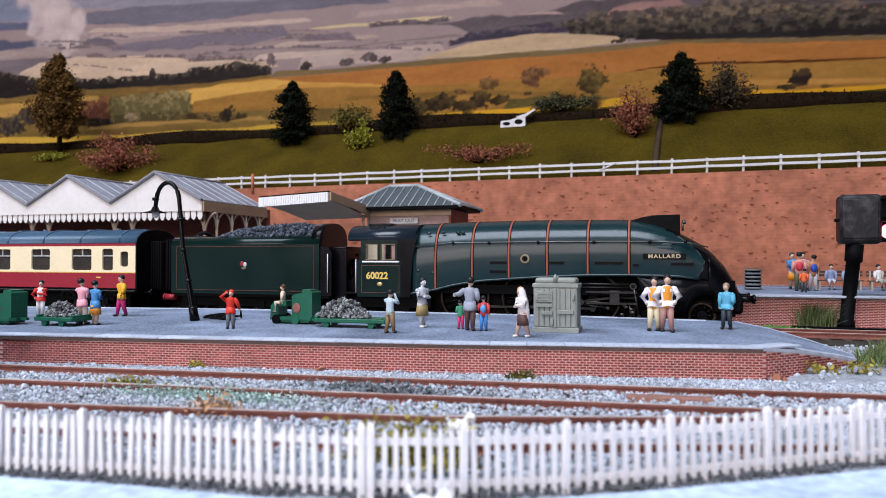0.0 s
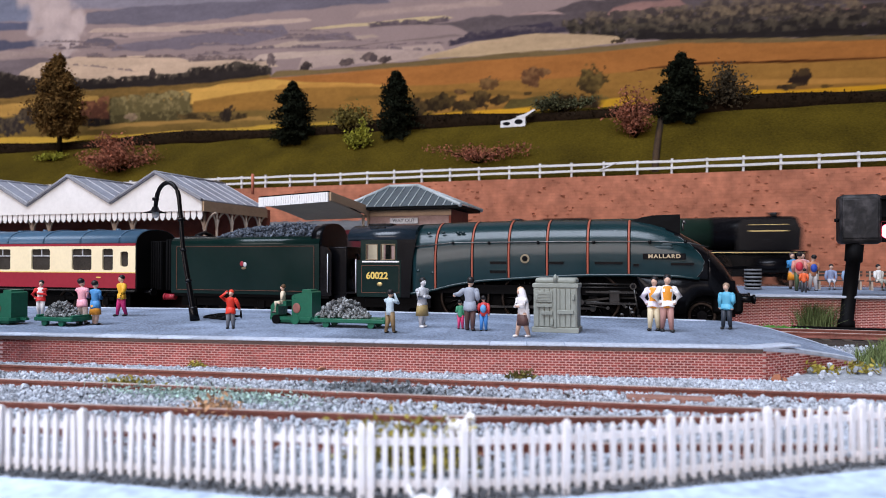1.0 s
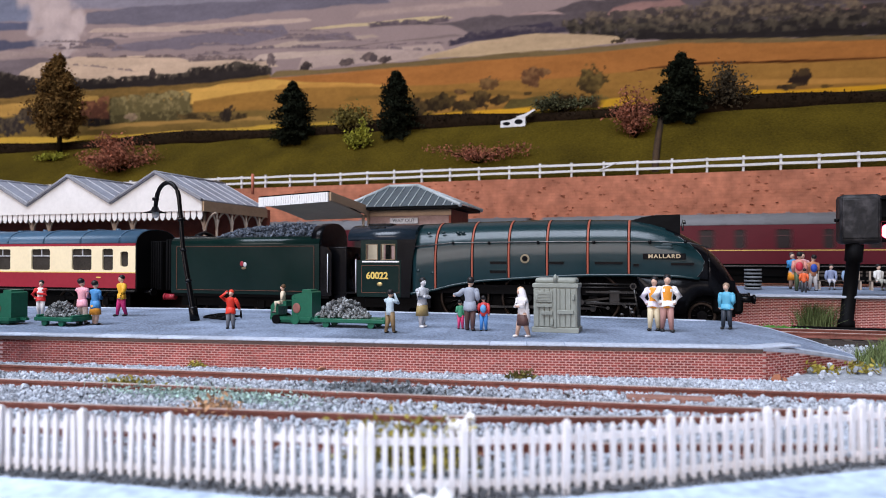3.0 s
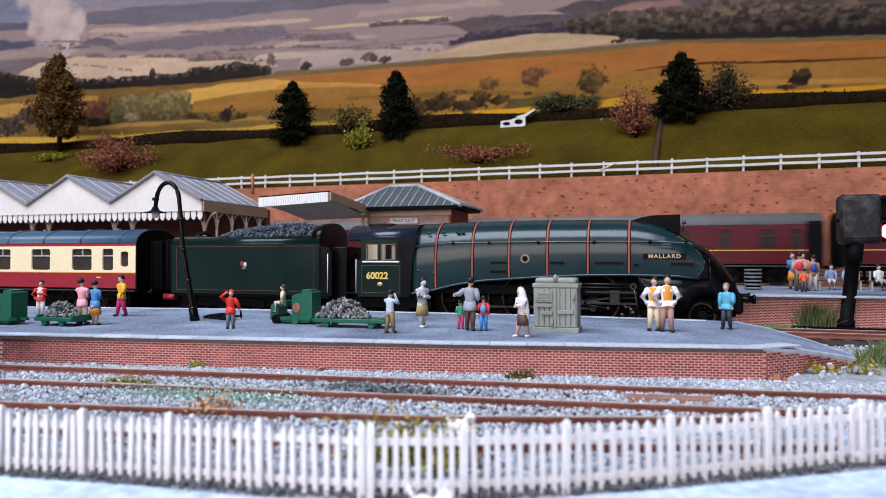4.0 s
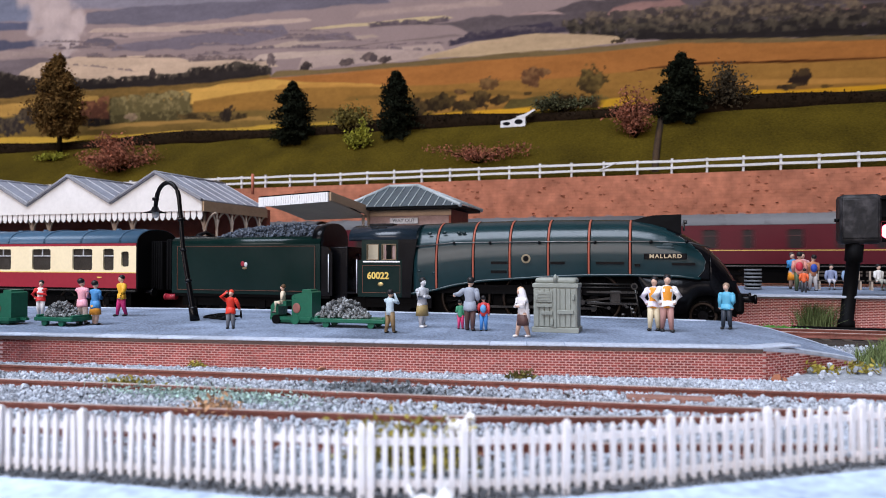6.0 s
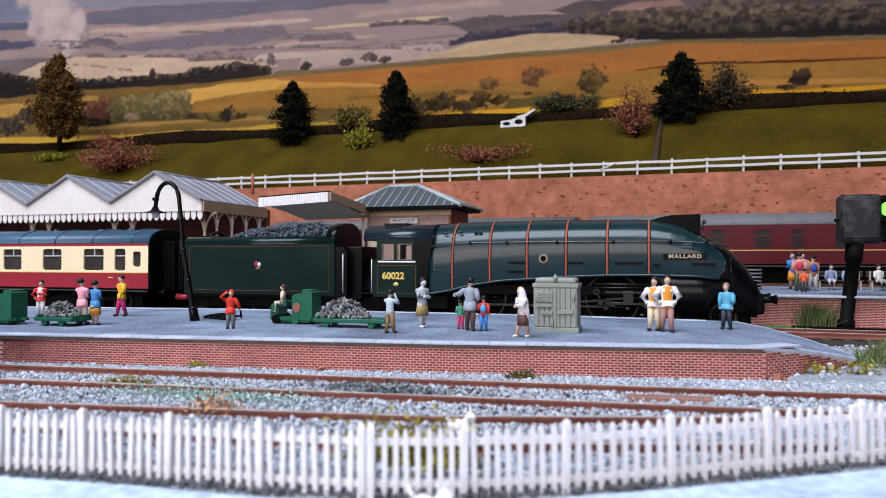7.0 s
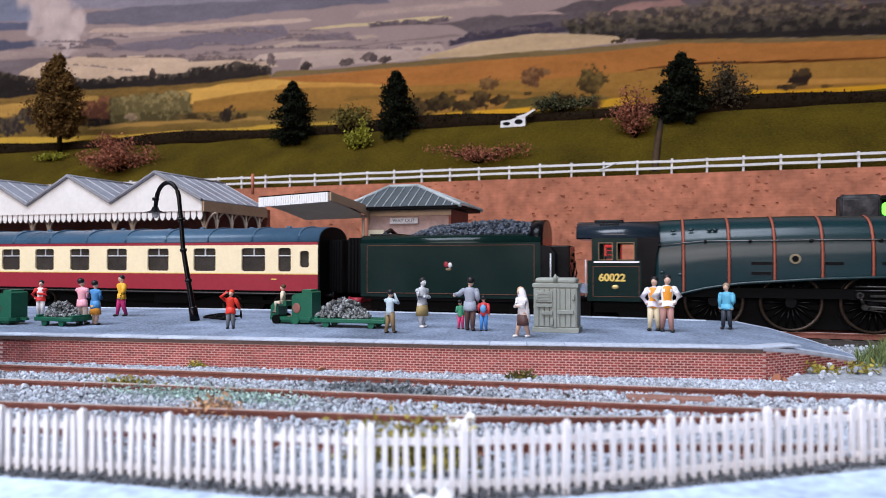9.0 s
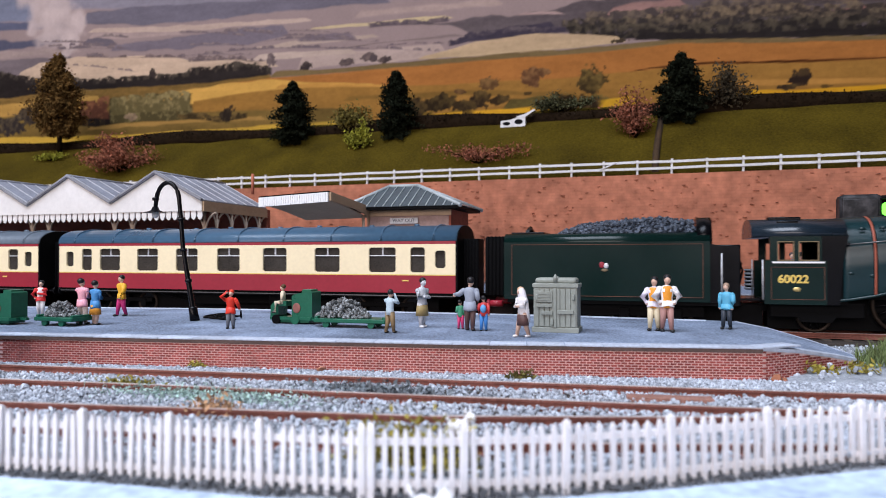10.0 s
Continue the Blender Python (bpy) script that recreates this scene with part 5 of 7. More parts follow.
loft(bm, [[(-250.5, 396, 77.6), (-199.6, 396, 80.0), (-199.6, 396, 80.9), (-250.5, 396, 78.5)], [(-245, 459, 73.2), (-199.6, 459, 74.6), (-199.6, 459, 75.6), (-245, 459, 74.2)]], smooth=False)
part("awning_deck", bm, FLAT_BLACK, awning)
bm = bm_new()
loft(bm, [[(-250.5, y, 71.4), (-199.6, y, 73.8), (-199.6, y, 80), (-250.5, y, 77.6)] for y in (395.4, 396.6)], smooth=False)
fa = part("fascia", bm, WHITE, awning, "white boarded fascia")
for k in range(30):
    bm = bm_new()
    x = -249.8 + k * 1.68
    z = 71.5 + 2.4 * k / 30
    box(bm, x, x + 1.3, 395.0, 395.4, z, z + 6)
    part("board", bm, WHITE, fa)
bm = bm_new()
loft(bm, [[(-250, y, z), (-200, y, z + 1), (-200, y, z + 1.6), (-250, y, z + 0.6)] for y, z in ((397, 73.6), (425, 71.0), (459, 66))], smooth=False)
part("soffit", bm, mat("soffit_cream", (0.46, 0.36, 0.25), 0.7, var=0.15), awning, "cream boarded soffit")
bm = bm_new()
q = [(396.6, 74.6), (396.6, 80.2), (459, 75.2), (459, 62), (456, 67), (450, 69.6), (436, 71.6)]
a = [bm.verts.new((-199.4, y, z)) for y, z in q]
b = [bm.verts.new((-198.0, y, z)) for y, z in q]
bm.faces.new(a)
bm.faces.new(b[::-1])
for i in range(len(q)):
    bm.faces.new((a[i], b[i], b[(i + 1) % len(q)], a[(i + 1) % len(q)]))
part("awning_side", bm, TAN, awning, "tan curved side board")
for x in (-200,):
    bm = bm_new()
    tube(bm, [(x, 452, ZF), (x, 452, 68)], 1.1, 8)
    part("awning_post", bm, IRON, awning)

# hedge along the top of the bank
HEDGE_Z = lambda y: 107.6 + (y - 603) * 0.79
rng = np.random.default_rng(5)


def leaves(name, pts, size, material, parent, label=""):
    """Many small leaf blades at the points, as one mesh."""
    verts, faces = [], []
    for p in pts:
        d = rng.normal(size=3)
        d /= np.linalg.norm(d)
        e2 = np.cross(d, rng.normal(size=3))
        e2 /= np.linalg.norm(e2)
        s = size * rng.uniform(0.6, 1.4)
        o = len(verts)
        for k in (-d * s, e2 * s * 0.45, d * s, -e2 * s * 0.45):
            verts.append(tuple((np.array(p) + k) * K))
        faces.append((o, o + 1, o + 2, o + 3))
    me = bpy.data.meshes.new(name)
    me.from_pydata(verts, [], faces)
    me.materials.append(material)
    ob = new(name, me)
    ob.parent = parent
    return tagged(ob, label)


hedge = thing("hedge", "low dark brown hedge along the top of the bank", "hedge", kind="stuff")
pts = [(x, 694 + rng.normal() * 4, HEDGE_Z(694) - 2 + rng.uniform(0, 10) + 3 * math.sin(x * 0.02)) for x in rng.uniform(-1300, 800, 16000)]
leaves("hedge_leaves", pts, 1.5, HEDGE, hedge)
bm = bm_new()
loft(bm, [[(x, 688, HEDGE_Z(694) - 8), (x, 700, HEDGE_Z(694) - 8), (x, 698, HEDGE_Z(694) + 8 + 3 * math.sin(x * 0.02)), (x, 691, HEDGE_Z(694) + 8 + 3 * math.sin(x * 0.02))] for x in range(-1300, 801, 20)])
part("hedge_core", bm, HEDGE, hedge)


def conifer(label, x, y, h, w, material, trunk_h, n=3200, droop=0.25):
    z = HEDGE_Z(y) - 2
    t = thing("conifer_tree", label, "tree", (x, y, z))
    bm = bm_new()
    tube(bm, [(0, 0, 0), (0.4, 0, h * 0.5), (0, 0, h * 0.96)], [h * 0.028, h * 0.018, 0.3], 8)
    part("trunk", bm, HEDGE, t, "thin dark trunk")
    bm = bm_new()
    pts = []
    lv = 13
    for i in range(lv):
        u = i / (lv - 1)
        zc = trunk_h + (h - trunk_h) * u
        rad = w / 2 * math.sqrt(max(0.04, 1 - u ** 2.1)) * min(1, 0.62 + 1.3 * u)
        rad = max(rad, w * 0.07) * rng.uniform(0.85, 1.15)
        for k in range(9):
            a = rng.uniform(0, 6.28)
            r = rad * rng.uniform(0.7, 1.12)
            tube(bm, [(0, 0, zc), (r * math.cos(a), r * math.sin(a), zc - r * droop)], [0.5, 0.15], 5)
            for _ in range(3 * n // (lv * 9)):
                q = rng.uniform(0.15, 1.05)
                pts.append((r * q * math.cos(a) + rng.normal() * rad * 0.13, r * q * math.sin(a) + rng.normal() * rad * 0.13, zc - r * q * droop + rng.normal() * (h / lv) * 0.33))
    part("branchwork", bm, HEDGE, t)
    leaves("crown", pts, w * 0.035, material, t)
    return t


NEEDLE = island(mat("dark_needles", (0.009, 0.011, 0.006), 0.95, var=0.4, spec=0.05), 0.5)
NEEDLE_B = island(mat("brown_needles", (0.11, 0.058, 0.018), 0.95, var=0.4, spec=0.05), 0.5)
conifer("tall brown autumn conifer on the bank", -717, 678, 122, 62, NEEDLE_B, 33, 5600, 0.12)
conifer("dark green bushy conifer on the bank", -387, 680, 65, 51, NEEDLE, 2, 4600)
conifer("dark green conical conifer on the bank", -263, 680, 67, 46, NEEDLE, 2, 4600)
conifer("large dark conifer at the hedge", 24.5, 680, 61, 52, NEEDLE, 1, 5200)


def bush(label, x, y, w, h, material, n=1500, size=1.6, dz=0.0, twig=None):
    z = HEDGE_Z(y) - 1 + dz
    t = thing("bush", label, "bush", (x, y, z))
    bm = bm_new()
    pts = []
    for k in range(16):
        a = rng.uniform(0, 6.28)
        r = w / 2 * rng.uniform(0.3, 1.0)
        top = h * rng.uniform(0.45, 1.0) * (1 - 0.45 * (2 * r / w) ** 2)
        tip = (r * math.cos(a), r * math.sin(a) * 0.6, top)
        tube(bm, [(0, 0, 0), (tip[0] * 0.5, tip[1] * 0.5, top * 0.62), tip], [0.7, 0.45, 0.15], 5)
        for _ in range(n // 16):
            q = rng.uniform(0.35, 1.1)
            pts.append((tip[0] * q + rng.normal() * w * 0.075, tip[1] * q + rng.normal() * w * 0.05, max(0.5, tip[2] * q ** 0.8 + rng.normal() * h * 0.08)))
    part("stem", bm, twig or HEDGE, t)
    leaves("foliage", pts, size, material, t)


RUSSET = island(mat("russet_foliage", (0.24, 0.078, 0.042), 0.9, var=0.4), 0.5)
LIME = island(mat("lime_foliage", (0.24, 0.23, 0.02), 0.9, var=0.3), 0.4)
DKGREEN = island(mat("dull_green_foliage", (0.06, 0.06, 0.025), 0.9, var=0.4), 0.5)
bush("bright yellow-green bush on the bank", -298, 660, 30, 32, LIME)
bush("russet brown bush at the foot of the bank", -588, 640, 96, 48, RUSSET, 4200, 1.7)
bush("russet brown bush behind the fence", -160, 629, 92, 26, RUSSET, 2300, 1.4)
bush("russet leaning bush on the bank", -16, 655, 50, 52, RUSSET, 2000, 1.5)
bush("dull brown-green bush beside the large conifer", 66, 690, 50, 46, island(mat("brown_foliage", (0.05, 0.036, 0.018), 0.9, var=0.4), 0.5), 2200, 1.7)
bush("yellowish bush between the conifers", -325, 692, 60, 34, island(mat("olive_foliage", (0.13, 0.10, 0.02), 0.9), 0.4), 2200, 1.7)
bush("low yellow bush below the tall conifer", -716, 668, 46, 12, LIME, 900, 1.5)
bush("low dark bushes on the hedge line", -86, 696, 60, 20, DKGREEN, 1800, 1.6, 6)
# low white shelter with two dark openings by the hedge
shel = thing("field_shelter", "small white field shelter with two dark openings", "shelter", (-131, 684, HEDGE_Z(684) - 1))
bm = bm_new()
extrude_y(bm, [(-19, 0), (7, 0), (7, 11), (-1, 9.5), (-9, 7.2), (-18, 6.8)], -3, 3)
extrude_y(bm, [(-1, 8.8), (7, 9.6), (17, 15.6), (16.4, 17.0), (6, 12.2), (-2, 10.4)], -3.3, 3.3)
body = part("shelter_body", bm, WEATHERED_WHITE, shel)
for x, z, w, h in ((-12.2, 3.6, 3.9, 1.9), (0.2, 4.9, 4.4, 2.7)):
    bm = bm_new()
    ball(bm, (x, -3.0, z), 1.0, sq=(w, 0.35, h), seg=14)
    part("opening", bm, FLAT_BLACK, body, "dark rounded opening")
# narrow earth gully down the bank
bm = bm_new()
loft(bm, [[(x - 3, y, HEDGE_Z(y) + 1.2), (x, y, HEDGE_Z(y) + 3.0), (x + 3, y, HEDGE_Z(y) + 1.2), (x, y, HEDGE_Z(y) - 3)] for x, y in ((1, 606), (2, 630), (4, 655), (7, 682))])
solid("earth_gully", bm, mat("earth_brown", (0.055, 0.03, 0.014), 0.95, var=0.4, scale=120, bump=0.8), "narrow brown earth gully down the bank", "gully", kind="structure")

# printed backdrop of rolling farmland: a flat board that carries its picture as dots of ink
BACK_Y = 745
backdrop = thing("backdrop", "printed landscape backdrop of autumn hills and fields", "backdrop", kind="structure")
bm = bm_new()
box(bm, -4500, 4500, BACK_Y, BACK_Y + 6, 100, 640)
part("board", bm, mat("print_mauve_hills", (0.27, 0.215, 0.20), 0.7, var=0.3, scale=9, fine=40, spec=0.04), backdrop)
DOT = 1.25                                       # pitch of the ink dots
PX, PZ = np.meshgrid(np.arange(-1060, 460, DOT), np.arange(165, 430, DOT))
INK = np.zeros(PX.shape + (3,))
INK[:] = (np.array((142, 124, 117)) / 255) ** 2.2 * (0.88, 0.83, 0.86)
_lat = np.random.default_rng(23).random((256, 256))


def grain2(x, z, step, seed=0):
    """Smooth value noise between 0 and 1 with three octaves; step is its coarsest size."""
    out, amp = np.zeros(np.shape(x)), 0.57
    for k in range(3):
        a, b = np.asarray(x) / step * 2 ** k + 31.7 * seed + 1000, np.asarray(z) / step * 2 ** k + 17.3 * seed + 1000
        i, j = np.floor(a).astype(int), np.floor(b).astype(int)
        u, v = a - i, b - j
        u, v = u * u * (3 - 2 * u), v * v * (3 - 2 * v)
        g = lambda p, q: _lat[p % 256, q % 256]
        out = out + amp * ((g(i, j) * (1 - u) + g(i + 1, j) * u) * (1 - v) + (g(i, j + 1) * (1 - u) + g(i + 1, j + 1) * u) * v)
        amp /= 2
    return out


def ramp01(v):
    v = np.clip(v, 0, 1)
    return v * v * (3 - 2 * v)


def ink(c):
    return (np.array(c) / 255) ** 2.2 * (0.88, 0.83, 0.86)


_turn = itertools.count(1)


def lay(win, alpha, colour):
    INK[win] = INK[win] * (1 - alpha[..., None]) + colour * alpha[..., None]


def window(x0, x1, z0, z1):
    """The rows and columns of dots within these bounds, and their places."""
    a, b = np.searchsorted(PZ[:, 0], (z0 - 6, z1 + 6))
    c, d = np.searchsorted(PX[0], (x0 - 6, x1 + 6))
    win = (slice(a, max(b, a + 1)), slice(c, max(d, c + 1)))
    return win, PX[win], PZ[win]


def band(top, bottom, c, soft=1.5, rag=1.5, var=0.16):
    """A field of the print between two bent lines, with soft and slightly ragged edges."""
    n = next(_turn)
    zs = [z for x, z in (*top, *bottom)]
    win, X, Z = window(top[0][0], top[-1][0], min(zs), max(zs))
    zt = np.interp(X, *zip(*top)) + rag * 2 * (grain2(X, 0 * X, 26, n) - 0.5)
    zb = np.interp(X, *zip(*bottom)) + rag * 2 * (grain2(X, 0 * X, 31, n + 40) - 0.5)
    x0, x1 = max(top[0][0], bottom[0][0]), min(top[-1][0], bottom[-1][0])
    ends = ramp01((X - x0) / 26) * ramp01((x1 - X) / 26)
    zt = zb + (zt - zb) * np.clip(ends * 1.6, 0, 1)
    a = ramp01((zt - Z) / soft + 0.5) * ramp01((Z - zb) / soft + 0.5) * ramp01(ends * 3)
    tone = 1 + var * 2 * (grain2(X * 0.22, Z * 1.6, 11, n + 7) - 0.5) + 1.3 * var * (grain2(X, Z * 1.7, 5, n + 3) - 0.5) + 1.2 * var * (grain2(X * 0.3, Z, 34, n + 5) - 0.5)
    lay(win, a, ink(c) * tone[..., None])


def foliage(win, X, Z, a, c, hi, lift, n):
    # tops inked lighter than feet: the printed picture's own light and shade
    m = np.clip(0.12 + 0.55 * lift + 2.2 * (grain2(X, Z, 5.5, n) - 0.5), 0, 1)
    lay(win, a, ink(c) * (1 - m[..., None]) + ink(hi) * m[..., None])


def tree_row(line, h, c, hi, gap=0.0):
    """Printed trees in a row along a bent line, their tops uneven, h high."""
    n = next(_turn)
    zs = [z for x, z in line]
    win, X, Z = window(line[0][0] - 8, line[-1][0] + 8, min(zs) - h, max(zs) + 1.6 * h)
    zb = np.interp(X, *zip(*line))
    tops = h * (0.35 + 0.9 * grain2(X, 0 * X, h * 1.5, n)) * ramp01((grain2(X, 0 * X, h * 3, n + 9) - gap) * 6 + 0.5 if gap else 1.0 + 0 * X)
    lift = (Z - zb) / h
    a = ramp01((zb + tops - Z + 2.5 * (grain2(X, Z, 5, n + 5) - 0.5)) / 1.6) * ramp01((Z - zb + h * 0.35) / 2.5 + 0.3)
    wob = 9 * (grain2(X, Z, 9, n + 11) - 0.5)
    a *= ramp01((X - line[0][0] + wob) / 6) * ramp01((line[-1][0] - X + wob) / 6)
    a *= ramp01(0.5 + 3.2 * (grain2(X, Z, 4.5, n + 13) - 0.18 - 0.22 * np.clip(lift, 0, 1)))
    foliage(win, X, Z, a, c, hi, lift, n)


def clump(x, z, w, h, c, hi):
    """One printed tree or bush with an uneven outline."""
    n = next(_turn)
    win, X, Z = window(x - w, x + w, z - h, z + h)
    r = np.hypot((X - x) / (w / 2), (Z - z) / (h / 2))
    a = ramp01((1.02 - r + 0.9 * (grain2(X, Z, max(4, w * 0.28), n) - 0.5) + 0.75 * (grain2(X, Z, 4.2, n + 21) - 0.5)) / 0.22 * min(1, w / 26 + 0.3))
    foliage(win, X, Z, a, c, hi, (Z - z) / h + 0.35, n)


def puff(x, z, w, h, c):
    n = next(_turn)
    win, X, Z = window(x - w, x + w, z - h, z + h)
    r = np.hypot((X - x) / (w / 2), (Z - z) / (h / 2))
    tone = 0.9 + 0.4 * (grain2(X, Z, 16, n + 2) - 0.4)
    lay(win, 0.85 * ramp01((1.1 - r + 1.0 * (grain2(X, Z, 22, n) - 0.5)) / 0.6), ink(c) * tone[..., None])


# hazy sky and far hills
band([(-964, 491), (273, 325)], [(-963, 399), (-606, 366), (-289, 340), (273, 293)], (126, 121, 126), 6, 2, 0.16)
band([(-963, 433), (-835, 408), (-825, 402)], [(-963, 381), (-835, 370), (-824, 370)], (112, 116, 128), 6, 3, 0.16)
band([(-963, 381), (-835, 370), (-764, 359)], [(-962, 369), (-835, 360), (-764, 354)], (88, 90, 104), 3, 3, 0.16)
band([(-755, 372), (-651, 372), (-520, 363), (-392, 355), (-289, 344)], [(-755, 358), (-651, 348), (-520, 342), (-392, 341), (-289, 338)], (104, 99, 105), 3, 3, 0.16)
band([(-745, 352), (-606, 341), (-454, 333), (-392, 331)], [(-745, 345), (-606, 333), (-454, 328), (-392, 327)], (176, 154, 136), 2.5, 2.5, 0.16)
band([(-745, 345), (-660, 338), (-580, 332)], [(-745, 335), (-660, 330), (-580, 329)], (158, 138, 128), 3, 3, 0.16)
band([(-706, 326), (-588, 324), (-487, 327), (-423, 327)], [(-706, 316), (-588, 309), (-487, 307), (-423, 312)], (110, 101, 105), 3, 3, 0.16)
band([(-754, 338), (-706, 335), (-683, 330)], [(-754, 330), (-706, 324), (-683, 326)], (102, 94, 98), 2.5, 3, 0.16)
band([(-962, 353), (-855, 346), (-764, 348)], [(-962, 334), (-855, 333), (-764, 339)], (82, 82, 94), 4, 4, 0.16)
band([(-962, 334), (-834, 330), (-745, 326)], [(-962, 326), (-834, 323), (-745, 320)], (150, 132, 122), 3, 3, 0.16)
band([(-962, 323), (-834, 318), (-754, 316)], [(-962, 299), (-855, 299), (-754, 305)], (112, 101, 100), 3, 3, 0.16)
band([(-487, 302), (-392, 305), (-303, 302)], [(-487, 297), (-392, 299), (-303, 298)], (170, 150, 132), 2.5, 2.5, 0.16)
band([(-423, 312), (-377, 310), (-332, 305)], [(-423, 304), (-377, 301), (-332, 300)], (112, 100, 102), 3, 3, 0.16)
band([(-407, 319), (-325, 317), (-254, 317), (-212, 314)], [(-407, 317), (-325, 313), (-254, 310), (-212, 312)], (186, 166, 126), 1.5, 1.5, 0.16)
band([(-347, 333), (-247, 330), (-154, 328)], [(-347, 325), (-247, 322), (-154, 320)], (158, 138, 126), 4, 3, 0.16)
band([(-392, 288), (-318, 292), (-200, 292)], [(-392, 287), (-318, 290), (-200, 290)], (118, 104, 98), 1.5, 1.5, 0.16)
band([(-423, 288), (-362, 286), (-247, 283), (-220, 284)], [(-423, 270), (-362, 268), (-247, 268), (-220, 270)], (168, 148, 134), 3, 2.5, 0.16)
band([(-487, 291), (-423, 291), (-332, 287)], [(-487, 285), (-423, 283), (-332, 282)], (178, 158, 140), 2.5, 2, 0.16)
# cream stubble and the dark wood beyond the steam
band([(-873, 297), (-824, 310), (-754, 313), (-606, 302), (-566, 292), (-495, 288), (-438, 278)], [(-873, 287), (-754, 279), (-641, 272), (-588, 278), (-520, 278), (-438, 274)], (188, 163, 135), 1.5, 2, 0.16)
tree_row([(-744, 313), (-562, 297), (-462, 283)], 5, (100, 86, 82), (140, 122, 112), 0.5)
tree_row([(-579, 293), (-503, 290), (-462, 280)], 6, (94, 82, 80), (136, 118, 108), 0.4)
band([(-962, 303), (-897, 299), (-834, 286), (-744, 278), (-669, 275), (-597, 274), (-562, 277), (-520, 278), (-478, 277), (-450, 267)], [(-961, 258), (-896, 259), (-834, 258), (-744, 267), (-605, 259), (-520, 259), (-449, 264)], (46, 41, 38), 2, 4, 0.3)
tree_row([(-962, 302), (-897, 298), (-834, 285), (-744, 277), (-669, 274), (-597, 273), (-562, 276), (-520, 277), (-478, 276), (-451, 266)], 9, (44, 39, 36), (78, 70, 60), 0.0)
clump(-632, 281, 13, 13, (58, 50, 46), (90, 78, 66))
clump(-406, 272, 16, 14, (58, 50, 48), (86, 74, 66))
clump(-350, 272, 22, 10, (74, 64, 62), (104, 90, 82))
clump(-323, 275, 25, 13, (80, 70, 68), (112, 96, 88))
clump(-302, 271, 16, 9, (66, 57, 55), (98, 84, 76))
clump(-454, 283, 14, 18, (92, 80, 78), (124, 108, 100))
# wooded ridge and the cream field below it
band([(-296, 311), (-233, 308), (-200, 310), (-174, 312), (-151, 306), (-116, 310), (-80, 314), (-44, 318), (295, 306)], [(-296, 310), (-233, 305), (-200, 292), (-154, 286), (-92, 281), (-26, 271), (52, 264), (294, 242)], (88, 79, 78), 2.5, 4, 0.22)
band([(-56, 301), (-21, 307), (19, 307), (41, 302)], [(-56, 296), (-21, 294), (19, 293), (41, 299)], (142, 110, 100), 3, 2, 0.16)
band([(150, 276), (189, 280), (273, 277)], [(150, 273), (189, 272), (272, 270)], (128, 92, 82), 3, 3, 0.16)
tree_row([(-74, 294), (-21, 292), (24, 292), (79, 293), (140, 291), (273, 282)], 10, (72, 64, 60), (110, 96, 80), 0.2)
tree_row([(-15, 282), (24, 285), (78, 283), (130, 281), (170, 276), (272, 272)], 12, (62, 55, 50), (118, 102, 80), 0.1)
tree_row([(-98, 289), (-56, 287), (24, 277), (89, 274), (140, 272), (180, 271), (272, 264)], 11, (55, 50, 46), (106, 93, 74), 0.0)
tree_row([(-92, 282), (-32, 273), (2, 272), (78, 267), (140, 265), (212, 259), (272, 256)], 12, (44, 40, 37), (84, 76, 62), 0.0)
band([(-26, 274), (52, 268), (130, 263), (294, 250)], [(-27, 268), (52, 261), (130, 255), (294, 245)], (42, 38, 36), 2, 3, 0.3)
tree_row([(-325, 312), (-303, 312), (-278, 311), (-220, 309)], 6, (86, 76, 78), (112, 98, 94), 0.2)
band([(-228, 279), (-220, 283), (-200, 290), (-154, 294), (-92, 294)], [(-228, 277), (-200, 283), (-154, 283), (-92, 281)], (66, 60, 68), 2, 3.5, 0.25)
tree_row([(-226, 280), (-200, 288), (-154, 290), (-116, 287), (-86, 283)], 6, (62, 56, 64), (96, 86, 86), 0.0)
band([(-151, 310), (-116, 308), (-86, 304)], [(-151, 307), (-116, 305), (-86, 302)], (160, 136, 126), 1.5, 1, 0.16)
band([(-268, 270), (-226, 275), (-193, 281), (-154, 283), (-123, 285), (-62, 277), (-22, 270)], [(-268, 268), (-154, 264), (-80, 265), (-22, 266)], (184, 158, 121), 1.5, 1, 0.16)
clump(-34, 268, 19, 5, (66, 56, 44), (96, 82, 58))
# orange and ochre fields
band([(-1100, 262), (-760, 268), (-580, 262), (-440, 266)], [(-1100, 150), (-440, 150)], (118, 92, 50), 2.5, 2, 0.35)
band([(-462, 270), (-392, 266), (-332, 266), (-233, 266), (-154, 265), (-80, 264), (-32, 264), (24, 264), (130, 255), (294, 246)], [(-462, 261), (-392, 261), (-233, 257), (-154, 256), (-80, 255), (-32, 256), (24, 257), (294, 237)], (112, 94, 62), 1.5, 1.5, 0.2)
band([(-536, 259), (-454, 261), (-362, 260), (-233, 260), (-154, 259), (-80, 258), (-32, 258), (24, 260), (130, 251), (294, 241)], [(-605, 227), (-289, 207), (-33, 197), (294, 186)], (160, 104, 54), 1.5, 1, 0.16)
band([(-653, 249), (-520, 259), (-454, 259), (-392, 251), (-303, 242)], [(-653, 233), (-519, 239), (-454, 243), (-392, 243), (-303, 239)], (196, 150, 74), 2, 1.5, 0.14)
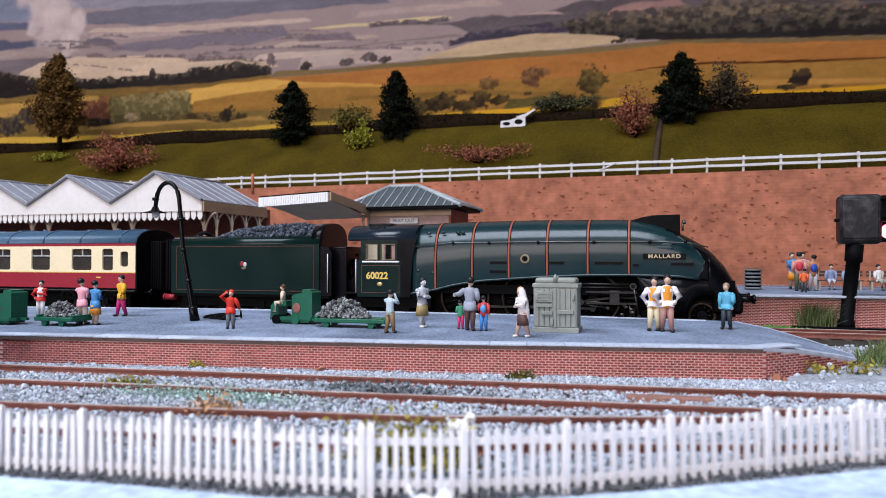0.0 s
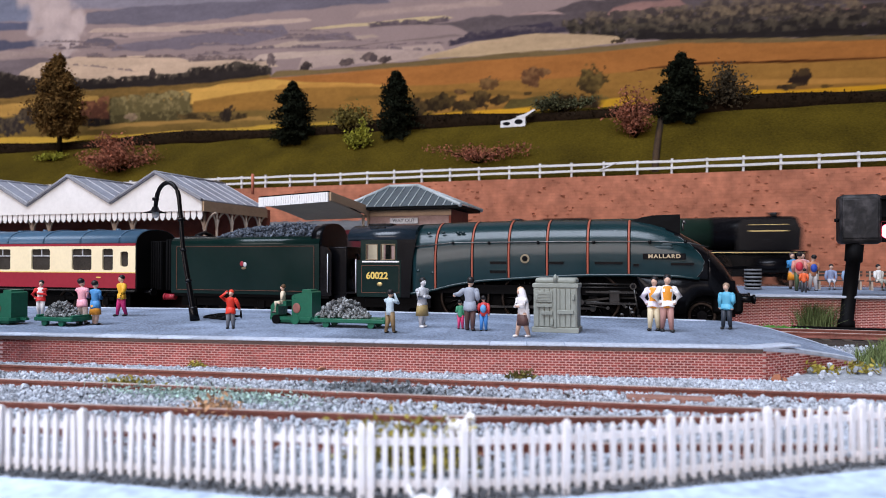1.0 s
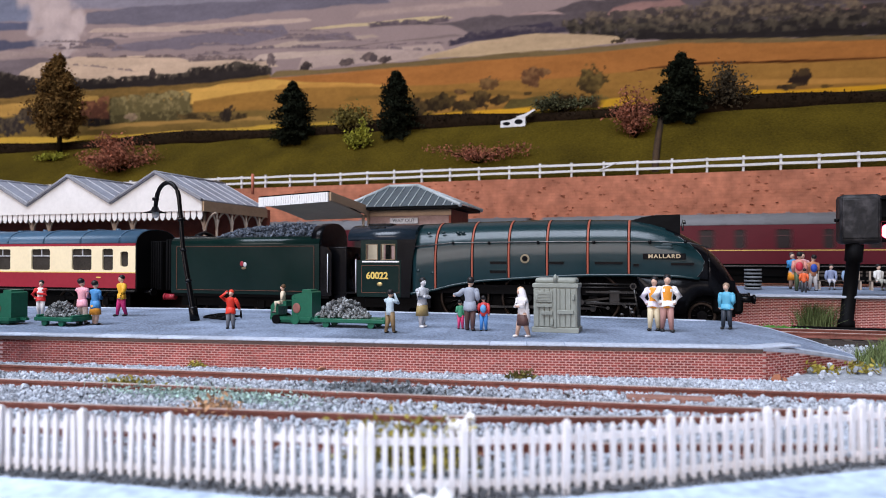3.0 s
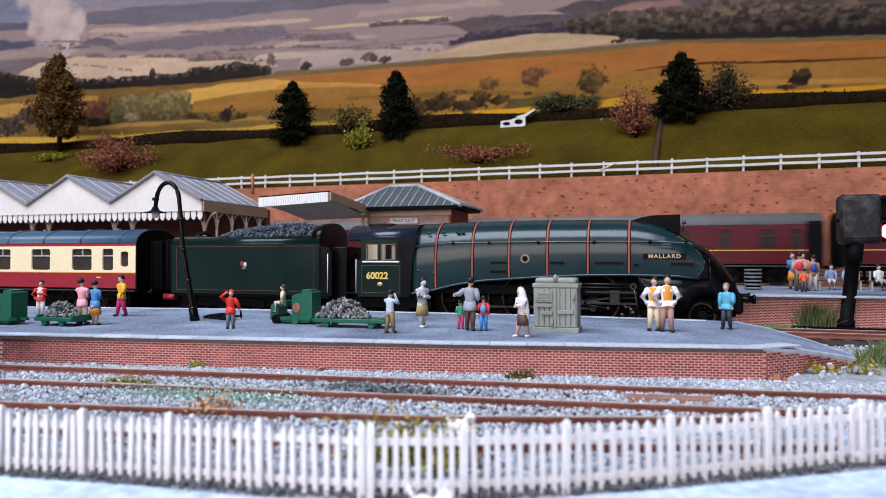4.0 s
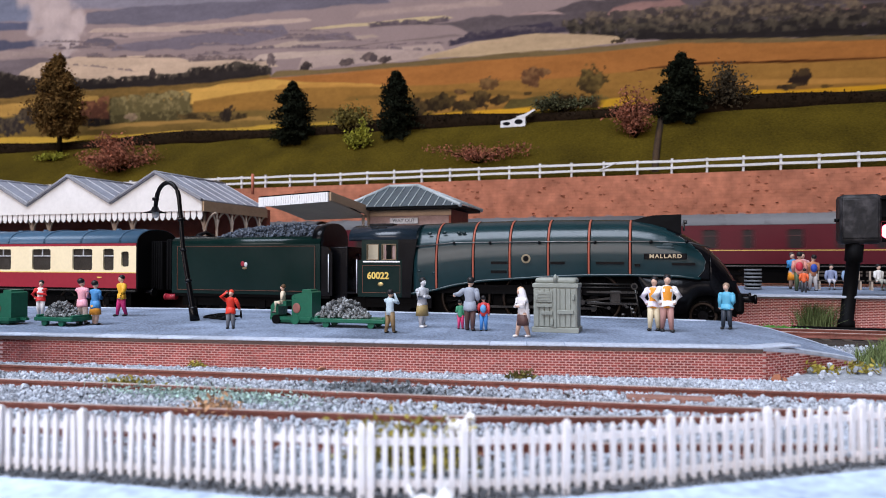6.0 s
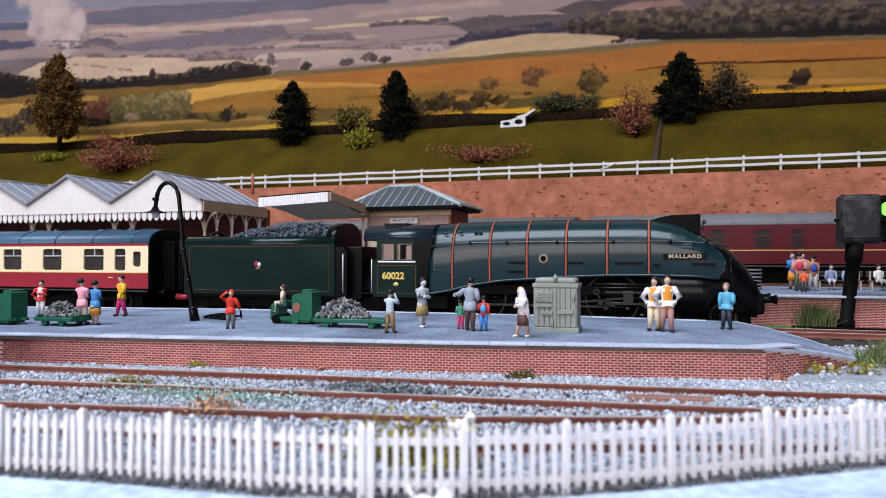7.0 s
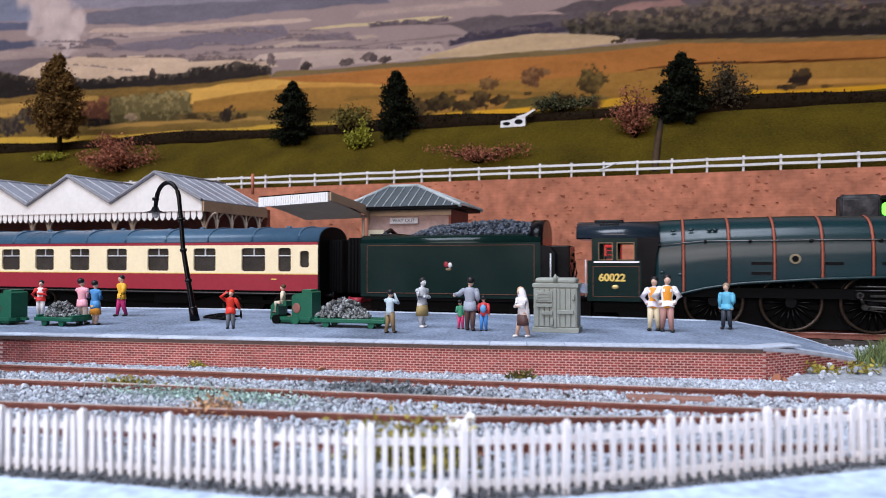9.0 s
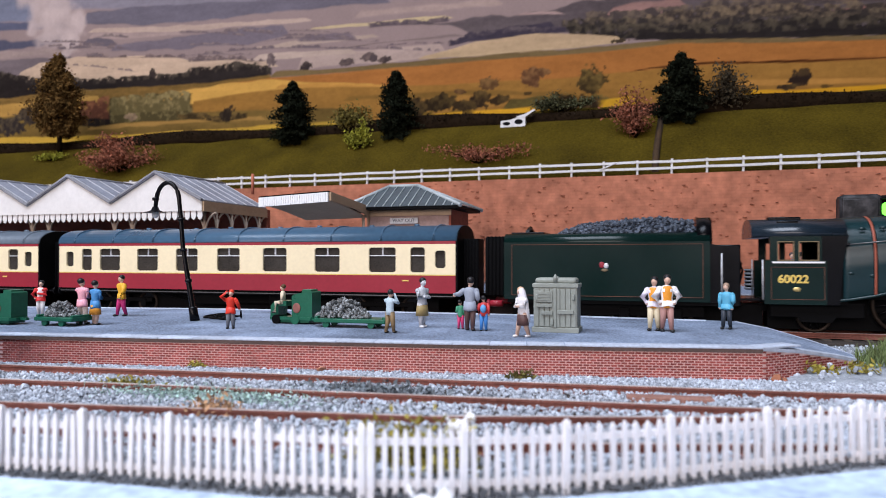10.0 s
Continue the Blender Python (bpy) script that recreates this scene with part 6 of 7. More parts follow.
band([(-583, 238), (-519, 243), (-454, 247), (-347, 244), (-247, 236), (-154, 235), (-92, 233), (-27, 234), (8, 235), (57, 235), (294, 223)], [(-583, 196), (294, 166)], (146, 106, 52), 3, 1.5, 0.18)
band([(-454, 253), (-362, 247), (-289, 240)], [(-454, 247), (-362, 243), (-289, 238)], (184, 134, 66), 3, 1.5, 0.16)
band([(-30, 235), (8, 237), (46, 238), (130, 233), (294, 227)], [(-30, 234), (8, 235), (46, 236), (130, 230), (294, 225)], (78, 46, 26), 1.2, 1, 0.3)
band([(73, 217), (130, 214), (294, 205)], [(73, 212), (130, 209), (294, 201)], (172, 124, 62), 2, 1, 0.16)
band([(-362, 232), (-247, 228), (-154, 224), (-68, 215)], [(-362, 227), (-247, 223), (-154, 219), (-68, 210)], (122, 92, 46), 3, 3, 0.16)
# scrub, hedgerow trees and the yellow fields above the bank
band([(-961, 256), (-834, 257), (-754, 260), (-706, 258)], [(-961, 237), (-833, 240), (-754, 240), (-706, 241)], (172, 132, 68), 2, 2, 0.16)
band([(-961, 241), (-833, 238), (-696, 228), (-570, 226), (-454, 221), (-347, 218)], [(-960, 192), (-347, 184)], (112, 90, 48), 2.5, 3, 0.3)
band([(-744, 219), (-641, 218), (-553, 217), (-454, 214)], [(-744, 213), (-641, 212), (-553, 212), (-454, 209)], (150, 116, 62), 2, 2.5, 0.16)
tree_row([(-763, 226), (-725, 221), (-682, 224), (-659, 226)], 18, (40, 34, 30), (60, 50, 38), 0.0)
tree_row([(-754, 237), (-725, 236), (-700, 233)], 26, (92, 58, 44), (138, 90, 62), 0.0)
tree_row([(-704, 229), (-650, 229), (-605, 227), (-568, 228)], 32, (74, 66, 42), (128, 114, 74), 0.0)
tree_row([(-702, 236), (-650, 238), (-605, 236), (-572, 235)], 22, (92, 82, 52), (138, 122, 80), 0.3)
tree_row([(-596, 222), (-553, 217), (-528, 212), (-486, 216)], 8, (58, 48, 32), (104, 84, 50), 0.3)
clump(-518, 220, 22, 23, (44, 37, 31), (72, 60, 42))
clump(-838, 239, 41, 27, (48, 42, 38), (80, 68, 52))
clump(-875, 226, 63, 36, (52, 46, 42), (92, 80, 60))
clump(-666, 225, 22, 11, (112, 94, 74), (142, 120, 90))
clump(-220, 200, 60, 11, (104, 82, 40), (140, 108, 50))
clump(-177, 232, 26, 18, (88, 64, 40), (126, 94, 56))
clump(-129, 236, 22, 26, (88, 60, 40), (128, 92, 58))
clump(-118, 241, 19, 14, (92, 64, 42), (132, 96, 60))
clump(-210, 226, 15, 8, (80, 58, 38), (110, 82, 50))
clump(-64, 225, 35, 35, (58, 47, 30), (108, 88, 48))
clump(-56, 206, 47, 13, (84, 70, 38), (126, 104, 56))
band([(-167, 214), (-116, 215), (-68, 210)], [(-167, 202), (-116, 202), (-68, 200)], (92, 80, 44), 2, 3, 0.3)
band([(-961, 208), (-896, 209), (-763, 205), (-650, 201), (-562, 203), (-454, 202), (-347, 202)], [(-960, 175), (-346, 170)], (192, 154, 62), 1.5, 2, 0.16)
band([(-296, 202), (-247, 203), (-200, 204), (-123, 203), (-86, 202)], [(-296, 168), (-86, 170)], (204, 152, 44), 1.5, 1.5, 0.16)
band([(-74, 200), (-56, 206), (-27, 208), (-4, 204)], [(-74, 169), (-4, 172)], (198, 150, 44), 2, 2, 0.16)
band([(43, 191), (78, 203), (94, 206), (130, 203), (212, 203), (294, 202)], [(43, 163), (294, 155)], (202, 148, 40), 1.5, 1, 0.14)
tree_row([(-278, 204), (-240, 203), (-193, 201)], 9, (92, 72, 34), (140, 110, 50), 0.5)
clump(-261, 212, 35, 18, (52, 42, 30), (88, 70, 42))
clump(-235, 216, 35, 20, (50, 40, 28), (84, 68, 40))
clump(-289, 210, 43, 21, (50, 40, 28), (80, 64, 40))
clump(-188, 215, 24, 20, (48, 38, 28), (84, 66, 40))
clump(-203, 211, 33, 15, (56, 45, 30), (90, 72, 42))
clump(-164, 214, 25, 12, (54, 42, 28), (90, 72, 42))
clump(-183, 221, 17, 12, (64, 50, 32), (96, 76, 44))
clump(-133, 219, 11, 4, (70, 54, 32), (100, 78, 44))
tree_row([(-126, 196), (-101, 197), (-74, 196), (-50, 195)], 18, (48, 38, 26), (92, 74, 44), 0.0)
clump(138, 215, 21, 20, (46, 36, 30), (76, 60, 40))
clump(126, 207, 20, 6, (56, 44, 32), (88, 70, 42))
clump(160, 205, 13, 3, (90, 68, 36), (120, 92, 46))
# drifting steam
puff(-835, 410, 77, 52, (186, 168, 158))
puff(-799, 383, 77, 60, (186, 168, 158))
puff(-782, 360, 77, 52, (186, 168, 158))
puff(-809, 349, 52, 43, (186, 168, 158))
puff(-769, 338, 38, 34, (186, 168, 158))
puff(-755, 361, 34, 52, (186, 168, 158))
puff(-822, 372, 52, 52, (186, 168, 158))
puff(-776, 321, 19, 14, (186, 168, 158))

# far hedges and lanes: thin broken dark lines over the hills
for k in range(34):
    x, z = -880 + 1000 * _lat[k, 3], 285 + 95 * _lat[k, 5]
    w, sl = 50 + 120 * _lat[k, 9], -0.05 - 0.12 * _lat[k, 11]
    if z < 300 and x > -250 or z > 352 - 0.05 * (x + 900):
        continue
    tree_row([(x, z), (x + w / 2, z + sl * w / 2 + 2), (x + w, z + sl * w)], 2.4 + 2.5 * _lat[k, 15], (104, 92, 92), (134, 118, 110), 0.42)
me = bpy.data.meshes.new("print")
nz, nx = PX.shape
co = np.stack([PX, np.full(PX.shape, BACK_Y - 1.0), PZ], -1).reshape(-1, 3) * K
iz, ix = np.meshgrid(np.arange(nz - 1), np.arange(nx - 1), indexing="ij")
q0 = (iz * nx + ix).ravel()
quads = np.stack([q0, q0 + 1, q0 + nx + 1, q0 + nx], -1)
me.vertices.add(len(co))
me.vertices.foreach_set("co", co.ravel())
me.loops.add(quads.size)
me.loops.foreach_set("vertex_index", quads.ravel().astype(np.int32))
me.polygons.add(len(quads))
me.polygons.foreach_set("loop_start", np.arange(0, quads.size, 4, dtype=np.int32))
me.update(calc_edges=True)
dots = me.color_attributes.new("ink", "FLOAT_COLOR", "POINT")
dots.data.foreach_set("color", np.concatenate([INK, np.ones(PX.shape + (1,))], -1).astype(np.float32).ravel())
PRINT = mat("printed_paper", (0.5, 0.5, 0.5), 0.7, var=0.1, scale=30, fine=420, spec=0.04)
_nt = PRINT.node_tree
_b = _nt.nodes["Principled BSDF"]
_src = _b.inputs["Base Color"].links[0].from_socket
_at = _nt.nodes.new("ShaderNodeVertexColor")
_at.layer_name = "ink"
_mx = _nt.nodes.new("ShaderNodeMix")
_mx.data_type, _mx.blend_type = "RGBA", "OVERLAY"
_mx.inputs[0].default_value = 0.6
_nt.links.new(_at.outputs["Color"], _mx.inputs[6])
_nt.links.new(_src, _mx.inputs[7])
_nt.links.new(_mx.outputs[2], _b.inputs["Base Color"])
me.materials.append(PRINT)
picture = new("printed_picture", me)
picture.parent = backdrop
tagged(picture, "printed picture of brown and orange autumn farmland")

# bricks last: faces of the platforms
brick_face(NEAR[1:], -0.62, ZP - 0.9, platform, mid=(-58, -8), single=295, lo=-226, hi=40)
brick_face([(31.8, 229.8), (44, 241), (56, 253), (64, 261)], 0.2, ZP - 0.9, platform, single=0, top=lambda x: float(np.interp(x, [31.8, 44, 56, 65], [9.2, 7.6, 5.0, 2.7])))
brick_face([(-330, 172.6), (-226.2, 188.7)], 0.2, ZP - 0.9, platform, single=0)
brick_face([(-20, 388.6), (300, 388.6)], 0.3, ZF - 1.1, far_platform, single=0)

# ---- figures and small things ----
_paint = {}


def paint(c, rough=0.45):
    if c not in _paint:
        _paint[c] = mat("figure_paint", c, rough, var=0.12, scale=250)
    return _paint[c]


SKIN, HAIR = (0.62, 0.40, 0.30), (0.012, 0.011, 0.012)


def figure(label, at, h, rz=0.0, top=(0.8, 0.8, 0.8), legs=(0.05, 0.06, 0.09), shoes=(0.02, 0.02, 0.02), hair=HAIR, skin=SKIN, arms="down", skirt=None, seat=False, bag=None, group="", lean=0.0, vest=None, hat=None, bulk=1.0, coat=None, shawl=None, step=None):
    """A small painted figure, one mesh; it faces -y before it is turned by rz."""
    bm = bm_new()
    s = h / 20.0
    rnd = random.Random(len(label) * 7 + int(h * 10))
    stride, tilt = (rnd.uniform(-1.3, 1.3) if step is None else step), rnd.uniform(-0.5, 0.5)
    poses = arms if isinstance(arms, tuple) else (arms, arms)
    mats = [paint(top), paint(legs), paint(skin), paint(hair), paint(shoes), paint(skirt or legs), paint(bag or vest or top), paint(hat or hair)]

    def limb(pts, r, mi):
        tube(bm, [(x * s, y * s, z * s) for x, y, z in pts], [q * s for q in r], 10, mi)
        for p, q in ((pts[0], r[0]), (pts[-1], r[-1])):
            ball(bm, (p[0] * s, p[1] * s, p[2] * s), q * s, mi, 8)

    hip = 9.6
    if seat:
        for sx in (-1, 1):
            limb([(sx * 1.1, 0, hip - 3.4), (sx * 1.4, -4.2, hip - 3.2), (sx * 1.4, -4.6, 1.0)], [1.35, 1.2, 0.8], 1)
            ball(bm, (sx * 1.4 * s, -5.3 * s, 0.6 * s), 1.0 * s, 4, 8, (0.8, 1.5, 0.6))
        hip -= 3.4
    else:
        for sx in (-1, 1):
            limb([(sx * 1.05, 0, hip), (sx * 1.2, -0.25 + 0.4 * sx * stride, 5.0), (sx * 1.35, 0.1 + sx * stride, 1.0)], [1.45, 1.1, 0.75], 1 if not skirt else 2)
            ball(bm, (sx * 1.45 * s, (-0.6 + sx * stride) * s, 0.55 * s), 1.0 * s, 4, 8, (0.85, 1.6, 0.6))
    if skirt and not seat:
        loft(bm, [[(a * s * math.cos(q), b * s * math.sin(q), z * s) for q in np.linspace(0, 2 * math.pi, 16, endpoint=False)] for a, b, z in ((3.1, 2.3, 4.9), (2.8, 2.1, 7.2), (2.45, 1.95, 9.3))], mi=5)
    L = lean
    if coat:                                     # skirts of a jacket, flaring over the hips
        loft(bm, [[(a * s * math.cos(q), b * s * math.sin(q), (z + 0.25 * math.sin(3 * q)) * s) for q in np.linspace(0, 2 * math.pi, 16, endpoint=False)] for a, b, z in ((2.75, 2.1, hip - coat), (2.6, 2.0, hip - coat / 2), (2.4, 1.8, hip + 1.6))], mi=0)
    if shawl:                                    # a cloth from the head down over the back
        loft(bm, [[(a * s * math.cos(q), (b * math.sin(q) + y + L * (z - hip)) * s, z * s) for q in np.linspace(0, 2 * math.pi, 16, endpoint=False)] for a, b, y, z in ((2.7, 1.5, 1.1, hip - 3.4), (2.9, 1.7, 0.8, hip + 1.0), (2.9, 1.8, 0.5, hip + 5.4), (1.9, 1.6, 0.5, hip + 7.6), (1.6, 1.5, 0.35, hip + 9.6), (0.7, 0.7, 0.3, hip + 10.7))], mi=0)
    before = len(bm.faces)
    loft(bm, [[(a * s * math.cos(q), b * s * math.sin(q) + L * (z - hip) * s, z * s) for q in np.linspace(0, 2 * math.pi, 16, endpoint=False)]
              for a, b, z in ((2.1, 1.6, hip - 1.0), (2.25, 1.7, hip + 0.8), (1.95, 1.45, hip + 2.6), (2.4, 1.65, hip + 4.8), (2.6, 1.5, hip + 6.0), (1.6, 1.1, hip + 6.9), (0.7, 0.7, hip + 7.2))], mi=0)
    if vest:
        bm.faces.ensure_lookup_table()
        for f in bm.faces[before:]:
            c = f.calc_center_median()
            if c.y < L * (c.z - hip * s) - 0.9 * s and abs(c.x) < 1.3 * s:
                f.material_index = 6
    yh = L * 8 * s
    tube(bm, [(0, yh, (hip + 6.8) * s), (0, yh, (hip + 7.8) * s)], 0.65 * s, 8, 2)
    ball(bm, (tilt * s, yh - 0.1 * s, (hip + 9.0) * s), 1.38 * s, 2, 12, (0.86, 1.0, 1.12))
    ball(bm, (tilt * s, yh - 1.5 * s, (hip + 8.9) * s), 0.3 * s, 2, 6, (0.7, 1, 1.2))
    ball(bm, (tilt * 1.2 * s, yh + 0.3 * s, (hip + 9.75) * s), 1.5 * s, 7 if hat else 3, 12, (0.98, 1.0, 0.95))
    sh, y0 = hip + 5.7, L * 5.7
    for sx in (-1, 1):
        S = (sx * 2.5, y0, sh)
        arm = poses[0 if sx < 0 else 1]
        if arm == "down":
            P = [S, (sx * 3.1, y0 + 0.2 - 0.5 * sx * stride, sh - 3), (sx * 2.9, y0 - 0.8 - sx * stride, sh - 5.6)]
        elif arm == "salute":
            P = [S, (sx * 4.6, y0 - 1.2, sh + 1.6), (sx * 1.7, y0 - 1.4, sh + 4.2)]
        elif arm == "back":
            P = [S, (sx * 3.6, y0 + 1.2, sh - 2.6), (sx * 4.4, y0 + 1.8, sh - 4.8)]
        elif arm == "hips":
            P = [S, (sx * 4.5, y0 + 0.4, sh - 2.6), (sx * 2.5, y0 - 0.9, sh - 4.6)]
        elif arm == "face":
            P = [S, (sx * 3.4, y0 - 1.8, sh - 1.2), (sx * 1.0, y0 - 2.0, sh + 3.0)]
        elif arm == "cross":
            P = [S, (sx * 3.0, y0 - 0.8, sh - 2.8), (-sx * 0.6, y0 - 2.2, sh - 2.2)]
        else:
            P = [S, (sx * 4.6, y0 - 0.6, sh - 1.4), (sx * 6.4, y0 - 1.0, sh - 1.6)] if sx > 0 else [S, (sx * 3.1, y0 + 0.2, sh - 3), (sx * 2.9, y0 - 0.8, sh - 5.6)]
        limb(P, [1.0 * bulk, 0.85 * bulk, 0.62 * bulk], 0)
        ball(bm, (P[-1][0] * s, P[-1][1] * s, P[-1][2] * s - 0.3 * s), 0.72 * s, 2, 8)
    if bag:
        ball(bm, (0, 1.6 * s, (hip + 3.4) * s), 1.9 * s, 6, 10, (1, 0.6, 1.3))
    return solid("figurine", bm, mats, label, "figurine", at, rz, group=group)


G1 = "passengers on the near platform"
figure("painted figurine of a traveller in red jacket with white bag", (-277.4, 252.3, ZP), 16.5, 30, (0.62, 0.03, 0.03), (0.7, 0.68, 0.68), arms=("hips", "cross"), coat=0.8, bulk=1.1, group=G1, vest=(0.8, 0.78, 0.78))
figure("painted figurine in a pink jacket and pale trousers", (-226.5, 226, ZP), 18.6, 175, (0.80, 0.36, 0.42), (0.72, 0.60, 0.56), group=G1, arms="cross", coat=1.6, bulk=1.2)
figure("painted figurine in blue jacket and orange skirt", (-220.2, 226.5, ZP), 17.8, 170, (0.05, 0.23, 0.48), skirt=(0.65, 0.26, 0.03), group=G1, coat=1.8, arms="cross", bulk=1.1)
figure("painted figurine in yellow jacket and magenta trousers", (-240.9, 263.6, ZP), 18.9, -20, (0.72, 0.38, 0.03), (0.55, 0.03, 0.16), group=G1, arms="down", coat=0.9, bulk=1.25, step=1.6)
figure("painted figurine of a child in red coat and cap", (-158.2, 230.3, ZP), 14.8, 25, (0.72, 0.04, 0.02), (0.16, 0.17, 0.19), arms=("salute", "back"), coat=1.6, bulk=1.15, lean=-0.1, group=G1, hat=(0.72, 0.05, 0.02), hair=(0.72, 0.05, 0.02))
figure("painted figurine in pale blue shirt and tan trousers", (-92.8, 233.8, ZP), 15.6, 160, (0.45, 0.56, 0.62), (0.24, 0.16, 0.08), arms="face", group=G1)
figure("painted figurine in grey top and khaki skirt", (-88.1, 256.5, ZP), 19.2, 60, (0.48, 0.50, 0.53), skirt=(0.33, 0.24, 0.10), skin=(0.58, 0.58, 0.60), arms="cross", group=G1, shoes=(0.6, 0.6, 0.62))
figure("painted figurine of a child in green jacket and pink trousers", (-71.8, 254.8, ZP), 11, 175, (0.05, 0.28, 0.16), (0.6, 0.05, 0.16), group=G1)
figure("painted figurine in a grey suit jacket and brown trousers", (-66.9, 250.5, ZP), 19.8, 180, (0.28, 0.31, 0.37), (0.11, 0.06, 0.055), arms=("down", "out"), coat=1.8, bulk=1.15, group=G1)
figure("painted figurine of a child in red shirt and blue overalls", (-61.8, 251.5, ZP), 13, 185, (0.55, 0.05, 0.05), (0.05, 0.22, 0.55), group=G1, bag=(0.1, 0.32, 0.6))
figure("painted figurine with white shawl and brown skirt", (-44.0, 236.0, ZP), 17.0, -40, (0.75, 0.72, 0.72), skirt=(0.10, 0.05, 0.045), hair=(0.62, 0.38, 0.22), arms="cross", shawl=True, step=2.0, group=G1, shoes=(0.75, 0.72, 0.72), lean=-0.1)
figure("painted figurine in white jacket, orange vest and cream trousers", (-0.2, 271, ZP), 20.0, -14, (0.72, 0.68, 0.78), (0.72, 0.62, 0.42), arms="hips", bulk=1.22, coat=0.4, step=0.9, group=G1, vest=(0.8, 0.3, 0.03), lean=0.03)
figure("painted figurine in white jacket, orange vest and pink-brown trousers", (4.4, 268.5, ZP), 20.8, 10, (0.80, 0.77, 0.76), (0.42, 0.22, 0.19), arms="hips", bulk=1.28, coat=0.4, step=-1.5, group=G1, vest=(0.8, 0.3, 0.03))
figure("painted figurine in bright blue shirt and dark jeans", (26.7, 285.3, ZP), 17.4, -25, (0.08, 0.36, 0.52), (0.035, 0.045, 0.06), hair=(0.3, 0.2, 0.14), group=G1, bulk=1.2, step=0.8, coat=0.6)
G2 = "passengers on the far platform"
figure("painted figurine in blue jacket and orange skirt with hat", (82.5, 470, ZF), 22, 0, (0.04, 0.24, 0.5), skirt=(0.75, 0.26, 0.02), group=G2, arms="cross", hat=(0.06, 0.04, 0.04))
figure("painted figurine with red backpack and green trousers", (80.5, 440, ZF), 22, 170, (0.6, 0.25, 0.2), (0.07, 0.10, 0.05), bag=(0.55, 0.04, 0.06), group=G2)
figure("painted figurine with a blue backpack and grey trousers", (88.5, 445, ZF), 20.5, 190, (0.5, 0.2, 0.1), (0.5, 0.47, 0.46), bag=(0.03, 0.08, 0.4), group=G2)
figure("painted figurine of a child in an orange-red coat", (79.8, 424, ZF), 13, 170, (0.75, 0.13, 0.04), (0.06, 0.06, 0.07), group=G2)
figure("painted figurine in a pink top among the crowd", (86.5, 462, ZF), 22, 10, (0.7, 0.4, 0.42), (0.2, 0.2, 0.25), group=G2)
figure("painted figurine in red with blue trousers", (-30.5, 452, ZF), 20, 180, (0.55, 0.04, 0.04), (0.05, 0.18, 0.42), group=G2)


def bench(label, at, rz, w=30):
    b = thing("platform_bench", label, "bench", at, rz)
    for y, z in ((-1, 5.2), (1.2, 5.2)):
        bm = bm_new()
        box(bm, -w / 2, w / 2, y - 0.9, y + 0.9, z, z + 0.6)
        part("seat_slat", bm, SLEEPER, b)
    for z in (8, 10):
        bm = bm_new()
        box(bm, -w / 2, w / 2, 2.6, 3.2, z, z + 1.3)
        part("back_slat", bm, SLEEPER, b)
    for x in (-w / 2 + 2, w / 2 - 2):
        bm = bm_new()
        box(bm, x - 0.5, x + 0.5, -1.8, -1.2, 0, 5.2)
        box(bm, x - 0.5, x + 0.5, 2.4, 3.0, 0, 11.3)
        part("bench_leg", bm, IRON, b)


bench("dark slatted platform bench", (107, 466, ZF), 0, 26)
bench("dark slatted platform bench", (134, 462, ZF), 0, 26)
for x, c, l in ((102.5, (0.24, 0.28, 0.42), (0.5, 0.48, 0.52)), (111.5, (0.22, 0.33, 0.48), (0.3, 0.12, 0.15))):
    figure("painted seated figurine in dull blue", (x, 466, ZF), 18, random.uniform(-12, 12), c, l, seat=True, group=G2)
figure("painted seated figurine in white", (127, 463, ZF), 18, 25, (0.72, 0.70, 0.66), (0.33, 0.33, 0.28), seat=True, group=G2)
figure("painted seated figurine in tan uniform", (136, 461, ZF), 18.5, -15, (0.42, 0.31, 0.17), (0.40, 0.34, 0.22), seat=True, group=G2)

# platform bin, telephone kiosk
lb = thing("slatted_bin", "dark grey slatted platform bin", "bin", (57.2, 452, ZF))
bm = bm_new()
tube(bm, [(0, 0, 0.3), (0, 0, 12.6)], 4.4, 18)
part("liner", bm, FLAT_BLACK, lb)
for z in (1, 3.2, 5.4, 7.6, 9.8, 12):
    bm = bm_new()
    tube(bm, [(0, 0, z - 0.55), (0, 0, z + 0.55)], 5.0, 18)
    part("hoop", bm, mat("bin_grey", (0.16, 0.17, 0.18), 0.6), lb)
kiosk = thing("telephone_kiosk", "bright red telephone kiosk on the far platform", "telephone kiosk", (-27, 486, ZF))
RED = mat("kiosk_red", (0.62, 0.03, 0.025), 0.35, var=0.1)
bm = bm_new()
for x in (-5.6, 4.4):
    for y in (-5.6, 4.4):
        box(bm, x, x + 1.2, y, y + 1.2, 0, 28)
box(bm, -5.8, 5.8, -5.8, 5.8, 26, 30, bevel=0.8)
box(bm, -5.4, 5.4, -5.4, 5.4, 0, 4)
loft(bm, [[(q * math.cos(a), q * math.sin(a), z) for a in np.linspace(0, 2 * math.pi, 20, endpoint=False)] for q, z in ((6.5, 30), (4.5, 31.6), (1, 32.2))])
part("frame", bm, RED, kiosk)
bm = bm_new()
box(bm, -4.6, 4.6, -4.9, 4.9, 4, 26)
kp = part("pane", bm, GLASS_DARK, kiosk)
for z in range(6, 26, 3):
    bm = bm_new()
    box(bm, -4.5, 4.5, -5.3, -4.9, z, z + 0.5)
    part("glazing_bar", bm, RED, kp)

# swan-neck platform lamp
lamp = thing("platform_lamp", "black swan-neck platform lamp with a flat shade", "street lamp", (-192.6, 254, ZP))
bm = bm_new()
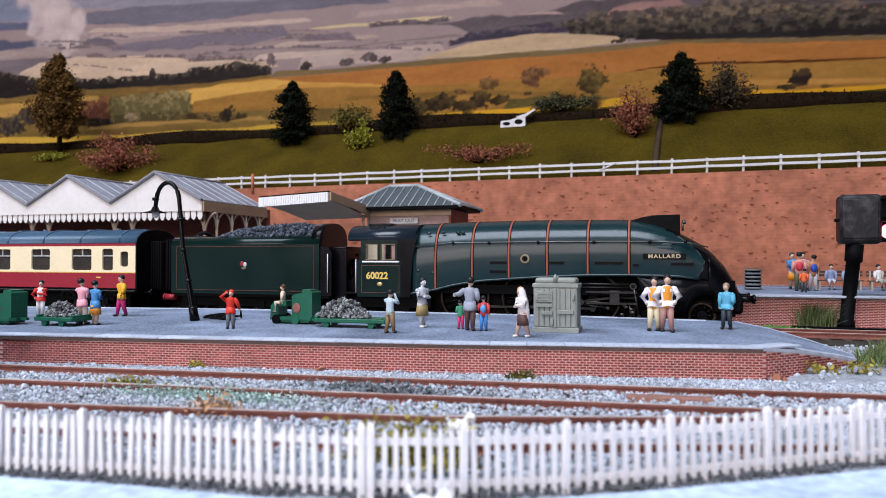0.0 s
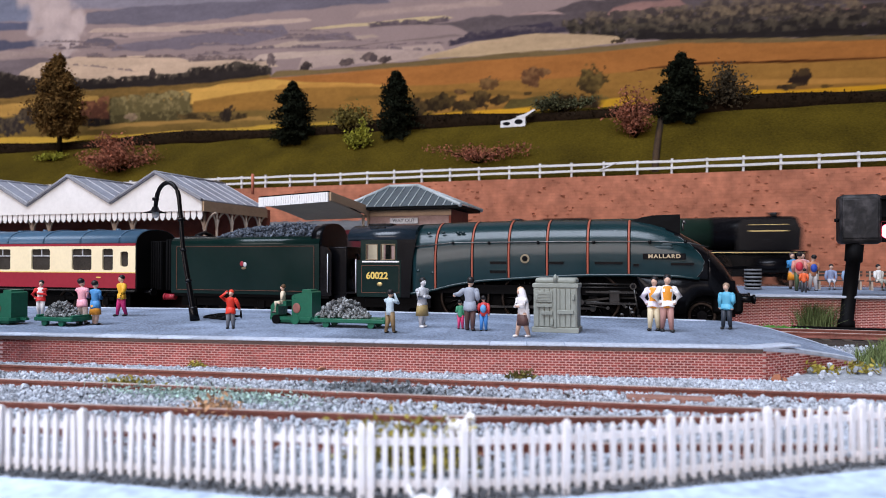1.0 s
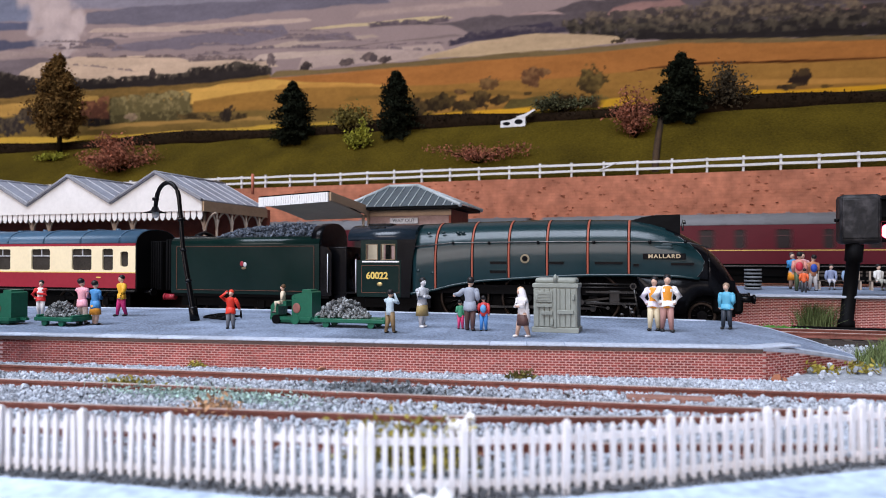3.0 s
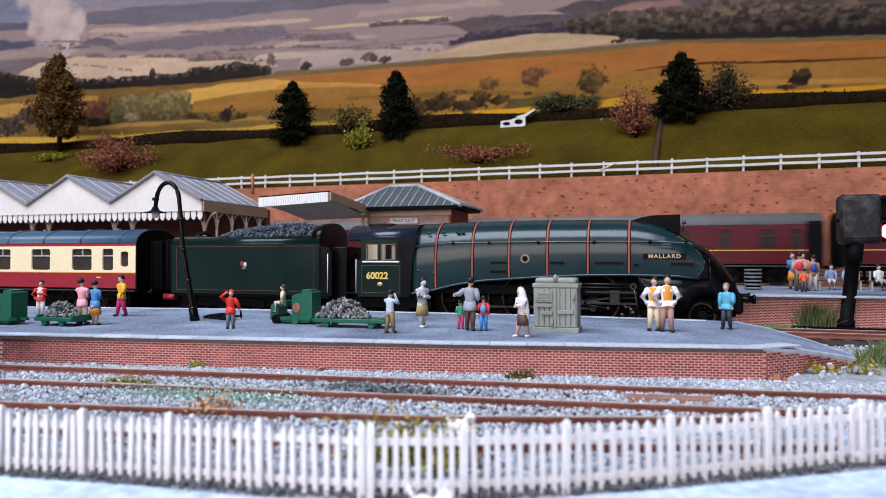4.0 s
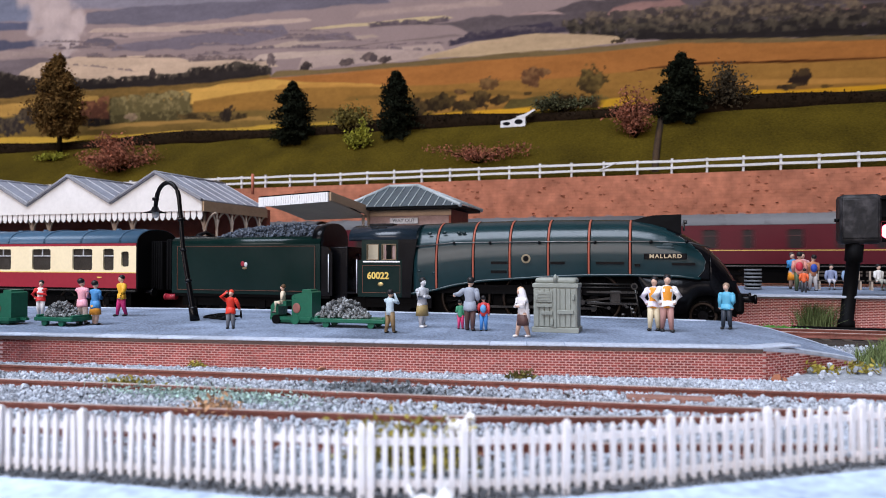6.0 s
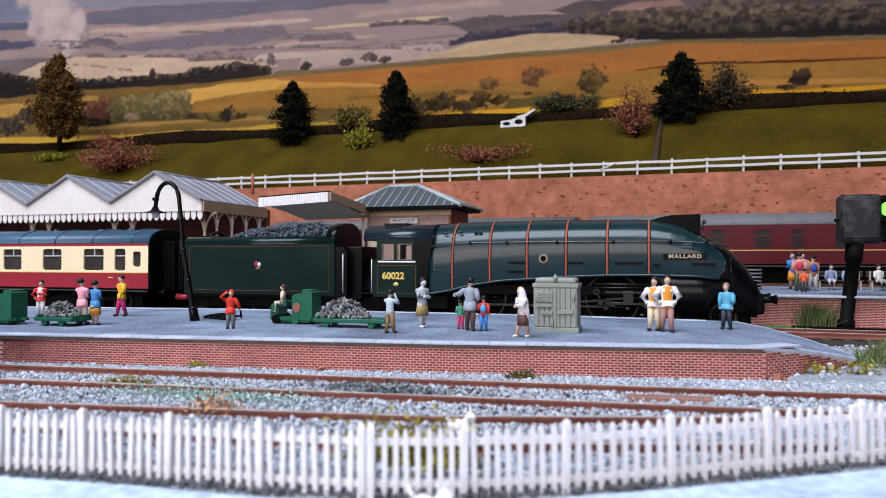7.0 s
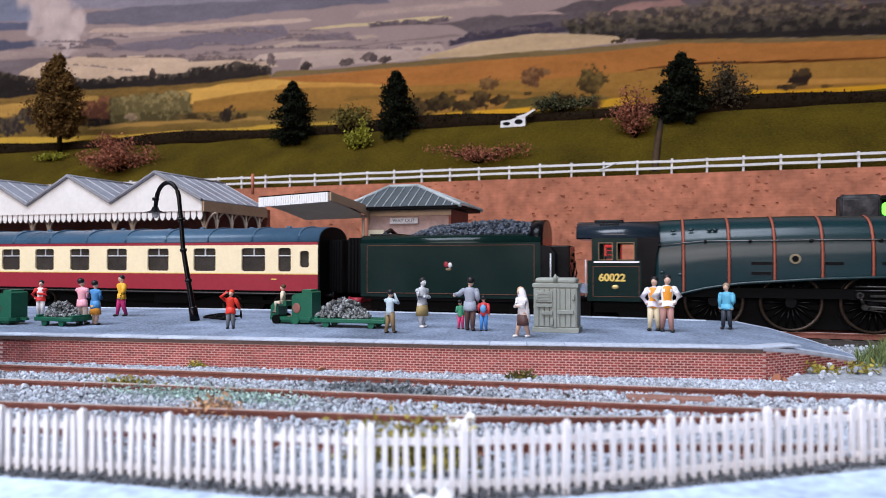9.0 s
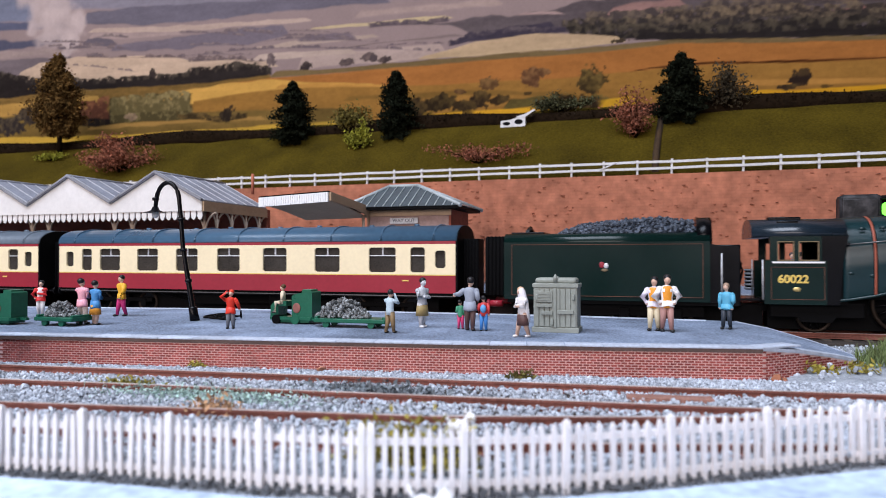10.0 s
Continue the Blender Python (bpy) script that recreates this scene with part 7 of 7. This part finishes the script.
base = [(0, 0, 0), (-1.2, 0, 6), (-6.4, 0, 32), (-7.6, 0, 46), (-8.4, 0, 52)]
neck = [(-8.4 - 6.2 * (1 - math.cos(q)), 0, 52 + 9.2 * math.sin(q)) for q in np.linspace(0.15, math.pi - 0.1, 14)] + [(-21.2, 0, 50)]
tube(bm, base + neck, [1.5, 1.2, 1.0, 0.95, 0.9] + [0.95] * 14 + [0.9], 10)
pl = part("post", bm, BLACK, lamp, "glossy black curved post")
bm = bm_new()
tube(bm, [(0, 0, 0), (-0.6, 0, 3), (-1.1, 0, 5.6), (-1.1, 0, 6.4)], [2.2, 1.9, 1.9, 1.3], 14)
part("post_base", bm, BLACK, lamp)
for x, z in ((-3.4, 17), (-6.1, 30.5), (-7.4, 44), (-21, 53.5)):
    bm = bm_new()
    tube(bm, [(x, 0, z), (x - 0.15, 0, z + 1.1)], 1.5, 12)
    part("collar", bm, BLACK, lamp)
bm = bm_new()
tube(bm, [(-21.2, 0, 50.5), (-21.2, 0, 49.0), (-21.2, 0, 48.3), (-21.2, 0, 47.9)], [1.2, 1.8, 3.4, 5.4], 20)
part("shade", bm, BLACK, lamp, "wide flat black lamp shade")
bm = bm_new()
ball(bm, (-21.2, 0, 47.2), 1.6, sq=(1, 1, 1.1))
part("bulb", bm, mat("lamp_globe", (0.6, 0.6, 0.58), 0.2), lamp, "small unlit globe")

# lineside cupboard
CAB = mat("grey_green_plastic", (0.27, 0.29, 0.255), 0.55, var=0.12, scale=90, bump=0.15)
cb = thing("equipment_cupboard", "grey-green moulded equipment cupboard with double doors", "cupboard", (-35, 258.5, ZP), -1)
bm = bm_new()
box(bm, -8.1, 8.1, -5, 5, 0.4, 17.4, bevel=0.3)
part("body", bm, CAB, cb)
bm = bm_new()
box(bm, -8.7, 8.7, -5.6, 5.6, 0, 1.9, bevel=0.2)
part("plinth", bm, CAB, cb)
bm = bm_new()
box(bm, -8.5, 8.5, -5.4, 5.4, 16.6, 18.2, bevel=0.25)
box(bm, -7.6, 7.6, -4.6, 4.6, 18.0, 20.2, bevel=0.9)
part("lid", bm, CAB, cb)
for k in range(8):
    bm = bm_new()
    x = -7.7 + k * 1.95
    box(bm, x, x + 1.65, -5.45, -4.9, 2.2, 16.2, bevel=0.12)
    part("plank", bm, CAB, cb)
bm = bm_new()
box(bm, -0.5, 0.5, -5.9, -5, 1.9, 16.5, bevel=0.12)
part("centre_post", bm, CAB, cb)
for x0, x1, z0, z1 in ((-7, -1.0, 11.2, 15.4), (-7, -1.0, 9.4, 10.7), (-5.2, -0.8, 6.6, 8.0), (0.9, 6.8, 7.0, 8.4)):
    bm = bm_new()
    box(bm, x0, x1, -6.0, -5.3, z0, z1, bevel=0.15)
    bd = part("notice_board", bm, CAB, cb)
    if z1 - z0 > 2:
        for z in (12.2, 13.3, 14.4):
            bm = bm_new()
            box(bm, x0 + 0.6, x1 - 0.6, -6.2, -5.95, z - 0.25, z + 0.25)
            part("bar", bm, CAB, bd)
for x, z in ((-6.6, 13), (6.8, 13.2), (0, 19.6), (-1.0, 4)):
    bm = bm_new()
    box(bm, x - 0.45, x + 0.45, -6.3 if z < 18 else -1, -5.2 if z < 18 else 1, z - 1.1, z + 1.1, bevel=0.2)
    part("latch", bm, CAB, cb)
bm = bm_new()
tube(bm, [(0, -4.4, 18.6), (0, -4.7, 20.6), (0, -4.4, 21.6)], [0.9, 0.7, 0.25], 8)
part("finial", bm, CAB, cb)

# platform tractors with flat trailers
TRUCK = mat("truck_green", (0.007, 0.108, 0.060), 0.3, var=0.15, scale=80)
TYRE = FLAT_BLACK


def tractor(at, rz):
    t = thing("platform_tractor", "dark green electric platform tractor with worn paint", "tractor", at, rz, group="platform tractors")
    t.scale = (0.86, 0.9, 0.88)
    bm = bm_new()
    extrude_z(bm, [(-12, -5.2), (10, -5.2), (12, -3), (12, 3), (10, 5.2), (-12, 5.2), (-13.4, 3), (-13.4, -3)], 1.9, 3.4)
    extrude_z(bm, [(-11, -4.4), (9, -4.4), (9, 4.4), (-11, 4.4)], 0.7, 2.0)
    part("chassis", bm, TRUCK, t)
    bm = bm_new()
    extrude_y(bm, [(-0.5, 3.4), (10.5, 3.4), (10.5, 15.0), (9.8, 15.6), (1.0, 14.2), (-0.5, 13.2)], -4.4, 4.4)
    box(bm, 4.4, 9.4, -3.4, 3.4, 14.6, 16.4, bevel=0.3)
    part("battery_box", bm, TRUCK, t)
    bm = bm_new()
    extrude_y(bm, [(-12.4, 3.2), (-8.0, 3.2), (-8.0, 8.4), (-3.6, 8.4), (-3.6, 10.8), (-9.8, 10.8), (-12.2, 8.6)], -4.2, 4.2)
    part("seat_box", bm, TRUCK, t)
    bm = bm_new()
    ball(bm, (2.2, -4.5, 7.6), 2.2, sq=(1, 0.12, 1.1), seg=12)
    part("paint_patch", bm, mat("worn_red_patch", (0.26, 0.10, 0.08), 0.6), t, "worn reddish patch")
    for x in (-8.6, 1.8):
        for y in (-4.6, 4.6):
            bm = bm_new()
            tube(bm, [(x, y - 0.9, 2.2), (x, y + 0.9, 2.2)], 2.2, 16)
            w = part("tyre", bm, TYRE if x < 0 else TRUCK, t)
    bm = bm_new()
    box(bm, 11.5, 15.5, -0.9, 0.9, 2.0, 3.2, bevel=0.2)
    part("coupling", bm, TRUCK, t)
    return t


def trailer(at, rz, w=30):
    t = thing("luggage_trailer", "green flat platform trailer on small wheels", "trailer", at, rz, group="platform trailers")
    bm = bm_new()
    box(bm, -w / 2, w / 2, -5.4, 5.4, 2.0, 3.6, bevel=0.25)
    part("deck", bm, TRUCK, t)
    for x in (-w / 2 + 0.8, w / 2 - 0.8):
        bm = bm_new()
        box(bm, x - 0.7, x + 0.7, -4.6, 4.6, 3.4, 4.5, bevel=0.25)
        part("end_rail", bm, TRUCK, t)
    for x in (-w / 2 + 5, w / 2 - 6):
        for y in (-4.2, 4.2):
            bm = bm_new()
            tube(bm, [(x, y - 0.8, 1.35), (x, y + 0.8, 1.35)], 1.35, 14)
            part("wheel", bm, TRUCK, t)
    bm = bm_new()
    tube(bm, [(-w / 2, 0, 2.6), (-w / 2 - 3, 0, 2.4)], 0.5, 6)
    part("drawbar", bm, TRUCK, t)


ROCKPILE = island(mat("grey_rock_pile", (0.14, 0.148, 0.15), 0.26, var=0.7, scale=300, bump=0.5, spec=0.8), 0.8)


def heap(at, w, d, h, n):
    bm = bm_new()
    for i in range(n):
        a, r = random.uniform(0, 6.28), math.sqrt(random.random())
        z = h * (1 - r ** 2.4) * random.uniform(0.35, 1)
        rock(bm, (w / 2 * r * math.cos(a), d / 2 * r * math.sin(a), max(0.7, z)), random.uniform(0.5, 1.25), flat=0.8)
    solid("coal_heap", bm, ROCKPILE, "heap of shiny grey-black coal lumps on a trailer", "coal", at, kind="stuff")


tractor((-144.5, 258, ZP), 0)
trailer((-115, 250.5, ZP), 3)
heap((-120, 251, ZP + 3.4), 24, 9.5, 7.8, 480)
figure("painted seated figurine in a cream suit on the tractor", (-150.0, 255.6, ZP + 4.4), 14.0, -62, (0.66, 0.55, 0.40), (0.66, 0.56, 0.42), hair=(0.10, 0.05, 0.02), seat=True, group=G1)
tractor((-261.5, 219, ZP), 2)
trailer((-232, 222, ZP), -2, 20)
heap((-233.5, 222.5, ZP + 3.4), 16, 8.5, 6.4, 320)
# fallen bicycle
bike = thing("bicycle", "small black bicycle lying on the platform", "bicycle", (-185, 261, ZP), -38)
for x, y, tip in ((-8.6, 1.2, 0.10), (8.2, -1.4, -0.12)):
    bm = bm_new()
    tube(bm, [(x + 5.4 * math.cos(q), y + 5.4 * math.sin(q), 1.3 + tip * 5.4 * math.sin(q)) for q in np.linspace(0, 6.283, 26)], 0.42, 6)
    wh = part("wheel", bm, FLAT_BLACK, bike)
    bm = bm_new()
    for q in range(6):
        tube(bm, [(x, y, 1.3), (x + 5.3 * math.cos(q * 1.047), y + 5.3 * math.sin(q * 1.047), 1.3 + tip * 5.3 * math.sin(q * 1.047))], 0.16, 5)
    part("wheel_spokes", bm, FLAT_BLACK, wh)
bm = bm_new()
for a, b in (((-8.6, 1.2, 1.5), (-1.5, 0, 1.7)), ((-1.5, 0, 1.7), (-4.4, 6.6, 1.8)), ((-8.6, 1.2, 1.5), (-4.4, 6.6, 1.8)), ((-4.4, 6.6, 1.8), (5.6, 6.0, 1.8)), ((-1.5, 0, 1.7), (5.6, 6.0, 1.8)), ((5.2, 7.6, 1.8), (8.2, -1.4, 1.5))):
    tube(bm, [a, b], 0.4, 6)
part("frame", bm, FLAT_BLACK, bike)
bm = bm_new()
tube(bm, [(4.2, 8.4, 0.7), (5.0, 8.0, 2.4), (5.2, 7.8, 4.2)], 0.4, 6)
part("handlebar", bm, FLAT_BLACK, bike)
bm = bm_new()
ball(bm, (-4.8, 7.8, 1.8), 1.0, sq=(1.5, 0.6, 0.8))
part("saddle", bm, FLAT_BLACK, bike)

# colour-light signal beyond the platform end
sg = thing("colour_light_signal", "black two-aspect colour-light signal on a leaning post", "signal", (91.4, 386, 2.6))
bm = bm_new()
tube(bm, [(0, 0, 0), (0.2, 0, 4.0), (0.3, 0, 4.2), (3.4, 0, 33.0), (3.5, 0, 33.4), (4.2, 0, 42)], [4.0, 3.8, 3.1, 3.2, 4.0, 4.1], 16)
part("post", bm, FLAT_BLACK, sg)
bm = bm_new()
box(bm, -3.2, 15.4, -5, 6, 42.0, 66.6, bevel=2.2)
head = part("signal_head", bm, mat("signal_black", (0.014, 0.014, 0.016), 0.5, var=0.6, scale=90, col2=(0.06, 0.055, 0.058), bump=0.2, fine=260), sg, "scuffed black signal head")
bm = bm_new()
box(bm, -2.4, 13.6, -5.5, -4.8, 44.6, 64.4, bevel=0.6)
part("back_cover", bm, head.data.materials[0], head, "scuffed removable cover")
bm = bm_new()
tube(bm, [(-3.0, -2, 54), (-5.2, -2, 54)], 0.8, 8)
part("hinge", bm, FLAT_BLACK, head)
bm = bm_new()
box(bm, 15, 25, -3.0, 5, 43, 66, bevel=0.8)
part("backing_plate", bm, FLAT_BLACK, head)
for z in (48.2, 59.2):
    bm = bm_new()
    extrude_y(bm, [(14.2, z + 4.6), (22, z + 4.6), (22, z + 5.2), (14.2, z + 5.2)], -8, -2.6)
    part("hood", bm, FLAT_BLACK, head)
RED_GLOW, GREEN_GLOW = glow("red_aspect", (1.0, 0.10, 0.16), 9), glow("green_aspect", (0.08, 0.9, 0.05), 2.5)
for z, m, nm in ((48.2, RED_GLOW, "lit red signal lens"), (59.2, GREEN_GLOW, "lit green signal lens")):
    bm = bm_new()
    tube(bm, [(18.2, -3.2, z), (18.2, -2.9, z)], 3.6, 24)
    part("lens", bm, m, head, nm)
bm = bm_new()
# both lenses glow throughout; this made-up shutter hides whichever should be dark
box(bm, -4.4, 4.4, -0.2, 0.2, -4.2, 4.2, bevel=0.1)
shutter = part("shutter", bm, FLAT_BLACK, sg, "black plate added to hide one lit lens", (18.6, -3.8, 59.2))
bm = bm_new()
box(bm, -26, 22, -1.5, 1.5, 0, 3.2, bevel=0.3)
solid("timber_baulk", bm, FLAT_BLACK, "black timber baulk lying beside the signal", "timber", (92, 381.5, 0.2), -3)

bm = bm_new()
box(bm, -10.5, 10.5, -2.2, 2.2, 0.6, 2.9, bevel=0.3)
box(bm, -9.5, -3, -3.0, -2.2, 0.6, 2.4, bevel=0.2)
solid("crossing_board", bm, mat("weathered_pink_timber", (0.30, 0.15, 0.115), 0.85, var=0.35, scale=140, bump=0.4), "weathered reddish timber board between the rails", "timber", (3.5, 182, 0), 7)

# tufts of grass, moss and lichen
TUFT = island(mat("tuft_green", (0.14, 0.185, 0.07), 0.9, var=0.4), 0.5)
MOSS = island(mat("yellow_moss", (0.30, 0.25, 0.05), 0.95, var=0.3), 0.4)
MINT = island(mat("pale_green_scatter", (0.36, 0.50, 0.45), 0.95, var=0.3), 0.4)
TANSC = island(mat("tan_scatter", (0.42, 0.24, 0.13), 0.95, var=0.3), 0.4)


def grass(name, label, pts, hgt, material):
    verts, faces = [], []
    for x, y, z in pts:
        a = rng.uniform(0, 6.28)
        w, h, l = 0.22, hgt * rng.uniform(0.5, 1.2), rng.normal(size=2) * 0.35 * hgt
        o = len(verts)
        for dx, dz, q in ((-w, 0, 0), (w, 0, 0), (w * 0.6, h * 0.6, 0.4), (-w * 0.6, h * 0.6, 0.4), (0, h, 1)):
            verts.append(((x + dx * math.cos(a) + l[0] * q) * K, (y + dx * math.sin(a) + l[1] * q) * K, (z + dz) * K))
        faces += [(o, o + 1, o + 2, o + 3), (o + 3, o + 2, o + 4)]
    me = bpy.data.meshes.new(name)
    me.from_pydata(verts, [], faces)
    me.materials.append(material)
    return tagged(new(name, me), label, "grass", kind="stuff")


grass("grass_tuft", "green grass tuft behind the running line", [(78.5 + rng.normal() * 3.4, 390 + rng.normal() * 2.5, 0.2) for _ in range(1900)], 14, TUFT)
grass("grass_patch", "rough green grass beyond the platform ramp", [(x, y, 0.2) for x, y in zip(rng.uniform(68, 190, 9000), rng.uniform(268, 330, 9000)) if y < 262 + (x - 60) * 1.9 + rng.normal() * 4], 6.2, TUFT)


def patch(label, x, y, w, d, h, n, material, size=0.8):
    pts = [(x + rng.normal() * w / 3, y + rng.normal() * d / 3, abs(rng.normal()) * h / 2 + 1.3) for _ in range(n)]
    t = thing("ground_scatter", label, "moss", kind="stuff")
    leaves("scatter", pts, size, material, t)


patch("yellow-green moss clump on the ballast", -141.8, 158, 13, 4, 2.6, 700, MOSS, 0.6)
patch("yellow-green moss at the platform foot", -148, 196, 5, 2, 1.6, 120, MOSS, 0.6)
patch("olive weed at the platform foot", -38.7, 205, 6, 2, 1.8, 220, island(mat("olive_weed", (0.13, 0.11, 0.03), 0.9), 0.4))
patch("pale mint scatter material between the rails", -112, 151, 46, 10, 2.4, 3600, MINT, 0.5)
patch("tan scatter on the front rail", -98, 136, 12, 6, 3.5, 450, TANSC)
patch("yellow-green moss behind the picket fence", -41, 112, 15, 4, 7.0, 1300, MOSS)
patch("yellow lichen clump at the ramp foot", 50, 243, 9, 3, 3.0, 150, MOSS, 0.9)
patch("yellow lichen clump at the ramp foot", 62, 247, 8, 5, 4, 90, MOSS, 1.0)
patch("bright green flock beside the line", 57, 380.5, 22, 4, 1.6, 900, island(mat("bright_flock", (0.10, 0.34, 0.06), 0.95), 0.3))
patch("grey-green weeds between the tracks", -70, 170, 34, 7, 2.4, 1500, island(mat("grey_weed", (0.20, 0.23, 0.25), 0.95), 0.5))
bm = bm_new()
for i in range(34):
    rock(bm, (random.gauss(0, 7), random.gauss(0, 3.5), abs(random.gauss(0, 1.3)) + 0.4), random.uniform(0.7, 1.5))
solid("rubble_pile", bm, STONE, "pile of pale grey stones at the ramp foot", "rubble", (57, 246, 0), 40, kind="stuff")
bm = bm_new()
rock(bm, (0, 0, 0.9), 1.9, flat=0.6)
rock(bm, (2.6, 0.6, 0.7), 1.4, flat=0.6)
solid("rust_lump", bm, mat("rust_lump", (0.34, 0.13, 0.07), 0.9, bump=0.4), "rusty brown lump at the wall foot", "rock", (35, 226, 0))
bm = bm_new()
rock(bm, (0, 0, 0.6), 2.4, flat=0.35)
solid("orange_flake", bm, mat("orange_flake", (0.62, 0.28, 0.18), 0.8), "flat orange flake lying by the platform", "scrap", (-104.6, 203, 0.3))

# white toy animals at the picket fence
def toy(label, at, rz, s):
    bm = bm_new()
    ball(bm, (0, 0, 3.4 * s), 2.0 * s, sq=(1.35, 0.62, 0.7), seg=12)
    tube(bm, [(2.4 * s, 0, 3.8 * s), (3.3 * s, 0, 5.4 * s)], [1.2 * s, 0.8 * s], 8)
    ball(bm, (3.9 * s, 0, 5.8 * s), 1.05 * s, sq=(1.4, 0.8, 0.85))
    for q in (-0.5, 0.5):
        tube(bm, [(3.4 * s, q * s, 6.4 * s), (3.2 * s, q * 1.4 * s, 7.4 * s)], [0.4 * s, 0.1 * s], 6)
    for x in (-1.9, 1.9):
        for y in (-0.9, 0.9):
            tube(bm, [(x * s, y * s, 3 * s), (x * 1.1 * s, y * s, 0)], [0.6 * s, 0.4 * s], 6)
    tube(bm, [(-3 * s, 0, 3.8 * s), (-4.2 * s, 0, 5.2 * s)], [0.45 * s, 0.15 * s], 6)
    solid("toy_animal", bm, WHITE, label, "figurine", at, rz)


toy("small white toy dog behind the picket fence", (-33.4, 116.5, 4.9), -38, 0.95)
toy("small white toy dog in front of the picket fence", (-29.8, 88.6, 0.5), -35, 1.05)
bm = bm_new()
box(bm, -5, 3, -2.6, 2.6, 0, 5.2, bevel=0.4)
solid("small_crate", bm, SLEEPER, "dark wooden crate behind the picket fence", "crate", (-33, 115.5, 0))

# buffer of a parked wagon at the siding
wg = thing("parked_wagon", "end of a parked red-brown goods wagon on the siding", "wagon", (-204, 156.5, 4), 6.4)
bm = bm_new()
box(bm, -80, -3, -14, 14, 9, 26, bevel=0.4)
part("wagon_body", bm, mat("wagon_red", (0.25, 0.06, 0.04), 0.6), wg)
bm = bm_new()
box(bm, -78, -2, -12, 12, 6, 9.2)
part("underframe", bm, FLAT_BLACK, wg)
for y in (-7, 9.5):
    bm = bm_new()
    tube(bm, [(-3, y, 1.6), (2, y, 1.6)], 1.1, 8)
    tube(bm, [(2, y, 1.6), (3, y, 1.6)], 2.6, 16)
    part("buffer", bm, BLACK, wg)
for x in (-64, -18):
    wheel("wagon_wheel", wg, (x, 0, 6), 6)


# ---- what moves ----
def motions():
    def way(t):
        """How far the express has gone, in millimetres."""
        return float(np.interp(t, TT, DD))

    times = [0.0, 2.0, 4.0, 5.5] + [round(6.0 + 0.1 * k, 1) for k in range(41)]
    knots_t = [0.0, 5.5, 6.3, 6.6, 6.8, 7.0, 7.5, 8.0, 8.5, 9.0, 9.5, 10.0]
    knots_d = [0.0, 0.4, 0.6, 1.4, 4.0, 9.2, 28.8, 56.6, 87.0, 121.6, 159.1, 200.1]
    # monotone cubic between the knots
    TT, DD = [], []
    m = [0.0] + [((knots_d[i + 1] - knots_d[i - 1]) / (knots_t[i + 1] - knots_t[i - 1])) for i in range(1, len(knots_t) - 1)] + [84.0]
    m[1] = m[2] = 0.3
    for i in range(len(knots_t) - 1):
        h = knots_t[i + 1] - knots_t[i]
        for k in range(20):
            u = k / 20
            TT.append(knots_t[i] + h * u)
            DD.append((2 * u ** 3 - 3 * u ** 2 + 1) * knots_d[i] + (u ** 3 - 2 * u ** 2 + u) * h * m[i] + (-2 * u ** 3 + 3 * u ** 2) * knots_d[i + 1] + (u ** 3 - u ** 2) * h * m[i + 1])
    TT.append(10.0)
    DD.append(knots_d[-1])
    for ob, x0 in ((loco, 0), (tender, 0), (coach_a, -297.7), (coach_b, -572.7)):
        walk(ob, [(t, pose((x0 + way(t)) * K, MAIN_Y * K, 4 * K)) for t in times])

    def roll(ob, r):
        x, y, z = ob.location
        walk(ob, [(t, pose(x, y, z, 0, math.degrees(way(t) / r) % 360, 0)) for t in times])

    for w in drivers:
        roll(w, 13.4)
    for w in loco_wheels:
        roll(w, 6.4)
    roll(trailing, 7.4)
    for w in tender_wheels:
        roll(w, 7.6)
    for w in wa + wb:
        roll(w, 6.8)
    rod_rows, con_rows, head_rows = [], [], []
    for t in times:
        a = way(t) / 13.4
        px, pz = -62 - 4.6 * math.sin(a), 13.4 - 4.6 * math.cos(a)
        rod_rows.append((t, pose(px * K, -10.6 * K, pz * K)))
        dz = 14.5 - pz
        hx = px + math.sqrt(44 ** 2 - dz ** 2)
        con_rows.append((t, pose(px * K, -11.9 * K, pz * K, 0, -math.degrees(math.asin(dz / 44)), 0)))
        head_rows.append((t, pose(hx * K, -14.2 * K, 14.5 * K)))
    walk(coupling_rod, rod_rows)
    walk(connecting_rod, con_rows)
    walk(crosshead, head_rows)

    # the train behind: place of its first coach's left end
    def far_way(t):
        return float(np.interp(t, [0, 1.0, 1.7, 2.1, 2.7, 3.8, 4.4, 5.0, 5.5, 7.2, 10.0], [-944, -470, -146, 37, 316, 836, 1124, 1411, 1651, 2482, 3850]))

    ft = [0.0, 0.5, 1.0, 1.4, 1.7, 2.1, 2.7, 3.3, 3.8, 4.4, 5.0, 5.5, 6.3, 7.2, 8.0, 9.0, 10.0]
    for ob, off in far_train:
        walk(ob, [(t, pose((far_way(t) + off) * K, FAR_Y * K, ZR * K)) for t in ft])
    # the added shutter slides off the green lens onto the red, instead of switching
    walk(shutter, [(t, pose(18.6 * K, -3.8 * K, z * K)) for t, z in ((0.0, 59.2), (6.5, 59.2), (6.6, 48.2), (10.0, 48.2))])


motions()
